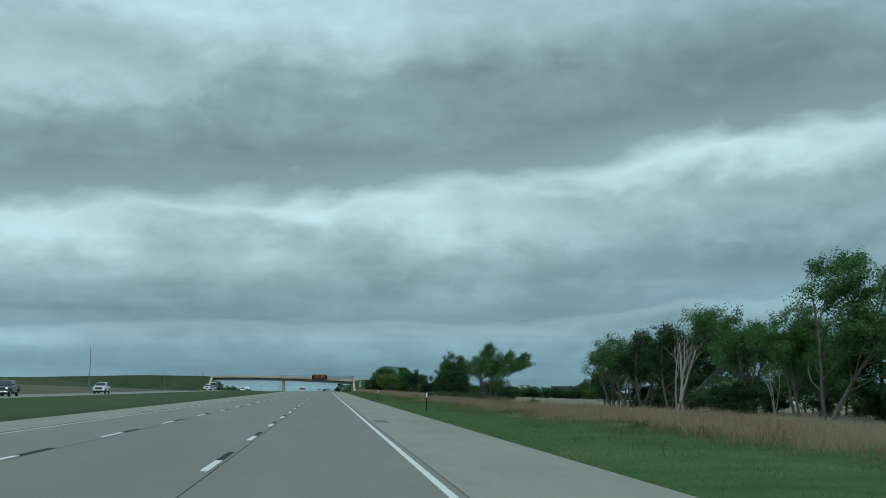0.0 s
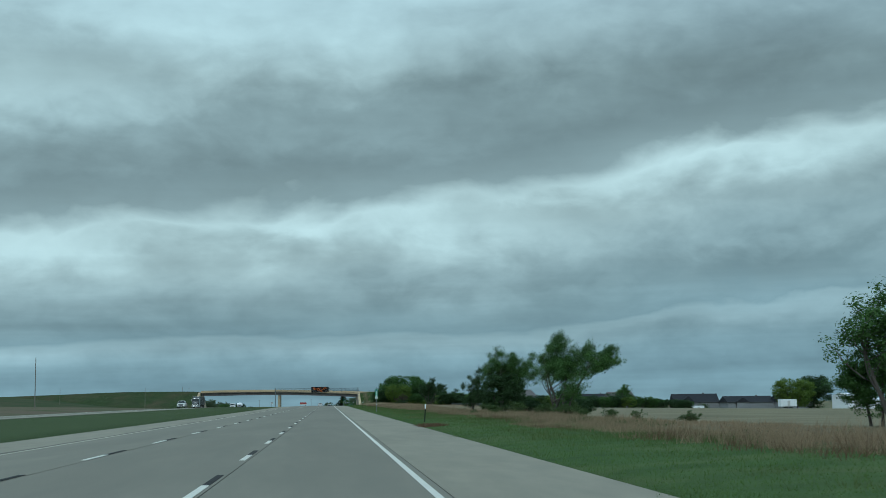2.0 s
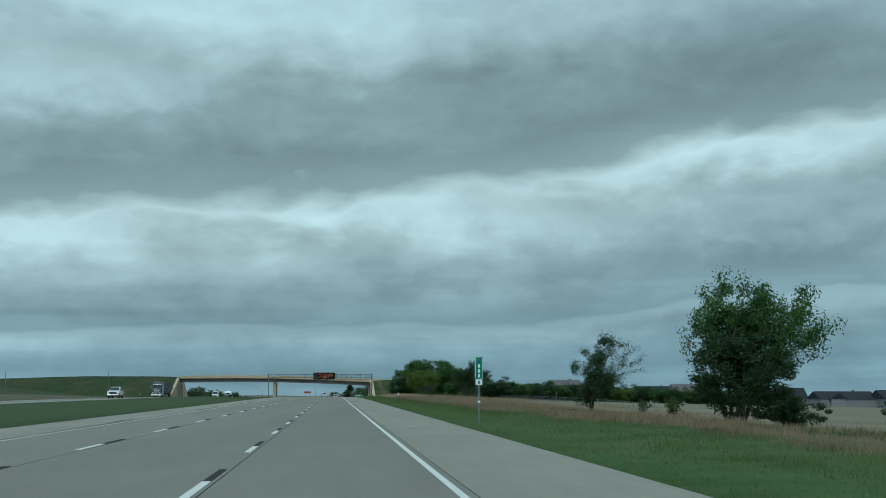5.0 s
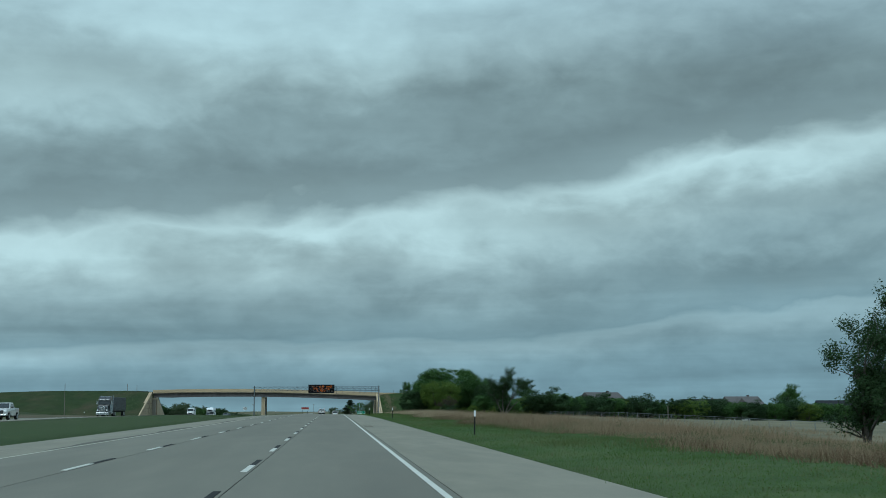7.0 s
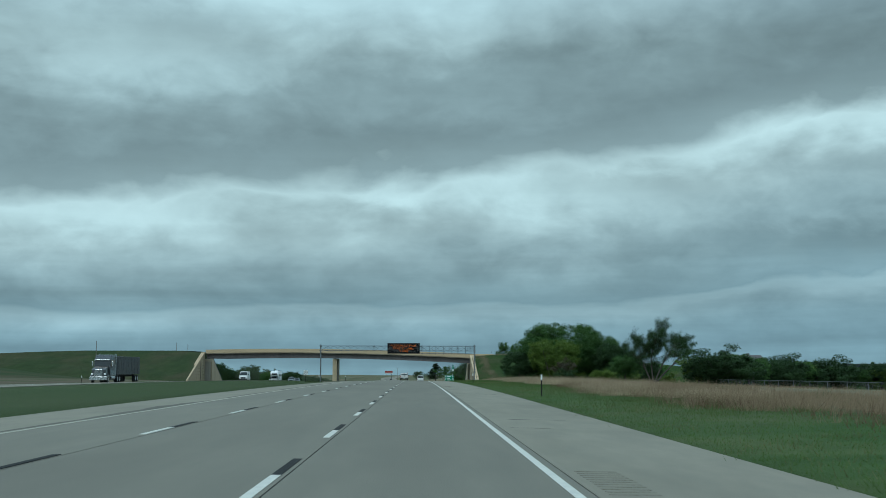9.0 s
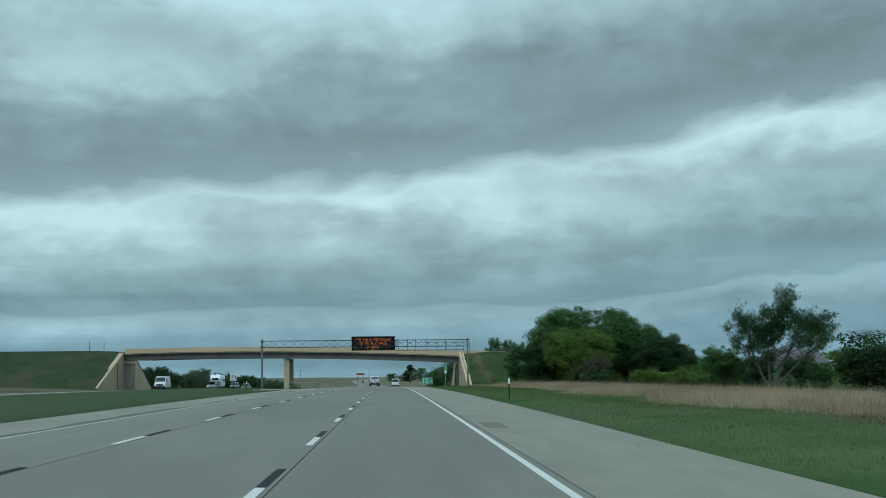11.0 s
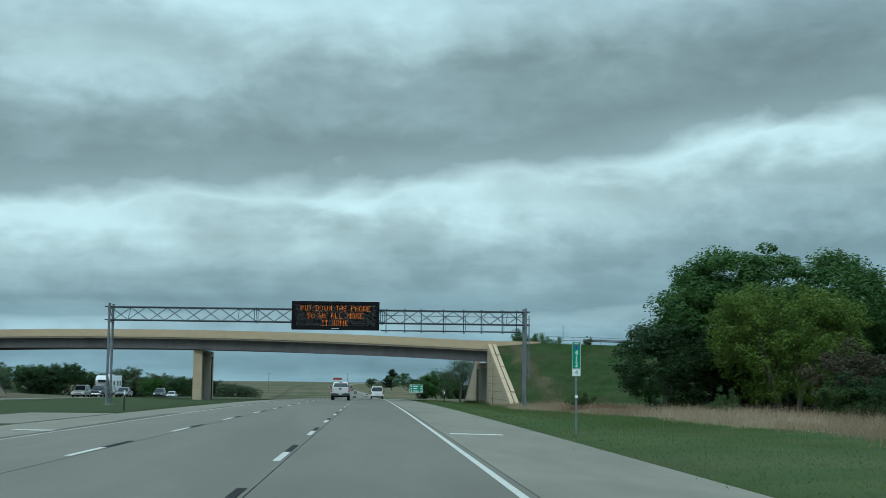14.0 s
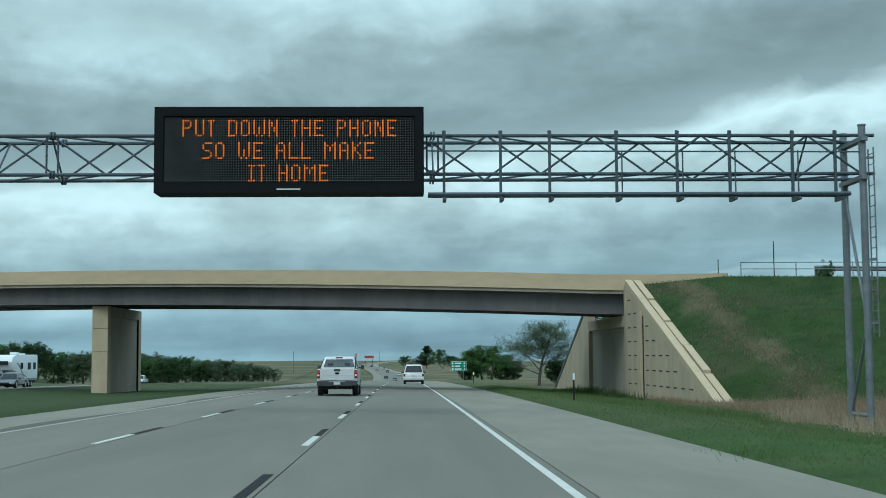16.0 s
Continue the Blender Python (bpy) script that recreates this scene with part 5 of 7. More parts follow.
def build_suv(at, turn, paint, label, category="SUV", length=4.9, width=1.98, height=1.9, group="", sedan=False):
    v = thing("passenger_car" if sedan else "suv", label, category, at, turn, group)
    L, hw, belt = length / 2, width / 2, height * 0.56
    w = at_height(0.5, belt, hw, hw - 0.03)
    body = part("body", prism([(-L + 0.04, 0.5), (-L, 0.75), (-L + 0.06, belt), (L * 0.45, belt), (L * 0.92, belt - 0.16), (L, belt - 0.35), (L - 0.03, 0.42), (L * 0.82, 0.36), (L * 0.72, 0.72), (L * 0.5, 0.72), (L * 0.4, 0.34), (-L * 0.42, 0.34), (-L * 0.5, 0.72), (-L * 0.72, 0.72), (-L * 0.82, 0.4)],
                              lambda z: -w(z), lambda z: w(z), 0, 0.035), paint, v)
    smooth(body, 0.5)
    cw = at_height(belt, height, hw - 0.05, hw - 0.27)
    tail, nose = (-L * 0.62, L * 0.45) if sedan else (-L + 0.09, L * 0.46)
    top0, top1 = (-L * 0.3, L * 0.12) if sedan else (-L + 0.32, L * 0.14)
    cab = part("cabin", prism([(tail, belt - 0.02), (top0, height - 0.04), (top0 + 0.25, height), (top1 - 0.2, height), (top1, height - 0.04), (nose, belt - 0.02)], lambda z: -cw(z), lambda z: cw(z), 0, 0.04), paint, v)
    smooth(cab, 0.6)

    def lerp(a, b, t):
        return a + (b - a) * t

    def ring(e0, e1, t0, t1, inset, off):
        z0, z1 = lerp(belt, height - 0.04, t0), lerp(belt, height - 0.04, t1)
        return [(-cw(z0) + inset, lerp(e0, e1, t0) + off, z0), (cw(z0) - inset, lerp(e0, e1, t0) + off, z0), (cw(z1) - inset, lerp(e0, e1, t1) + off, z1), (-cw(z1) + inset, lerp(e0, e1, t1) + off, z1)]

    part("rear_window", panel(ring(tail, top0, 0.12, 0.88, 0.09, -0.012), 0.01), M_GLASS, cab, "dark back window")
    part("windscreen", panel(ring(nose, top1, 0.1, 0.9, 0.09, 0.012), -0.01), M_GLASS, cab, "dark windscreen")
    for s in (-1, 1):
        pts = [(s * (cw(lerp(belt, height, t)) + 0.004), lerp(tail if k else nose, top0 if k else top1, t) + (0.2 if k else -0.2), lerp(belt, height, t)) for t, k in ((0.12, 1), (0.12, 0), (0.84, 0), (0.84, 1))]
        part("side_window", panel(pts, 0.012 * s), M_GLASS, cab)
        part("tail_lamp", box(s * (hw - 0.2), s * (hw - 0.015), -L - 0.012, -L + 0.12, belt - 0.32, belt - 0.06, 0.015), M_TAIL, v, "red tail lamp")
        part("headlight", box(s * (hw - 0.42), s * (hw - 0.05), L - 0.1, L + 0.012, belt - 0.4, belt - 0.24, 0.015), M_HEAD, v, "clear headlamp")
        part("mirror", box(s * (hw - 0.02), s * (hw + 0.2), L * 0.32, L * 0.38, belt + 0.0, belt + 0.16, 0.02), M_BUMPER, v)
    bumper = part("rear_bumper", box(-hw + 0.03, hw - 0.03, -L - 0.07, -L + 0.15, 0.42, 0.68, 0.04), paint, v)
    part("bumper_trim", box(-hw + 0.1, hw - 0.1, -L - 0.085, -L, 0.36, 0.46, 0.02), M_BUMPER, bumper)
    part("number_plate", box(-0.16, 0.16, -L - 0.02, -L + 0.01, belt - 0.3, belt - 0.15), M_PLATE, bumper, "blank pale number plate")
    part("grille", box(-0.5, 0.5, L - 0.05, L + 0.015, 0.55, belt - 0.36, 0.02), M_BUMPER, v)
    part("underbody", box(-hw + 0.25, hw - 0.25, -L + 0.2, L - 0.3, 0.24, 0.4, 0.02), M_TYRE, v)
    if not sedan:
        for s in (-1, 1):
            part("roof_rail", box(s * (hw - 0.36), s * (hw - 0.31), -L + 0.6, L * 0.05, height + 0.01, height + 0.05, 0.008), M_BUMPER, v)
    for x in (-hw + 0.14, hw - 0.14):
        for y in (-L * 0.61, L * 0.61):
            wheel(v, x, y, 0.36, 0.23)
    return v


def build_van(at, turn):
    v = thing("cargo_van", "white cargo van with dark windscreen driving the far carriageway", "van", at, turn)
    w = at_height(0.5, 2.3, 1.0, 0.85)
    body = part("body", prism([(-2.8, 0.5), (-2.8, 2.2), (-2.6, 2.32), (1.2, 2.32), (1.5, 2.2), (2.2, 1.35), (2.75, 1.15), (2.85, 0.85), (2.82, 0.45), (2.2, 0.4), (-2.3, 0.4)], lambda z: -w(z), lambda z: w(z), 0, 0.05), M_PAINT, v)
    smooth(body, 0.5)
    part("windscreen", panel([(-0.85, 2.17, 1.42), (0.85, 2.17, 1.42), (0.76, 1.58, 2.14), (-0.76, 1.58, 2.14)], -0.015), M_GLASS, body)
    for s in (-1, 1):
        part("side_window", panel([(s * 0.93, 0.7, 1.4), (s * 0.93, 1.95, 1.4), (s * 0.87, 1.45, 2.05), (s * 0.87, 0.7, 2.05)], 0.014 * s), M_GLASS, body)
        part("headlight", box(s * 0.62, s * 0.95, 2.7, 2.87, 0.85, 1.05, 0.02), M_HEAD, v)
        part("mirror", box(s * 0.98, s * 1.2, 1.75, 1.88, 1.4, 1.7, 0.03), M_BUMPER, v)
    part("grille", box(-0.55, 0.55, 2.8, 2.88, 0.68, 1.0, 0.02), M_BUMPER, v)
    part("front_bumper", box(-0.97, 0.97, 2.7, 2.95, 0.4, 0.64, 0.04), M_BUMPER, v)
    for x in (-0.86, 0.86):
        for y in (-1.8, 1.8):
            wheel(v, x, y, 0.36, 0.24)


def build_semi(at, turn):
    v = thing("semi_truck", "dark long-haul tractor with a bright grille", "truck", at, turn)
    w = at_height(1.2, 3.9, 1.2, 1.1)
    part("hood", prism([(0.9, 0.9), (0.9, 2.3), (2.6, 2.0), (2.95, 1.8), (3.0, 0.8)], -0.95, 0.95, 0, 0.06), M_PAINT_DARK, v)
    cab = part("cab", prism([(-2.2, 0.95), (-2.2, 3.75), (-1.6, 3.95), (0.0, 3.9), (0.75, 3.3), (1.0, 2.2), (1.0, 0.95)], lambda z: -w(z), lambda z: w(z), 0, 0.06), M_PAINT_DARK, v, "dark sleeper cab")
    part("windscreen", panel([(-1.05, 1.02, 2.3), (1.05, 1.02, 2.3), (1.0, 0.82, 3.1), (-1.0, 0.82, 3.1)], -0.02), M_GLASS, cab)
    part("sun_visor", box(-1.1, 1.1, 0.7, 1.05, 3.12, 3.25, 0.02), M_CHROME, cab)
    part("grille", box(-0.55, 0.55, 2.96, 3.03, 0.95, 1.85, 0.02), M_CHROME, v, "bright slatted grille")
    for k in range(6):
        part("grille_slat", box(-0.5, 0.5, 3.03, 3.04, 1.02 + 0.13 * k, 1.07 + 0.13 * k), M_BUMPER, v)
    part("front_bumper", box(-1.2, 1.2, 2.85, 3.12, 0.35, 0.85, 0.05), M_CHROME, v)
    for s in (-1, 1):
        part("headlight", box(s * 0.72, s * 1.02, 2.8, 3.0, 1.1, 1.35, 0.03), M_HEAD, v)
        part("fender", prism([(1.4, 0.6), (1.55, 1.1), (2.6, 1.15), (2.95, 0.7)], s * 0.85, s * 1.2, 0, 0.04), M_PAINT_DARK, v)
        part("side_window", panel([(s * 1.16, -0.1, 2.3), (s * 1.16, 0.85, 2.3), (s * 1.13, 0.65, 3.0), (s * 1.13, -0.1, 3.0)], 0.02 * s), M_GLASS, cab)
        part("exhaust_stack", tube((s * 1.15, -2.3, 1.0), (s * 1.15, -2.3, 4.1), 0.08), M_CHROME, v)
        part("fuel_tank", tube((s * 0.95, -1.6, 0.7), (s * 0.95, 0.6, 0.7), 0.32, sides=16), M_CHROME, v)
        part("mirror", box(s * 1.3, s * 1.5, 0.7, 0.8, 2.3, 3.0, 0.03), M_CHROME, v)
        for y in (2.05, -3.2, -4.5):
            wheel(v, s * 1.0, y, 0.5, 0.3 if y > 0 else 0.5)
    part("frame_rails", box(-0.45, 0.45, -5.2, 2.0, 0.55, 0.95), M_TYRE, v)
    t = thing("semi_trailer", "long dark tarped box trailer behind a tractor", "trailer", at, turn)
    part("box", box(-1.28, 1.28, -17.6, -2.75, 1.1, 3.75, 0.04), M_BUMPER, t, "dark grey trailer box")
    for k in range(14):
        for s in (-1, 1):
            y = -17.2 + 1.06 * k
            part("side_rib", box(s * 1.28, s * 1.31, y, y + 0.07, 1.15, 3.7), M_PAINT_DARK, t)
    part("chassis", box(-0.5, 0.5, -17.4, -3.0, 0.8, 1.1), M_TYRE, t)
    for s in (-1, 1):
        for y in (-15.0, -16.3):
            wheel(t, s * 1.0, y, 0.5, 0.5)
        part("landing_leg", box(s * 0.8 - 0.06, s * 0.8 + 0.06, -6.1, -5.98, 0.25, 1.1), M_TYRE, t)


def build_travel_trailer(at, turn):
    t = thing("travel_trailer", "white fifth-wheel camper trailer with grey swirl graphics", "camper", at, turn)
    w = 1.22
    body = part("body", prism([(-5.0, 0.75), (-5.0, 3.55), (-4.8, 3.7), (3.2, 3.7), (4.6, 3.45), (5.0, 2.9), (4.6, 2.0), (2.8, 1.75), (2.6, 0.75)], -w, w, 0, 0.06), M_SHED, t, "white moulded camper body")
    smooth(body, 0.5)
    part("air_conditioner", box(-0.4, 0.4, -0.5, 0.5, 3.7, 3.98, 0.06), M_SHED, t)
    part("roof_vent", box(-0.3, 0.3, -3.2, -2.7, 3.7, 3.85, 0.04), M_SHED, t)
    for s in (-1, 1):
        for y0, y1, z0, z1 in ((-4.2, -3.2, 2.0, 2.8), (-2.2, -1.0, 2.0, 2.8), (0.8, 1.8, 2.1, 2.8)):
            part("window", box(s * w, s * (w + 0.02), y0, y1, z0, z1, 0.005), M_GLASS, body, "dark camper window")
        part("swirl_graphic", prism([(-0.8, 1.2), (0.6, 1.5), (2.2, 2.6), (3.6, 3.0), (2.0, 2.2), (0.8, 1.25)], s * w, s * (w + 0.012), 0), M_PAINT_GREY, body, "grey swirl graphic")
        part("skirt", box(s * (w - 0.03), s * w + s * 0.012, -4.9, 2.5, 0.76, 1.0), M_PAINT_GREY, body)
        for y in (-1.9, -2.85):
            wheel(t, s * 1.0, y, 0.38, 0.25)
    part("cap_window", panel([(-0.8, 4.86, 2.55), (0.8, 4.86, 2.55), (0.8, 4.93, 3.0), (-0.8, 4.93, 3.0)], -0.1), M_GLASS, body)
    part("chassis", box(-0.9, 0.9, -4.8, 2.6, 0.5, 0.78), M_TYRE, t)
    part("pin_box", box(-0.15, 0.15, 3.2, 4.2, 1.35, 1.8), M_TYRE, t)


def far_z(x, y):
    return grade(y) + far_pave(x)


def pitch_to_road(ob, y):
    """Tips a vehicle to the grade it stands on."""
    a = math.atan(slope(y))
    ob.matrix_basis = ob.matrix_basis @ Matrix.Rotation(a if abs(ob.matrix_basis[0][0] - 1) < 0.5 else -a, 4, "X")
    return ob


pitch_to_road(build_pickup((-3.34, 646.4, road_z(-3.34, 646.4)), 0, M_PAINT, "white full-size pickup truck with an orange beacon behind the cab", beacon=True), 646.4)
pitch_to_road(build_suv((0.85, 709, road_z(0.85, 709)), 0, M_PAINT, "white sport utility vehicle seen from behind", length=5.2, width=2.02, height=1.93), 709)
for x, y, paint, label in ((-37.2, 140, M_PAINT_DARK, "black pickup truck on the far carriageway"), (-37.2, 205, M_PAINT, "white pickup truck on the far carriageway"), (-37.2, 398, M_PAINT, "white pickup truck on the far carriageway"), (-44.6, 722, M_PAINT_DARK, "dark pickup truck towing a white camper")):
    build_pickup((x, y, far_z(x, y)), 180, paint, label)
build_semi((-44.4, 505, far_z(-44.4, 505)), 180)
build_van((-40.9, 628, far_z(-40.9, 628)), 180)
build_travel_trailer((-44.6, 729.5, far_z(-44.6, 729.5)), 180)
for x, y, paint, label, sedan in ((-40.9, 692, M_PAINT, "white car on the far carriageway", False), (-37.2, 704, M_PAINT_GREY, "silver car on the far carriageway", True), (-40.9, 760, M_PAINT_DARK, "dark car on the far carriageway", False), (-44.6, 800, M_PAINT, "white car on the far carriageway", True)):
    build_suv((x + bend(y), y, far_z(x, y)), 180, paint, label, "car", 4.7, 1.86, 1.45 if sedan else 1.75, sedan=sedan)
for x, y, paint, label, sedan in ((-3.6, 1080, M_PAINT_GREY, "grey car on the road ahead", True), (-7.2, 1150, M_PAINT_DARK, "dark car on the road ahead", True), (0.2, 1230, M_PAINT, "white car on the road ahead", False), (-3.6, 1330, M_PAINT_DARK, "dark car on the road ahead", False), (-7.2, 1420, M_PAINT, "white car on the road ahead", True), (0, 1500, M_PAINT_GREY, "grey car on the road ahead", False), (-3.6, 1700, M_PAINT_DARK, "dark car on the road ahead", True)):
    build_suv((x + bend(y), y, road_z(x, y)), 0, paint, label, "car", 4.7, 1.86, 1.45 if sedan else 1.75, sedan=sedan, group="cars ahead")


# ---- trees and shrubs ----
WIND = Vector((1.0, 0.15, 0.0))


class Growth:
    """Grows limbs and leaf places from a seed."""

    def __init__(self, seed, last, wind, first, kids, spread, low):
        self.r = random.Random(seed)
        self.limbs, self.tips = [], []
        self.last, self.wind, self.first, self.kids, self.spread, self.low = last, wind, first, kids, spread, low

    def limb(self, p, d, length, radius, level=0):
        steps = 6 if level == 0 else 4
        line = [(p.copy(), radius)]
        for i in range(steps):
            jitter = Vector((self.r.gauss(0, 1), self.r.gauss(0, 1), self.r.gauss(0, 0.7))) * (0.07 + 0.06 * level)
            d = (d + jitter + WIND * self.wind * (0.05 + 0.09 * level) + Vector((0, 0, 0.05 * level))).normalized()
            p = p + d * (length / steps)
            line.append((p.copy(), radius * (1 - 0.68 * (i + 1) / steps)))
            if level >= self.last - 1 or (level == 1 and i >= 2) or (level == 0 and i == steps - 1):
                self.tips.append(p.copy())
        self.limbs.append((line, level))
        if level < self.last:
            count = self.first if level == 0 else self.r.randint(*self.kids)
            for k in range(count):
                at = self.low + (0.98 - self.low) * (k + self.r.random()) / count if level == 0 else self.r.uniform(0.3, 1.0)
                i = min(int(at * steps), steps - 1)
                q = line[i][0].lerp(line[i + 1][0], at * steps - i)
                side = Vector((self.r.gauss(0, 1) + 0.35 * self.wind, self.r.gauss(0, 1), self.r.uniform(-0.12, 0.75))).normalized()
                reach = length * (self.r.uniform(0.42, 0.62) * (1.1 - 0.55 * at) if level == 0 else self.r.uniform(0.5, 0.75))
                self.limb(q, (d * (1 - self.spread) + side * self.spread).normalized(), reach, max(line[i][1] * 0.5, 0.01), level + 1)


def limbs_mesh(name, limbs, sides=7):
    verts, faces = [], []
    for line, level in limbs:
        n = sides if level < 1 else (5 if level < 2 else 3)
        start = len(verts)
        for i, (p, r) in enumerate(line):
            d = (line[min(i + 1, len(line) - 1)][0] - line[max(i - 1, 0)][0]).normalized()
            a = d.orthogonal().normalized()
            b = d.cross(a)
            for k in range(n):
                t = 2 * math.pi * k / n
                verts.append(tuple(p + (a * math.cos(t) + b * math.sin(t)) * r))
        for i in range(len(line) - 1):
            for k in range(n):
                faces.append((start + i * n + k, start + i * n + (k + 1) % n, start + (i + 1) * n + (k + 1) % n, start + (i + 1) * n + k))
    me = bpy.data.meshes.new(name)
    me.from_pydata(verts, [], faces)
    for f in me.polygons:
        f.use_smooth = True
    return me


def leaves_mesh(name, places, count, size, scatter, seed, flat=0.35, wind=0.0):
    """Small pointed leaves strewn round the twig ends; scatter may differ from place to place."""
    rs = np.random.RandomState(seed)
    base = np.array([tuple(p) for p in places])
    wide = np.broadcast_to(np.asarray(scatter, float), (len(base),))
    pick = rs.randint(0, len(base), count)
    off = rs.normal(0, 1, (count, 3))
    far = np.linalg.norm(off, axis=1)[:, None]
    off *= np.minimum(far, 1.4 + 0.2 * rs.random_sample((count, 1))) / far
    c = base[pick] + off * (1, 1, 0.75) * wide[pick][:, None]
    c[:, 2] = np.maximum(c[:, 2], 0.05)
    # leaves face outwards from their bough, and a little upwards
    face = off / np.linalg.norm(off, axis=1)[:, None] * 0.9 + rs.normal(0, 0.42, (count, 3)) + (0.0, 0.0, flat)
    face /= np.linalg.norm(face, axis=1)[:, None]
    a = rs.normal(0, 1, (count, 3)) + (wind, 0.0, 0.0)
    a -= face * (a * face).sum(1)[:, None]
    a /= np.linalg.norm(a, axis=1)[:, None]
    b = np.cross(face, a)
    s = size * rs.uniform(0.55, 1.35, (count, 1))
    quad = np.stack([c - a * s, c + b * s * 0.45, c + a * s, c - b * s * 0.45], 1).reshape(-1, 3)
    me = bpy.data.meshes.new(name)
    me.from_pydata(quad.tolist(), [], np.arange(count * 4).reshape(-1, 4).tolist())
    return me


def tree_model(seed, height, wind, leaves, size, leaf_mat, scatter=0.3, first=7, kids=(2, 3), trunks=1, bark=None, spread=0.72, last=3, low=0.3, lean=0.05, thin=0.0):
    """thin: share of the twig ends that stay bare."""
    gr = Growth(seed, last, wind, first, kids, spread, low)
    for k in range(trunks):
        way = Vector((gr.r.gauss(0, 0.18 if trunks > 1 else 0.04) + lean, gr.r.gauss(0, 0.16 if trunks > 1 else 0.04), 1)).normalized()
        base = Vector((gr.r.gauss(0, 0.3), gr.r.gauss(0, 0.3), 0)) if trunks > 1 else Vector((0, 0, 0))
        gr.limb(base, way, height * gr.r.uniform(0.72, 0.92), height * 0.021 * (0.7 if trunks > 1 else 1))
    trunk = limbs_mesh("trunk", gr.limbs)
    trunk.materials.append(bark or M_BARK)
    crown = None
    if leaves:
        places = [p for p in gr.tips if p.z > height * 0.12 and gr.r.random() >= thin]
        crown = leaves_mesh("crown", places, leaves, size, scatter, seed, 0.5, 0.5 * wind)
        crown.materials.append(leaf_mat)
    top = max(p.z for line, lv in gr.limbs for p, r in line)
    return trunk, crown, top


def dome_model(seed, height, width, leaves, size, leaf_mat, lumps=46, low=0.22, trunks=1, ragged=0.16):
    """A full crown built of many uneven boughs over a forked trunk."""
    rs = random.Random(seed)
    gr = Growth(seed, 2, 0.2, 8, (3, 4), 0.7, 0.3)
    for k in range(trunks):
        gr.limb(Vector((rs.gauss(0, 0.3) * (trunks - 1), rs.gauss(0, 0.3) * (trunks - 1), 0)), Vector((rs.gauss(0, 0.12), rs.gauss(0, 0.12), 1)).normalized(), height * 0.72, height * 0.02)
    trunk = limbs_mesh("trunk", gr.limbs)
    trunk.materials.append(M_BARK)
    places, wide = [], []
    mid, half = height * (1 + low) / 2, height * (1 - low) / 2
    for k in range(lumps):
        a, zc = rs.uniform(0, 2 * math.pi), rs.uniform(-0.92, 0.9)
        ring = math.sqrt(max(1 - zc * zc, 0)) * (1.0 if zc > -0.2 else 0.92)
        f = min(1 + rs.gauss(0, ragged), 1.07)
        places.append(Vector((math.cos(a) * ring * width / 2 * f * 0.86, math.sin(a) * ring * width / 2 * f * 0.86, mid + zc * half * f * 0.88)))
        wide.append(rs.uniform(0.022, 0.055) * height)
    for p in gr.tips:
        if height * low < p.z < height * 0.84:
            places.append(p)
            wide.append(0.045 * height)
    crown = leaves_mesh("crown", places, leaves, size, wide, seed, 0.6, 0.1)
    crown.materials.append(leaf_mat)
    return trunk, crown, height


def cedar_model(seed, height, width, leaves, size):
    rs = random.Random(seed)
    limbs, tips = [], []
    limbs.append(([(Vector((0.02 * height * math.sin(i), 0, height * i / 6)), 0.12 * (1 - i / 6.5)) for i in range(7)], 0))
    z = height * 0.12
    while z < height * 0.97:
        f = 1 - z / height
        for k in range(4):
            a = rs.uniform(0, 2 * math.pi)
            reach = width * (0.18 + 0.82 * min(f * 1.6, 1)) * rs.uniform(0.45, 1.2)
            d = Vector((math.cos(a) + 0.3, math.sin(a), 0.55)).normalized()
            line = [(Vector((0, 0, z)) + d * reach * t / 3, 0.03 * (1 - t / 3.5)) for t in range(4)]
            limbs.append((line, 2))
            tips += [p for p, r in line[1:]] + [line[-1][0]]
        z += height * 0.04
    trunk = limbs_mesh("trunk", limbs)
    trunk.materials.append(M_BARK)
    crown = leaves_mesh("crown", tips, leaves, size, 0.17, seed, 1.2, 0.3)
    crown.materials.append(M_CEDAR)
    return trunk, crown, height


def shrub_model(seed, height, width, leaves, size, leaf_mat):
    rs = random.Random(seed)
    limbs, tips, wide = [], [], []
    for k in range(16):
        a, reach = rs.uniform(0, 2 * math.pi), rs.uniform(0.1, 1.0) * width
        h = height * rs.uniform(0.35, 1.0) * (1 - 0.3 * (reach / width) ** 2)
        end = Vector((math.cos(a) * reach, math.sin(a) * reach, h))
        line = [(Vector((end.x * t * t, end.y * t * t, end.z * t)), 0.03 * (1.1 - t)) for t in (0, 0.35, 0.7, 1.0)]
        limbs.append((line, 1))
        for p in (line[1][0], line[2][0], line[3][0], line[3][0], (line[2][0] + line[3][0]) / 2):
            tips.append(p + Vector((rs.gauss(0, 0.12), rs.gauss(0, 0.12), rs.gauss(0, 0.1))) * width)
            wide.append(width * rs.uniform(0.06, 0.17))
    trunk = limbs_mesh("stems", limbs)
    trunk.materials.append(M_BARK)
    crown = leaves_mesh("foliage", tips, leaves, size, wide, seed, 0.7)
    crown.materials.append(leaf_mat)
    return trunk, crown, height


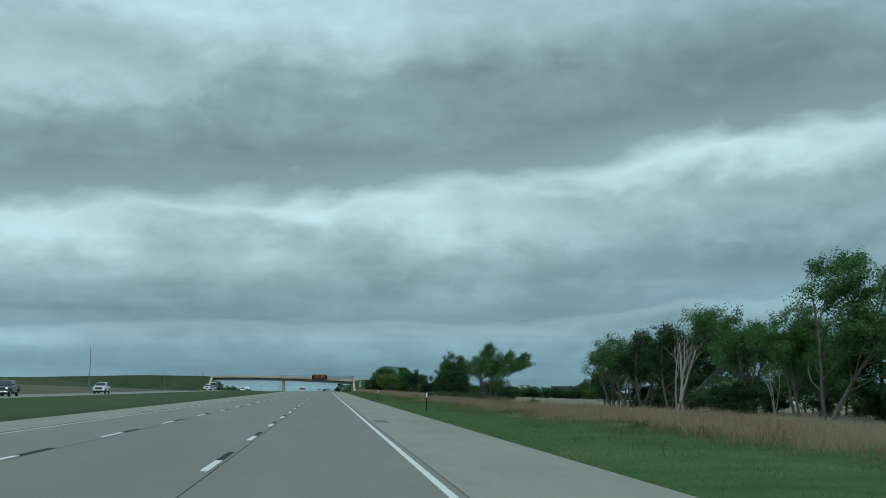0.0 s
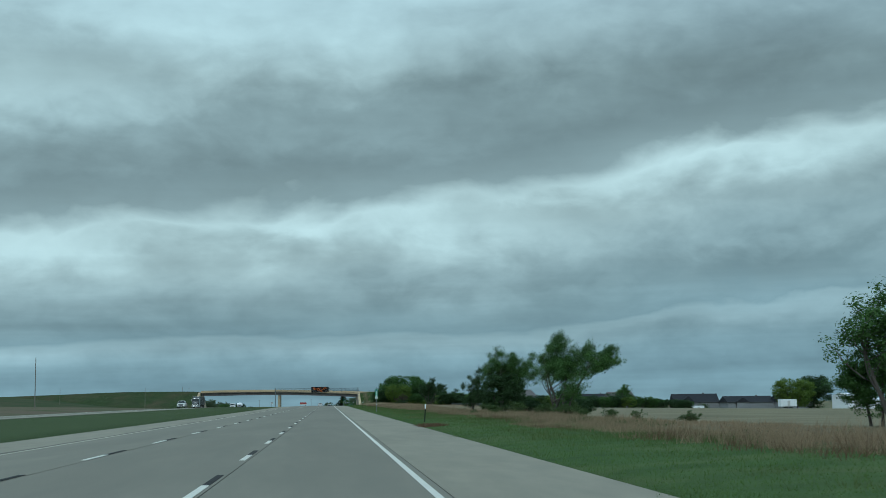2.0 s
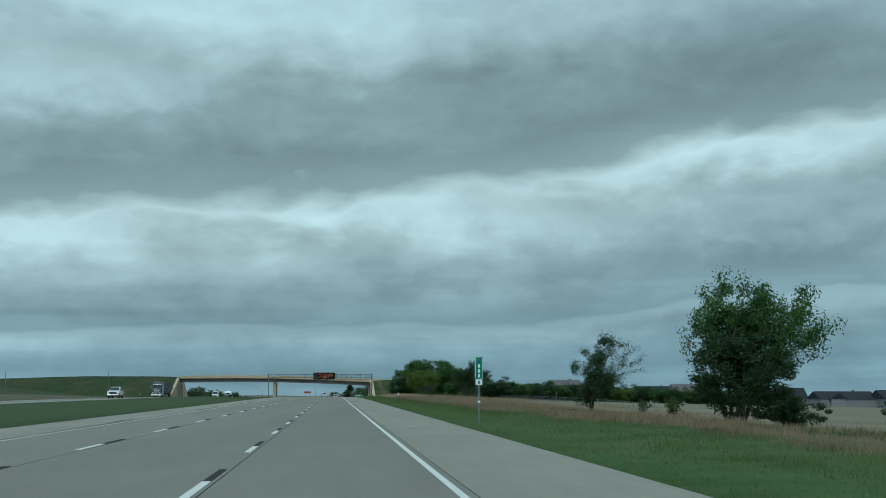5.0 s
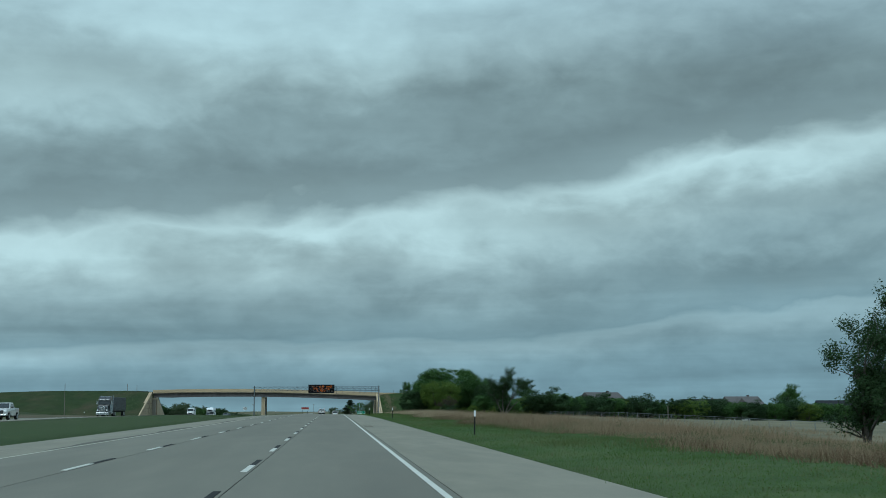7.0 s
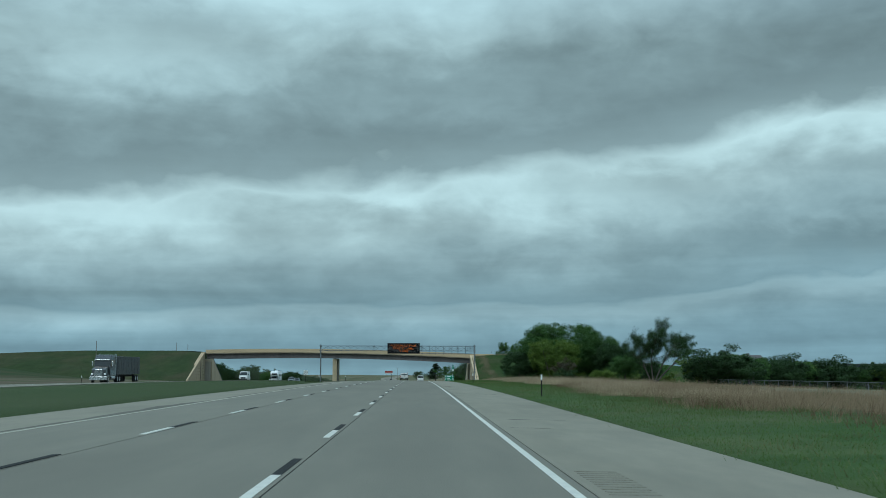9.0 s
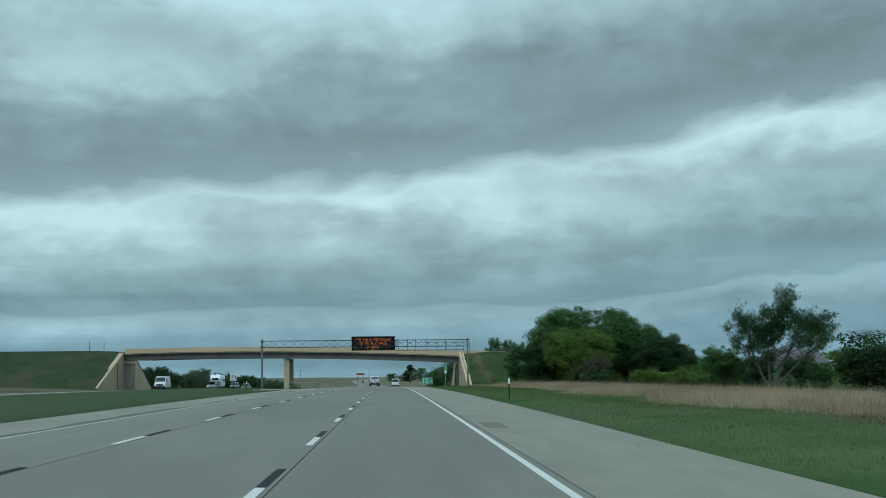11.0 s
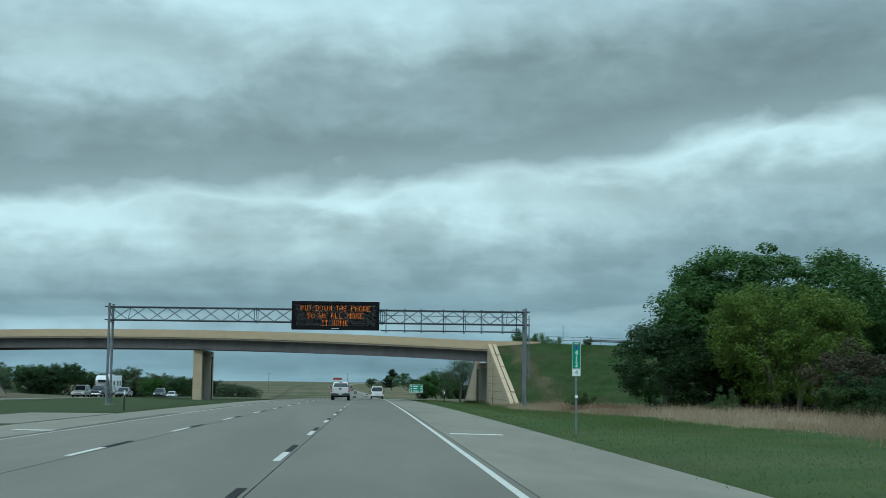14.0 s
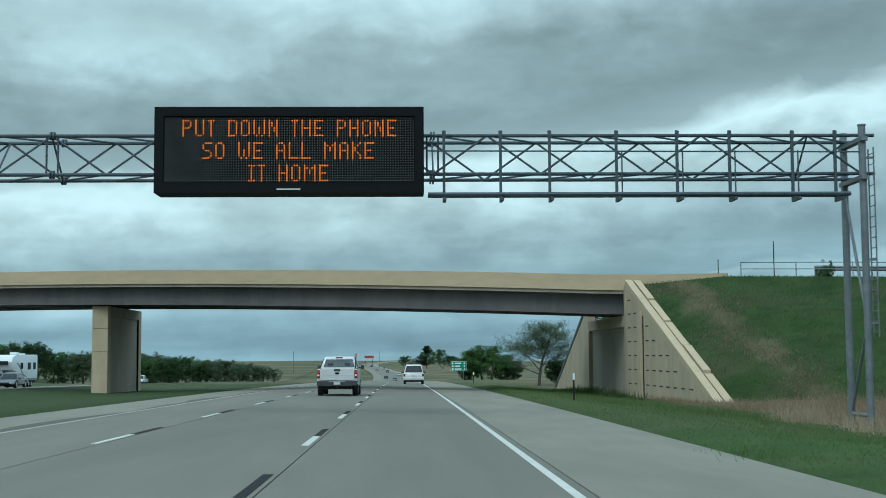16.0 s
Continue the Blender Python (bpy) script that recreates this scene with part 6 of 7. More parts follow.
def plant(name, model, x, y, height, label, category="tree", turn=0.0, group="", wide=1.0, drop=0.1):
    """Stands a model on the ground, scaled to a height."""
    trunk, crown, top = model
    t = thing(name, label, category, (x, y, ground_z(x, y) - drop), turn, group)
    s = height / top
    t.scale = (s * wide, s * wide, s)
    for part_name, me in (("trunk" if category == "tree" else "stems", trunk), ("crown" if category == "tree" else "foliage", crown)):
        for mesh in me if isinstance(me, list) else [me]:
            if mesh:
                ob = new(part_name, mesh)
                ob.parent = t
    return t




def forked_model(seed, height, leaders, size, wind, bark=None):
    """A tree with leaders of its own choosing. Each: foot, way, length, leaf material, leaves, scatter, share of bare ends, lowest bough."""
    limbs, crowns, top = [], [], 0.0
    for k, (foot, way, length, mat, leaves, scatter, thin, low) in enumerate(leaders):
        gr = Growth(seed + k, 3, wind, 10, (2, 4), 0.68, low)
        gr.limb(Vector(foot), Vector(way).normalized(), length, height * 0.02)
        limbs += gr.limbs
        top = max([top] + [p.z for p in gr.tips])
        places = [p for p in gr.tips if p.z > height * 0.1 and gr.r.random() >= thin]
        if leaves:
            me = leaves_mesh("crown", places, leaves, size, scatter, seed + k, 0.5, 0.8 * wind)
            me.materials.append(mat)
            crowns.append(me)
    trunk = limbs_mesh("trunk", limbs)
    trunk.materials.append(bark or M_BARK)
    return trunk, crowns, top


T_AIRY = forked_model(131, 8.0, [((dx, dy, 0), (wx, wy, 1), ln, M_LEAF, 6000, 0.36, 0.06, 0.34) for dx, dy, wx, wy, ln in (
    (-0.5, 0, -0.34, 0.1, 6.4), (-0.15, 0.3, -0.1, -0.2, 7.0), (0.2, -0.2, 0.16, 0.2, 7.4), (0.6, 0.1, 0.42, -0.1, 7.2))], 0.11, 0.8)
T_DARK = forked_model(151, 8.0, [((dx, dy, 0), (wx, wy, 1), ln, M_LEAF_DARK, 6600, 0.42, 0.03, 0.08) for dx, dy, wx, wy, ln in (
    (-0.3, 0, -0.25, 0.15, 7.2), (0.1, 0.2, 0.05, -0.15, 7.6), (0.5, -0.2, 0.32, 0.1, 6.8))], 0.15, 0.7)
T_ARCH = forked_model(171, 9.0, [((0, 0, 0), (0.62, 0.1, 1), 7.6, M_LEAF, 7500, 0.34, 0.12, 0.45), ((-0.3, 0, 0), (0.3, -0.1, 1), 8.0, M_LEAF, 8000, 0.36, 0.1, 0.5),
                               ((0.3, 0.3, 0), (0.9, 0.2, 1), 7.4, M_LEAF, 5200, 0.32, 0.2, 0.5)], 0.10, 1.2)
T_LONE = forked_model(197, 10.0, [((-0.5, 0, 0), (-0.3, 0.05, 1), 7.7, M_LEAF, 13000, 0.40, 0.02, 0.14), ((-0.7, 0.4, 0), (-0.66, -0.1, 1), 6.4, M_LEAF, 9500, 0.40, 0.04, 0.12),
                                ((-0.2, -0.3, 0), (0.06, 0.15, 1), 7.6, M_LEAF, 8000, 0.36, 0.08, 0.36), ((0.1, 0, 0), (0.4, -0.05, 1), 8.6, M_LEAF, 8500, 0.32, 0.16, 0.5)], 0.11, 0.85)
T_JUNIPER = forked_model(223, 7.0, [((dx, dy, 0), (wx, wy, 1), ln, M_LEAF_DARK, 9000, 0.30, 0.02, 0.03) for dx, dy, wx, wy, ln in (
    (-0.1, 0, -0.05, 0.05, 5.2), (0.1, 0.1, 0.08, -0.06, 7.0), (0.0, -0.1, -0.16, -0.1, 3.2), (0.1, 0, 0.22, 0.1, 3.8))], 0.085, 0.55)
T_GNARL = forked_model(241, 10.0, [((-0.2, 0, 0), (-0.5, 0.1, 1), 7.8, M_LEAF_DARK, 12000, 0.42, 0.08, 0.34), ((0, 0.1, 0), (-0.12, -0.1, 1), 9.2, M_LEAF_DARK, 15000, 0.44, 0.05, 0.28),
                                 ((0.1, -0.1, 0), (0.26, 0.1, 1), 9.4, M_LEAF_DARK, 9000, 0.38, 0.15, 0.46), ((0.2, 0, 0), (0.72, 0.0, 1), 8.2, M_LEAF, 3000, 0.30, 0.5, 0.5)], 0.11, 0.5)
T_OPEN = tree_model(11, 9.5, 0.7, 30000, 0.10, M_LEAF, 0.36, 12, (2, 4), 2, low=0.16)
T_FEATHER = tree_model(19, 8.5, 0.9, 15000, 0.10, M_LEAF, 0.26, 10, (2, 4), 1, low=0.3, thin=0.2)
T_SWEPT = tree_model(23, 10.0, 1.25, 28000, 0.10, M_LEAF, 0.33, 13, (2, 4), 2, low=0.2, lean=0.14, thin=0.08)
T_ROUND = dome_model(37, 12.0, 11.5, 110000, 0.105, M_LEAF, 520, 0.1, 1, 0.065)
T_DENSE = dome_model(41, 7.0, 6.2, 36000, 0.09, M_LEAF_DARK, 300, 0.02, 2, 0.13)
T_LIGHT = dome_model(53, 7.5, 8.0, 46000, 0.08, M_LEAF_LIGHT, 340, 0.05, 2, 0.12)
T_BUD = tree_model(31, 7.0, 0.1, 16000, 0.07, M_LEAF_GREY_HAZE, 0.34, 14, (3, 4), 1, low=0.22, spread=0.8)
T_HEDGE = dome_model(47, 7.0, 6.6, 9000, 0.16, M_LEAF_DARK, 220, 0.02, 2, 0.14)
T_HEDGE_LIGHT = dome_model(57, 7.0, 7.0, 8500, 0.16, M_LEAF_LIGHT, 200, 0.02, 2, 0.14)
T_HEDGE_GREEN = dome_model(63, 7.5, 6.6, 8500, 0.165, M_LEAF, 180, 0.04, 2, 0.16)
# far tree: haze painted into the leaf colour
T_FAR_HAZED = dome_model(61, 8.0, 8.0, 9000, 0.17, M_LEAF_GREY_HAZE, 160, 0.02, 2, 0.16)
T_MIX = dome_model(59, 8.0, 6.4, 30000, 0.095, M_LEAF, 130, 0.1, 2, 0.16)
T_DEAD = tree_model(71, 9.0, 0.35, 0, 0, None, trunks=5, first=4, kids=(1, 2), last=2, spread=0.5, low=0.4, bark=M_DEADBARK)
T_CEDAR = cedar_model(83, 6.6, 2.0, 8500, 0.14)
T_BLOB = shrub_model(91, 3.0, 2.4, 11000, 0.085, M_LEAF_DARK)
T_SHRUB = shrub_model(97, 2.0, 1.7, 7000, 0.065, M_SHRUB)
T_TWIG = shrub_model(103, 3.4, 2.0, 9000, 0.07, M_TWIG)
T_GREENBUSH = shrub_model(107, 2.4, 2.2, 11000, 0.07, M_LEAF_LIGHT)
T_THIN = shrub_model(101, 2.2, 1.5, 1700, 0.09, M_SHRUB)

# first wood, right of the road
for model, x, y, h, turn, label, w in (
    (T_AIRY, 34.0, 134, 8.4, 0, "wind-blown green roadside tree with an open crown", 1.2),
    (T_AIRY, 34.0, 128, 7.4, 25, "leafy many-stemmed green roadside tree", 1.0),
    (T_DENSE, 37.0, 133, 2.4, 10, "low dark tree among taller ones", 1.3),
    (T_MIX, 33.6, 137, 4.6, 30, "bushy green tree at the end of the wood", 1.1),
    (T_DARK, 32.6, 115, 8.2, 0, "ragged dark-leaved roadside tree", 1.0),
    (T_DARK, 33.0, 106, 8.4, -20, "ragged dark-leaved roadside tree", 1.0),
    (T_ARCH, 31.2, 96, 9.2, 0, "tree with arching trunks bent over by the wind", 1.0),
    (T_AIRY, 33.5, 84, 8.0, 60, "thin-leaved tree with pale trunk", 1.0),
    (T_OPEN, 33.0, 73, 7.4, -25, "tall open-crowned tree in the roadside wood", 1.0),
    (T_SWEPT, 30.6, 61, 10.3, 12, "tall tree bent over by the wind", 1.0),
    (T_OPEN, 35.0, 50, 11.0, 40, "tall open-crowned tree in the roadside wood", 1.1),
    (T_MIX, 36.0, 64, 7.0, 200, "leafy green roadside tree", 1.2),
    (T_MIX, 40.0, 82, 3.6, 20, "low leafy green tree among the trunks", 1.2),
    (T_MIX, 41.0, 91, 3.6, 95, "low leafy green tree among the trunks", 1.2),
    (T_MIX, 40.5, 99, 3.6, 310, "low leafy green tree among the trunks", 1.2),
    (T_AIRY, 37.0, 78, 6.4, 70, "leafy green roadside tree", 1.2),
    (T_DARK, 37.0, 42, 10.0, 10, "ragged dark-leaved roadside tree", 1.0),
    (T_OPEN, 36.0, 32, 11.0, 140, "tall open-crowned tree in the roadside wood", 1.0),
):
    plant("roadside_tree", model, x, y, h + 0.5, label, "tree", turn, "wood beside the verge", w)
plant("dead_tree", T_DEAD, 30.2, 94.2, 8.0, "bleached dead tree with bare white trunks", "tree", 0)
plant("dead_tree", T_DEAD, 34.0, 80, 4.6, "bleached dead tree with bare white trunks", "tree", 100, wide=0.6)
rng = random.Random(77)
for k in range(24):
    y = 38 + 108 * k / 24 + rng.uniform(-2, 2)
    x = 33 + rng.uniform(-1.0, 6) + (1.0 if y > 100 else 0)
    plant("undergrowth_bush", T_BLOB if rng.random() < 0.6 else T_SHRUB, x, y, rng.uniform(1.0, 2.2) if y > 92 else rng.uniform(1.7, 2.8), "dark leafy bush under the trees", "bush", rng.uniform(0, 360), "undergrowth", rng.uniform(0.9, 1.3))

# single trees further on
plant("roadside_tree", T_LONE, 31.8, 233, 11.7, "lone forked tree swept sideways by the wind", "tree", 0, "", 0.85)
plant("roadside_tree", T_DENSE, 26.5, 254, 6.5, "dense dark green tree", "tree", 40, wide=1.25)
plant("roadside_tree", T_AIRY, 26.4, 255.5, 10.4, "green tree with feathery wind-blown crown", "tree", 0, "", 0.85)
plant("cedar_tree", T_JUNIPER, 28.7, 314.6, 8.8, "dark flame-shaped juniper at the field edge", "tree", 0, wide=1.0)
for x, y, h, m, w in ((36, 247, 3.0, T_BLOB, 1.2), (34, 236, 1.8, T_BLOB, 1.3), (31, 224, 1.5, T_SHRUB, 1.2), (26, 214, 1.3, T_SHRUB, 1.1), (28, 188, 1.1, T_THIN, 1.4), (25, 172, 0.9, T_THIN, 1.2), (21.5, 168, 0.8, T_SHRUB, 0.9), (28.5, 160, 0.9, T_SHRUB, 1.4), (21.5, 202, 1.3, T_THIN, 1.1), (20.5, 180, 1.1, T_SHRUB, 1.0), (25, 198, 1.1, T_SHRUB, 1.2), (29, 292, 1.5, T_THIN, 1.0), (25, 266, 1.6, T_THIN, 1.2), (32, 260, 2.4, T_BLOB, 1.3), (13.5, 178, 0.5, T_SHRUB, 1.2), (17, 176, 1.2, T_THIN, 1.3), (19, 172, 1.3, T_SHRUB, 1.0), (16, 184, 1.0, T_SHRUB, 1.2), (22, 177, 1.5, T_SHRUB, 1.1), (18.5, 188, 1.3, T_THIN, 1.2), (24, 184, 1.4, T_SHRUB, 1.2), (11.5, 31, 0.35, T_SHRUB, 1.3), (22, 150, 0.8, T_THIN, 1.3), (24, 222, 1.2, T_THIN, 1.2)):
    plant("field_shrub", m, x, y, h, "ragged green shrub in dry grass", "bush", (x * 37) % 360, "field shrubs", w)

# grove by the overpass
for name, model, x, y, h, turn, label, w in (
    ("grove_tree", T_ROUND, 32.3, 609, 14.2, 0, "large round-crowned tree by the embankment", 1.5),
    ("grove_tree", T_ROUND, 41.2, 613, 11.7, 130, "large round-crowned tree by the embankment", 1.0),
    ("grove_tree", T_LIGHT, 29.4, 597, 10.2, 0, "yellow-green leafy tree in the grove", 1.08),
    ("grove_tree", T_DENSE, 22.5, 604, 7.4, 30, "low dark dense tree at the grove's edge", 1.35),
    ("grove_tree", T_DENSE, 27.3, 610, 7.0, 200, "low dark dense tree at the grove's edge", 1.2),
    ("grove_tree", T_LIGHT, 38.2, 590, 3.2, 90, "low yellow-green tree in the grove", 1.5),
    ("grove_tree", T_DENSE, 42.6, 600, 9.6, 220, "dark round tree beyond the fence", 1.1),
    ("grove_tree", T_DENSE, 45.8, 602, 8.0, 300, "dark round tree beyond the fence", 1.0),
    ("grove_tree", T_MIX, 55, 615, 5.6, 70, "low round tree by the embankment", 1.2),
    ("gnarled_tree", T_GNARL, 35.9, 517.2, 10.0, 0, "gnarled forked tree with a bare broken limb", 1.0),
    ("gnarled_tree", T_MIX, 32.4, 521, 4.6, 170, "small leafy tree beside a gnarled one", 1.3),
    ("gnarled_tree", T_DENSE, 37, 526, 3.6, 0, "low dark tree beside a gnarled one", 1.2),
    ("verge_tree", T_BUD, 14.8, 723, 7.2, 30, "fine-twigged spreading tree past the overpass", 1.35),
    ("verge_tree", T_DENSE, 17.6, 728, 3.2, 70, "low dark tree past the overpass", 1.2),
    ("backing_tree", T_FEATHER, 28, 760, 14.0, 0, "feathery tree behind the overpass embankment", 1.0),
    ("backing_tree", T_FEATHER, 33, 763, 13.6, 50, "feathery tree behind the overpass embankment", 1.0),
    ("backing_tree", T_FEATHER, 38, 766, 13.2, 140, "feathery tree behind the overpass embankment", 1.0),
    ("verge_tree", T_MIX, 24.4, 957, 12.2, 60, "rounded tree past the overpass", 1.6),
    ("verge_tree", T_DENSE, 19.0, 962, 5.6, 0, "dark bush-like tree past the overpass", 1.4),
    ("verge_tree", T_DENSE, 31, 966, 7.6, 50, "dark bush-like tree past the overpass", 1.4),
):
    plant(name, model, x, y, h, label, "tree", turn, "", w)
for k in range(18):
    x, y = 28 + rng.uniform(0, 28), 592 + rng.uniform(-6, 40)
    plant("undergrowth_bush", T_BLOB if rng.random() < 0.5 else T_SHRUB, x, y, rng.uniform(1.6, 3.0), "leafy bush in the grove", "bush", rng.uniform(0, 360), "grove undergrowth", 1.3)

plant("bare_bush", T_TWIG, 30.4, 589, 5.0, "brownish twiggy bush in front of the grove", "bush", 0, "", 1.0)
for x, y, h in ((39.5, 589, 2.8), (43, 586, 3.0), (47, 588, 2.7), (51, 585, 2.5), (34.5, 600, 2.6)):
    plant("grove_bush", T_GREENBUSH, x, y, h, "bright green leafy bush along the fence", "bush", 53 * x % 360, "bushes along the fence", 1.2)

# hedgerow across the field
for k in range(74):
    x = 42 + 105 * (k / 74) ** 1.2 + rng.uniform(-2, 2)
    y = (505 + 1.4 * (x - 42) if x < 70 else 544 + 0.35 * (x - 70)) + rng.uniform(-6, 6)
    m = rng.choice((T_BLOB, T_HEDGE, T_HEDGE_LIGHT, T_HEDGE_GREEN, T_HEDGE))
    plant("hedgerow_tree", m, x, y, rng.uniform(3.4, 5.4), "low leafy tree in a hedgerow", "tree" if m is not T_BLOB else "bush", rng.uniform(0, 360), "hedgerow", 1.35)
plant("roadside_tree", T_OPEN, 121, 580, 10.0, "open tree standing above the hedgerow", "tree", 30)

for x, y, h in ((45, 566, 4.4), (51, 556, 4.7), (57, 565, 4.2), (63, 556, 4.6), (69, 566, 4.8), (76, 560, 4.4)):
    plant("hedgerow_tree", T_HEDGE if h > 4.5 else T_HEDGE_GREEN, x, y, h, "dark tree before the embankment", "tree", 31 * h, "hedgerow", 1.3)

# far lines of trees
for k in range(70):
    x = -54 - 3.0 * k + rng.uniform(-2, 2)
    y = 905 + rng.uniform(-30, 30)
    plant("distant_tree", rng.choice((T_HEDGE, T_HEDGE_GREEN, T_FAR_HAZED, T_FAR_HAZED)), x, y, rng.uniform(8.0, 11.6) * min(0.6 + k * 0.05, 1), "distant dark green tree in a row", "tree", rng.uniform(0, 360), "distant tree row", 1.3)
for k in range(18):
    plant("distant_tree", rng.choice((T_FAR_HAZED, T_FAR_HAZED, T_HEDGE_GREEN)), -54 - 3.3 * k + bend(1110), 1110 + rng.uniform(-20, 20), rng.uniform(9, 13) * min(0.55 + 0.07 * k, 1), "distant dark green tree in a row", "tree", rng.uniform(0, 360), "distant tree row", 1.3)
for x, y, h, m in ((30, 1580, 15, T_SWEPT), (18, 1600, 18, T_CEDAR), (38, 1640, 11, T_HEDGE), (60, 1700, 10, T_HEDGE), (90, 1900, 12, T_FAR_HAZED), (2, 1760, 11, T_FAR_HAZED), (14, 1790, 9, T_FAR_HAZED), (48, 1660, 9, T_FAR_HAZED), (74, 1690, 10, T_FAR_HAZED)):
    plant("distant_tree", m, x, y, h, "wind-shaped tree on the far rise", "tree", (x * 7) % 360, "trees on the far rise", 1.4)


# ---- grasses ----
def blades(name, count, x0, x1, y0, y1, low, high, width, seed, material, label, category, keep=None, lean=0.25, top=None):
    """Thin upright blades rooted on the ground, thinned by keep."""
    rs = np.random.RandomState(seed)
    xs, ys = rs.uniform(x0, x1, count), rs.uniform(y0, y1, count)
    if keep is not None:
        pick = keep(xs, ys, rs)
        xs, ys = xs[pick], ys[pick]
    n = len(xs)
    zs = np.array([(top or ground_z)(a, b) for a, b in zip(xs, ys)])
    h = rs.uniform(low, high, n)
    t = rs.uniform(0, math.pi, n)
    dx, dy = np.cos(t) * width * rs.uniform(0.6, 1.4, n), np.sin(t) * width * rs.uniform(0.6, 1.4, n)
    lx, ly = rs.normal(lean * 0.5, lean, n) * h, rs.normal(0, lean, n) * h
    v = np.stack([np.stack([xs - dx, ys - dy, zs - 0.02], 1), np.stack([xs + dx, ys + dy, zs - 0.02], 1), np.stack([xs + lx, ys + ly, zs + h], 1)], 1).reshape(-1, 3)
    ob = from_arrays(name, v.tolist(), np.arange(n * 3).reshape(-1, 3).tolist(), material)
    return tagged(ob, label, category, kind="stuff")


def patchy(cut, scale):
    """Keeps blades where a wavy pattern is above a cut."""
    def keep(xs, ys, rs):
        w = np.sin(xs / scale * 1.7 + np.sin(ys / scale) * 1.3) + np.sin(ys / scale * 0.6 + 1.0) * np.cos(xs / scale * 0.5) + rs.normal(0, 0.5, len(xs))
        return w > cut
    return keep


def tussocks(name, clumps, per, x0, x1, y0, y1, low, high, width, seed, material, label, cut=-9.0, scale=4.0, round_=0.22, lean=0.3, skew=1.0, follow=True):
    """Grass standing in clumps, each with a height of its own; skew above one crowds the clumps towards x0."""
    rs = np.random.RandomState(seed)
    cx, cy = x0 + (x1 - x0) * rs.uniform(0, 1, clumps) ** skew, rs.uniform(y0, y1, clumps)
    pick = patchy(cut, scale)(cx, cy, rs)
    cx, cy = cx[pick], cy[pick]
    if x0 > 11 and follow:
        begin = np.interp(cy, [p for p, e in DRY_EDGE], [e for p, e in DRY_EDGE])
        # the strip is narrower along the first fields
        ragged = 0.7 * np.sin(cy / 4.3 + 1.0) + 0.6 * np.sin(cy / 11.0) + rs.normal(0, 0.55, len(cx))
        cx = begin + ragged + (cx - DRY_FROM) * np.where((cy > 100) & (cy < 300), 0.5, 1.0)
    ch = rs.uniform(low, high, len(cx)) * (0.75 + 0.35 * np.sin(cy / 7.0 + cx / 2.0))
    if x0 > 11 and follow:
        ch = ch * np.where((cy > 100) & (cy < 300), 0.68, 1.0)
    cz = np.array([ground_z(p, q) for p, q in zip(cx, cy)])
    n = len(cx) * per
    k = np.repeat(np.arange(len(cx)), per)
    r = rs.normal(0, round_, (n, 2))
    xs, ys = cx[k] + r[:, 0], cy[k] + r[:, 1]
    h = ch[k] * rs.uniform(0.55, 1.1, n)
    t = rs.uniform(0, math.pi, n)
    w = width * rs.uniform(0.6, 1.4, n)
    lx, ly = (r[:, 0] * 0.9 + rs.normal(0.12, lean, n)) * h, (r[:, 1] * 0.9 + rs.normal(0, lean, n)) * h
    base, zb = np.stack([xs, ys, cz[k] - 0.03], 1), np.stack([np.cos(t) * w, np.sin(t) * w, 0 * w], 1)
    v = np.stack([base - zb, base + zb, base + np.stack([lx, ly, h + 0.03], 1)], 1).reshape(-1, 3)
    ob = from_arrays(name, v.tolist(), np.arange(n * 3).reshape(-1, 3).tolist(), material)
    return tagged(ob, label, "grass", kind="stuff")


def grass_on(bank, name, count, low, high, width, seed, material, label, keep=None, until=90):
    """Blades rooted all over a sloping mesh."""
    rs = np.random.RandomState(seed)
    me = bank.data
    me.calc_loop_triangles()
    tri = np.array([[tuple(me.vertices[i].co) for i in t.vertices] for t in me.loop_triangles])
    area = np.linalg.norm(np.cross(tri[:, 1] - tri[:, 0], tri[:, 2] - tri[:, 0]), axis=1)
    near = tri[:, :, 0].mean(1)
    area = area * (near < until) * (near > -150)
    k = rs.choice(len(tri), count, p=area / area.sum())
    a, b2 = rs.uniform(0, 1, (2, count))
    flip = a + b2 > 1
    a[flip], b2[flip] = 1 - a[flip], 1 - b2[flip]
    p = tri[k, 0] + a[:, None] * (tri[k, 1] - tri[k, 0]) + b2[:, None] * (tri[k, 2] - tri[k, 0])
    if keep is not None:
        p = p[keep(p[:, 0], p[:, 1], rs)]
    n = len(p)
    t, w, h = rs.uniform(0, math.pi, n), width * rs.uniform(0.6, 1.4, n), rs.uniform(low, high, n)
    zb = np.stack([np.cos(t) * w, np.sin(t) * w, 0 * w], 1)
    tip = np.stack([rs.normal(0.1, 0.3, n) * h, rs.normal(-0.1, 0.3, n) * h, h], 1)
    v = np.stack([p - zb, p + zb, p + tip], 1).reshape(-1, 3)
    ob = from_arrays(name, v.tolist(), np.arange(n * 3).reshape(-1, 3).tolist(), material)
    return tagged(ob, label, "grass", kind="stuff")


blades("verge_grass", 300000, 5.52, 13.5, -10, 690, 0.02, 0.08, 0.010, 3, M_TURF, "mown green grass on the verge", "grass")
tussocks("verge_tufts", 1500, 90, 5.8, 10.9, -10, 690, 0.05, 0.17, 0.007, 4, M_TURF, "longer green tufts on the verge", 0.0, 2.6, 0.4)
tussocks("dry_grass", 12000, 27, 12.8, 25.0, -10, 655, 0.3, 0.85, 0.0085, 5, M_DRY, "tall dry tan grass along the verge", -0.6, 3.4, 0.24, 0.3, 1.4)
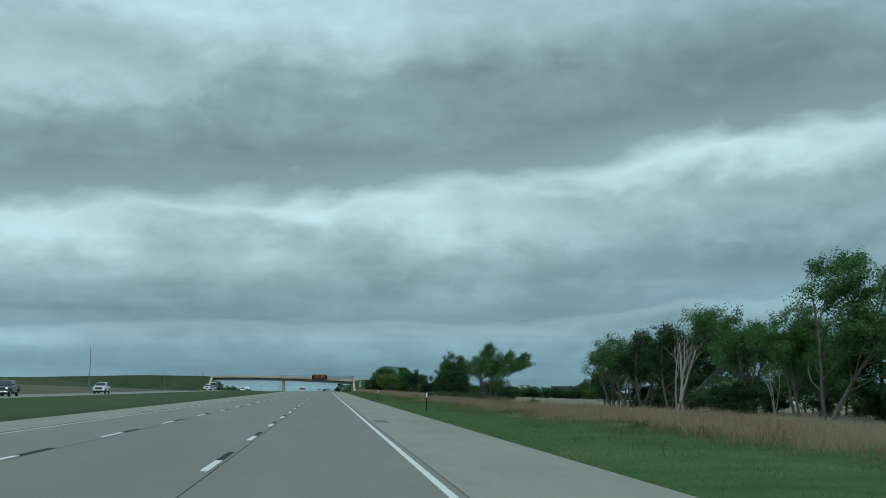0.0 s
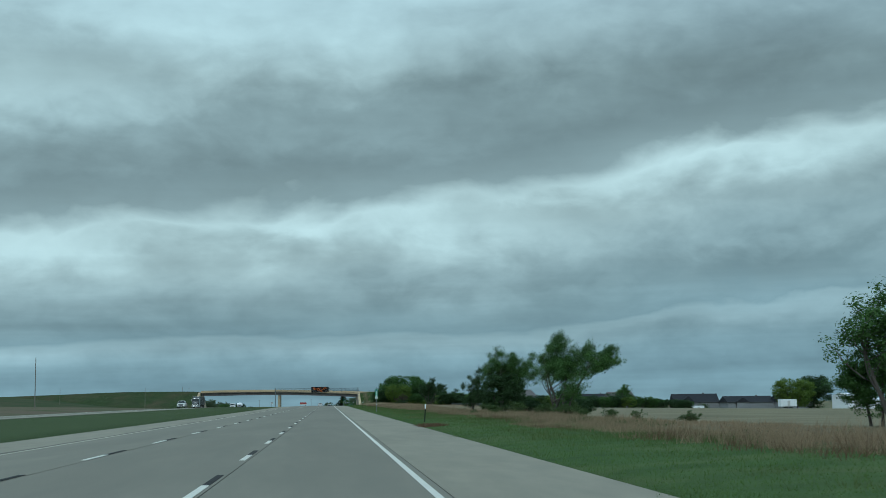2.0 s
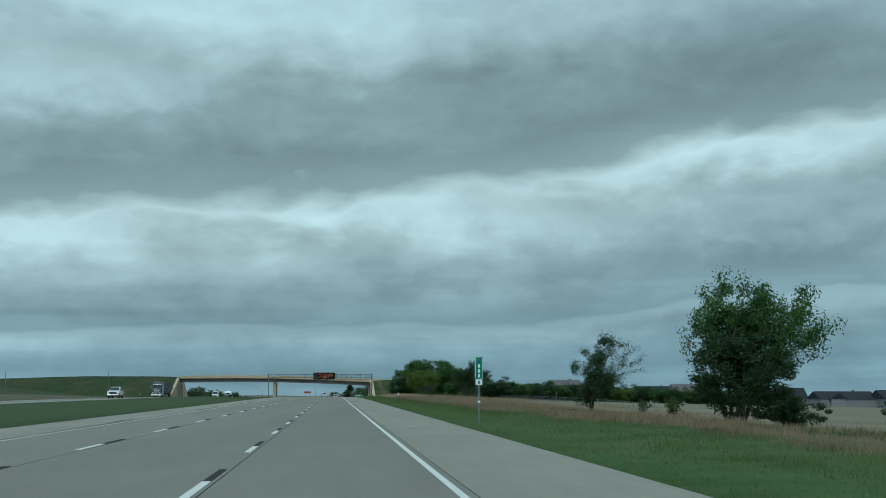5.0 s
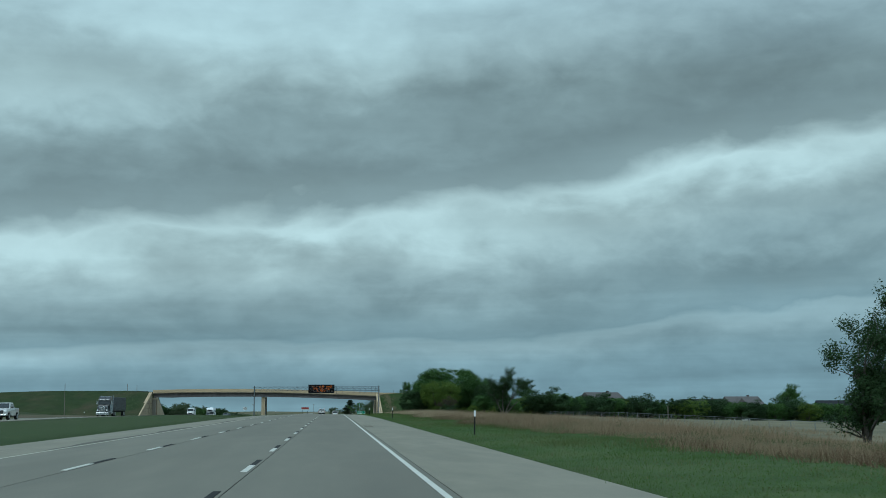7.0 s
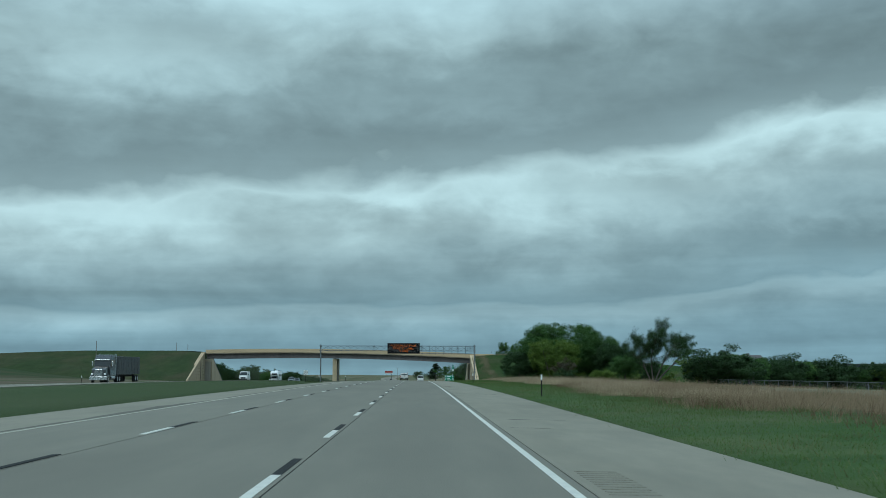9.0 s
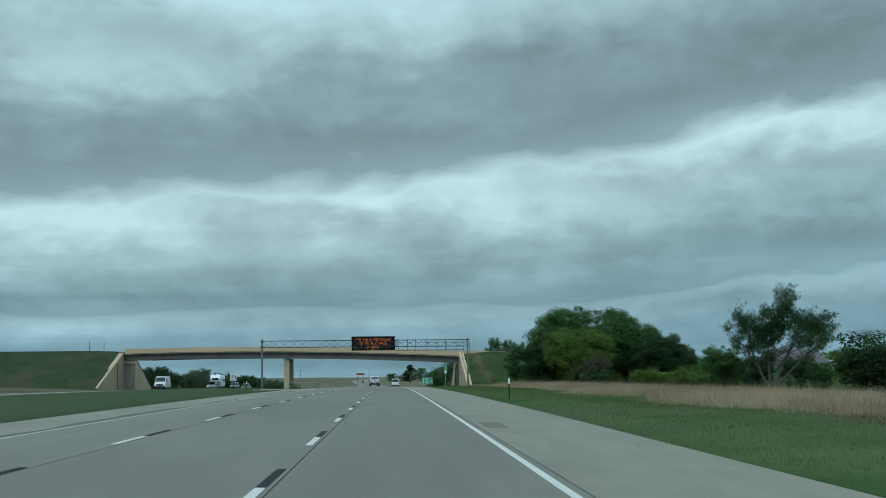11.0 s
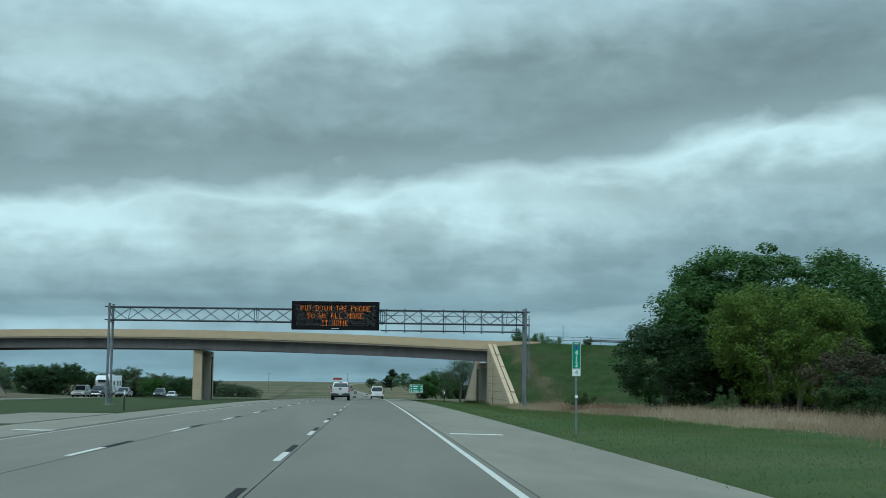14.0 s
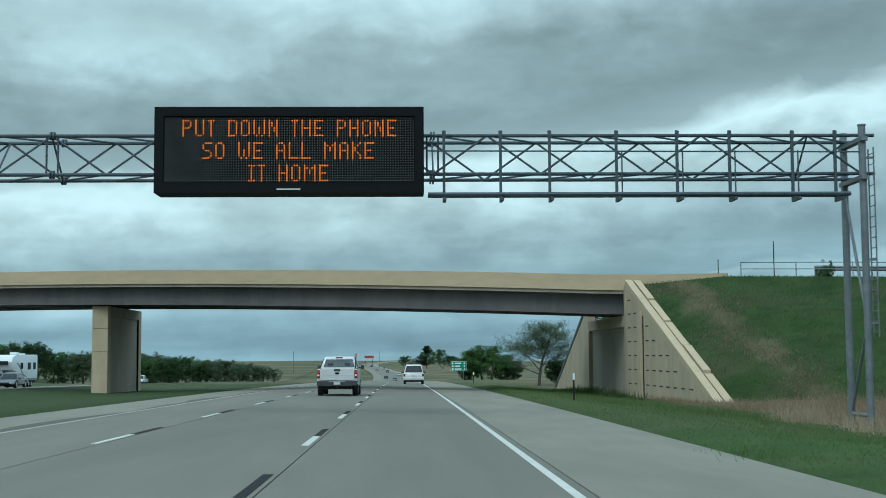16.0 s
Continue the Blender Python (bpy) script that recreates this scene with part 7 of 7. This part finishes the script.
tussocks("red_grass", 2300, 18, 12.4, 22.0, -10, 440, 0.25, 0.7, 0.010, 6, M_DRYRED, "reddish dry grass along the verge", 0.0, 8.0, 0.35, 0.3, 1.6)
tussocks("brown_front_grass", 2900, 20, 12.3, 14.6, -10, 430, 0.2, 0.55, 0.010, 43, M_DRYRED, "reddish brown grass along the front of the dry strip", -0.1, 5.0, 0.3, 0.35, 1.3)
tussocks("green_weeds", 3200, 16, 12.0, 26.0, 120, 330, 0.2, 0.65, 0.011, 9, M_SHRUB, "green weeds among the dry grass", 0.6, 4.2, 0.3, 0.35)
tussocks("scattered_weeds", 3200, 14, 12.0, 28.0, -10, 650, 0.2, 0.6, 0.011, 10, M_SHRUB, "green weeds among the dry grass", 0.9, 4.2, 0.3, 0.35)
tussocks("verge_straw", 2400, 44, 6.0, 11.6, 150, 690, 0.05, 0.18, 0.006, 41, M_STRAW, "short straw-coloured grass among the green", 0.1, 5.5, 0.5, 0.35, 0.7)
tussocks("verge_rough", 2600, 50, 7.2, 12.8, -10, 690, 0.1, 0.32, 0.008, 42, M_ROUGH, "rough uncut green grass before the dry strip", -0.2, 6.0, 0.4, 0.35, 0.55)
tussocks("dry_grass_field", 5000, 12, 24.0, 44.0, 20, 640, 0.2, 0.5, 0.018, 7, M_DRY, "dry pasture grass", -0.2, 5.0, 0.3)
blades("median_grass", 130000, -31.0, -13.1, 0, 760, 0.02, 0.07, 0.009, 8, M_MEDIAN, "mown green grass in the median", "grass")
for bank in [o for o in scene.objects if o.name.startswith("embankment")]:
    side = bank.name.split("_")[1]
    grass_on(bank, "bank_grass_" + side, 90000, 0.05, 0.15, 0.02, 21, M_LEAF if side == "right" else M_CEDAR, "rough green grass on the embankment")
    grass_on(bank, "bank_dry_grass_" + side, 16000, 0.06, 0.18, 0.018, 22, M_BROWN, "dry brown grass on the embankment", patchy(0.7, 5.0))
right_bank = [o for o in scene.objects if o.name == "embankment_right"][0]


def by_the_coping(xs, ys, rs):
    mid = 16.6 + (661 - ys) * 0.11 + 0.5 * np.sin(ys / 1.7)
    return np.abs(xs - mid) < np.abs(rs.normal(0, 1.0, len(xs)))+ 0.25


grass_on(right_bank, "bank_brown_grass", 60000, 0.06, 0.18, 0.018, 23, M_BROWN, "brown dead grass beside the wing wall", by_the_coping, 24)
tussocks("abutment_weeds", 70, 30, 12.5, 13.6, 646, 690, 0.2, 0.7, 0.02, 33, M_SHRUB, "green weeds at the foot of the abutment", -9, 4.0, 0.2, 0.4, 1.0, False)
tussocks("bank_foot_grass", 1300, 26, 13.6, 25.0, 616, 652, 0.3, 0.85, 0.014, 34, M_DRY, "pale dry grass at the foot of the embankment", -1.2, 4.0, 0.3, 0.3, 1.0, False)
tussocks("pale_foot_grass", 420, 46, 12.4, 17.0, 607, 626, 0.3, 0.75, 0.012, 51, M_PALE, "pale dry grass round the gantry's foot", -0.6, 4.0, 0.35, 0.3, 1.0, False)
tussocks("rust_weeds", 260, 46, 15.0, 21.5, 603, 612, 0.3, 0.7, 0.014, 52, M_REDSTEM, "rust-red weeds below the embankment", -0.9, 4.0, 0.4, 0.3, 1.0, False)
tussocks("pale_strip_grass", 5200, 36, 12.8, 17.5, 380, 602, 0.3, 0.8, 0.011, 53, M_PALE, "pale patches in the dry strip", -0.1, 6.0, 0.4, 0.3, 1.0)
plant("verge_shrub", T_SHRUB, 16.8, 610, 1.6, "green shrub among dry grass below the embankment", "bush", 20, "", 1.0)
plant("verge_shrub", T_SHRUB, 17.6, 571, 1.5, "green shrub among dry grass by the grove", "bush", 90, "", 0.7)
tussocks("shoulder_weeds", 46, 40, 5.55, 6.5, 131.5, 137.5, 0.12, 0.3, 0.02, 31, M_DRYRED, "brown dead weeds at the shoulder's edge", -9, 4.0, 0.2, 0.6)


# ---- fence, poles and buildings ----
def build_fence():
    f = tagged(new("wire_fence"), "low grey chain-link fence between the verge and the field", "fence")
    x, y0, y1, step = 42.0, 339, 501, 6.0
    n = int((y1 - y0) / step)
    for i in range(n + 1):
        y = y0 + i * step
        z = ground_z(x, y)
        part("post", tube((x, y, z - 0.2), (x, y, z + 0.85), 0.03, sides=6), M_GALV, f)
        if i < n:
            z2 = ground_z(x, y + step)
            part("top_rail", tube((x, y, z + 0.8), (x, y + step, z2 + 0.8), 0.018, sides=5), M_GALV, f)
            bm = bmesh.new()
            for k in range(15):
                a, b = y + step * k / 15, y + step * (k + 1) / 15
                tube((x, a, z + 0.05), (x, b, z + 0.79), 0.003, sides=3, bm=bm)
                tube((x, b, z + 0.05), (x, a, z + 0.79), 0.003, sides=3, bm=bm)
            tagged(part("wire_mesh", bm, M_GALV, f), kind="stuff")


build_fence()


def build_top_rail():
    """Pipe railing and crash barrier on the right-hand approach."""
    r = tagged(new("approach_railing"), "grey pipe railing along the top of the embankment", "railing")
    pts = [on_bridge(u, -0.4, right_top(u)) for u in (-7.0, -10.0, -13.0, -16.0, -19.0, -22.0)]
    for p, q in zip(pts, pts[1:]):
        for dz in (0.45, 0.85):
            part("rail", tube(p + Vector((0, 0, dz)), q + Vector((0, 0, dz)), 0.025, sides=6), M_GALV, r)
    for p in pts:
        part("post", tube(p - Vector((0, 0, 0.3)), p + Vector((0, 0, 0.88)), 0.03, sides=6), M_GALV, r)
    b = tagged(new("crash_barrier"), "grey steel crash barrier on the approach road", "guard rail")
    us = [-11 - 4 * i for i in range(10)]
    for u, w in zip(us, us[1:]):
        p, q = on_bridge(u, 0.6, right_top(u) + 0.55), on_bridge(w, 0.6, right_top(w) + 0.55)
        bm = bmesh.new()
        prof = [(0, -0.16), (0.05, -0.08), (0, 0), (0.05, 0.08), (0, 0.16)]
        rows = [[bm.verts.new(e + D_BACK * -a + Vector((0, 0, z))) for a, z in prof] for e in (p, q)]
        back = [[bm.verts.new(e + D_BACK * (-a + 0.012) + Vector((0, 0, z))) for a, z in prof] for e in (p, q)]
        for i in range(4):
            bm.faces.new((rows[0][i], rows[1][i], rows[1][i + 1], rows[0][i + 1]))
            bm.faces.new((back[0][i], back[0][i + 1], back[1][i + 1], back[1][i]))
        part("beam", bm, M_GALV, b)
        part("post", box(p.x - 0.06, p.x + 0.06, p.y + 0.04, p.y + 0.16, p.z - 0.8, p.z + 0.15), M_WOOD, b)


build_top_rail()


def build_pole(x, y, h, r, label, arms=False, category="utility pole"):
    p = thing("utility_pole", label, category, (x, y, ground_z(x, y) - 0.3), 0)
    part("shaft", tube((0, 0, 0), (0, 0, h), r, r * 0.6, 10), M_WOOD, p)
    if arms:
        arm = part("cross_arm", box(-1.1, 1.1, -0.05, 0.05, h - 0.6, h - 0.45), M_WOOD, p)
        for dx in (-1.0, 0.0, 1.0):
            part("insulator", tube((dx, 0, h - 0.45), (dx, 0, h - 0.25), 0.04), M_GALV, arm)


build_pole(-72, 388, 12.9, 0.13, "tall thin grey mast in the pasture")
for x, y, top in ((-81.5, 650, 8.7), (-122.5, 668, 8.8), (-70.5, 700, 9.4), (-67.6, 702, 9.0)):
    build_pole(x, y, top - ground_z(x, y) + 0.3, 0.11, "thin wooden pole by the embankment")
for u, h in ((-5.65, 1.3), (-8.75, 2.4)):
    q = on_bridge(u, 0.2, right_top(u))
    p = thing("thin_post", "thin dark post beside the bridge end", "post", tuple(q - Vector((0, 0, 0.2))), 0)
    part("shaft", tube((0, 0, 0), (0, 0, h), 0.03, sides=6), M_POST_DARK, p)
for u, v, h, m in ((-11.6, 0.3, 1.2, T_SHRUB),):
    q = on_bridge(u, v, right_top(u))
    plant("bank_bush", m, q.x, q.y, h, "small leafy bush on top of the embankment", "bush", 40 * h, "bushes on the embankment", 0.7, drop=ground_z(q.x, q.y) - q.z + 0.3)
p = thing("field_post", "pale tall post on the fence line", "post", (38.4, 393, ground_z(38.4, 393) - 0.2), 0)
part("shaft", tube((0, 0, 0), (0, 0, 2.0), 0.05, sides=8), M_WOOD, p)
build_pole(-70, 1400, 14, 0.2, "distant wooden power pole with cross-arm", True)
build_pole(-20, 1620, 14, 0.2, "distant wooden power pole with cross-arm", True)


def build_house(x, y, w, d, wall, roof, turn, siding, roofing, label, garage=True):
    h = thing("house", label, "house", (x, y, ground_z(x, y) - 0.2), turn)
    part("wall_shell", box(-w / 2, w / 2, -d / 2, d / 2, 0, wall), siding, h)
    rf = prism([(-d / 2 - 0.5, wall), (d / 2 + 0.5, wall), (0, wall + roof)], -w / 2 - 0.4, w / 2 + 0.4, 0)
    part("roof", rf, roofing, h, "dark shingled gable roof")
    gable = part("front_gable", prism([(-w * 0.36, wall - 0.05), (-w * 0.04, wall - 0.05), (-w * 0.2, wall + roof * 0.75)], -d / 2 - 1.2, 0, 1), roofing, h)
    part("gable_face", prism([(-w * 0.33, 0), (-w * 0.33, wall - 0.05), (-w * 0.2, wall + roof * 0.6), (-w * 0.07, wall - 0.05), (-w * 0.07, 0)], -d / 2 - 1.0, -d / 2 - 0.02, 1), siding, gable)
    for k in (0.1, 0.28, 0.42):
        win = part("window", box(w * k - 0.6, w * k + 0.6, -d / 2 - 0.05, -d / 2, 0.9, 2.1), M_SIGN_WHITE, h, "white-framed window")
        for s in (-0.28, 0.28):
            part("pane", box(w * k + s - 0.25, w * k + s + 0.25, -d / 2 - 0.07, -d / 2 - 0.05, 1.0, 2.0), M_GLASS, win)
    part("garage_door", box(-w * 0.28, -w * 0.12, -d / 2 - 1.05, -d / 2 - 1.0, 0.05, 2.1), M_SIDING, h, "pale garage door")
    part("chimney", box(w * 0.2, w * 0.2 + 0.7, 0.3, 1.0, wall + roof * 0.3, wall + roof + 0.5), M_ROOF_BROWN, h)
    return h


for x, y, w, d, top, rf, tr, sd, ro, lb in (
    (205, 680, 24, 12, 1.5, 3.0, 4, M_SIDING_GREY, M_ROOF, "single-storey house with a dark shingle roof"),
    (226, 676, 18, 12, 2.0, 3.4, 10, M_SIDING_GREY, M_ROOF, "grey single-storey house with a dark shingle roof"),
    (182, 692, 22, 12, 2.9, 4.2, -4, M_SIDING_GREY, M_ROOF, "grey house with a broad dark shingle roof"),
    (214, 560, 16, 10, -0.2, 1.8, 0, M_SIDING_GREY, M_ROOF_BROWN, "low house with a brown roof beside farm sheds"),
    (94.5, 697, 14, 11, 6.0, 3.6, 25, M_SIDING_GREY, M_ROOF_BROWN, "tall house with a steep grey-brown roof behind trees"),
    (136, 714, 15, 11, 3.6, 3.4, -10, M_SIDING, M_ROOF, "house with a dark roof behind the hedgerow"),
    (146, 700, 12, 10, 4.4, 2.6, 5, M_SIDING, M_ROOF_BROWN, "pale house with a brown roof behind the hedgerow"),
):
    build_house(x, y, w, d, top - rf - ground_z(x, y) + 0.2, rf, tr, sd, ro, lb)


def build_shed(x, y, w, d, h, turn):
    s = thing("metal_shed", "white ribbed metal farm shed", "shed", (x, y, ground_z(x, y) - 0.1), turn)
    part("wall_shell", box(-w / 2, w / 2, -d / 2, d / 2, 0, h), M_SHED, s)
    part("roof", prism([(-d / 2 - 0.3, h), (d / 2 + 0.3, h), (0, h + 1.0)], -w / 2 - 0.2, w / 2 + 0.2, 0), M_SHED, s)
    part("door", box(-1.4, 1.4, -d / 2 - 0.06, -d / 2, 0, 2.8), M_SIDING, s)
    for k in range(9):
        x0 = -w / 2 + w * (k + 0.5) / 9
        part("rib", box(x0 - 0.04, x0 + 0.04, -d / 2 - 0.03, -d / 2, 2.85 if abs(x0) < 1.5 else 0.0, h), M_SHED, s)


def build_box_trailer(x, y, length, height, turn):
    t = thing("box_trailer", "white box trailer parked on the field edge", "trailer", (x, y, ground_z(x, y)), turn)
    part("box", box(-length / 2, length / 2, -1.2, 1.2, 0.55, height, 0.05), M_SHED, t)
    part("chassis", box(-length / 2, length / 2 + 0.9, -0.5, 0.5, 0.4, 0.55), M_TYRE, t)
    part("side_door", box(-0.45, 0.45, -1.23, -1.2, 0.7, height - 0.5), M_SIDING, t)
    for dx in (-0.5, 0.5):
        for dy in (-1.05, 1.05):
            part("wheel", tube((dx, dy - 0.12, 0.36), (dx, dy + 0.12, 0.36), 0.36, sides=16), M_TYRE, t)


build_shed(191, 520, 8, 12, 5.4, 6)
build_shed(208, 524, 22, 10, 3.8, 4)
build_box_trailer(148, 467, 5.4, 2.9, 4)
build_box_trailer(162, 617, 5.2, 2.6, 0)
plant("garden_tree", T_LIGHT, 180, 547, 13.6, "round yellow-green garden tree", "tree", 0, "", 1.2)
plant("garden_tree", T_DENSE, 192, 557, 15.2, "dark green garden tree by houses", "tree", 0, "", 1.1)
plant("garden_tree", T_FEATHER, 206, 551, 16.0, "tall feathery grey-green tree by farm sheds", "tree", 0, "", 1.2)
for k in range(12):
    plant("distant_tree", rng.choice((T_HEDGE, T_FAR_HAZED)), 74 + 9 * k, 640 + rng.uniform(-10, 25), rng.uniform(5, 7.5), "distant tree beyond the field", "tree", 40 * k, "trees beyond the field", 1.3)


def build_billboard():
    x, y = -32, 1760
    b = thing("billboard", "distant red and white roadside billboard", "billboard", (x, y, ground_z(x, y)), 0)
    for dx in (-3, 3):
        part("post", box(dx - 0.15, dx + 0.15, 0.1, 0.4, -0.3, 6.5), M_POST_DARK, b)
    part("panel", box(-4.2, 4.2, 0, 0.1, 6.8, 10.0), M_SIDING, b)
    part("red_field", box(-4.2, 4.2, -0.02, 0, 7.9, 10.0), M_SIGN_RED, b, "red upper field")


build_billboard()
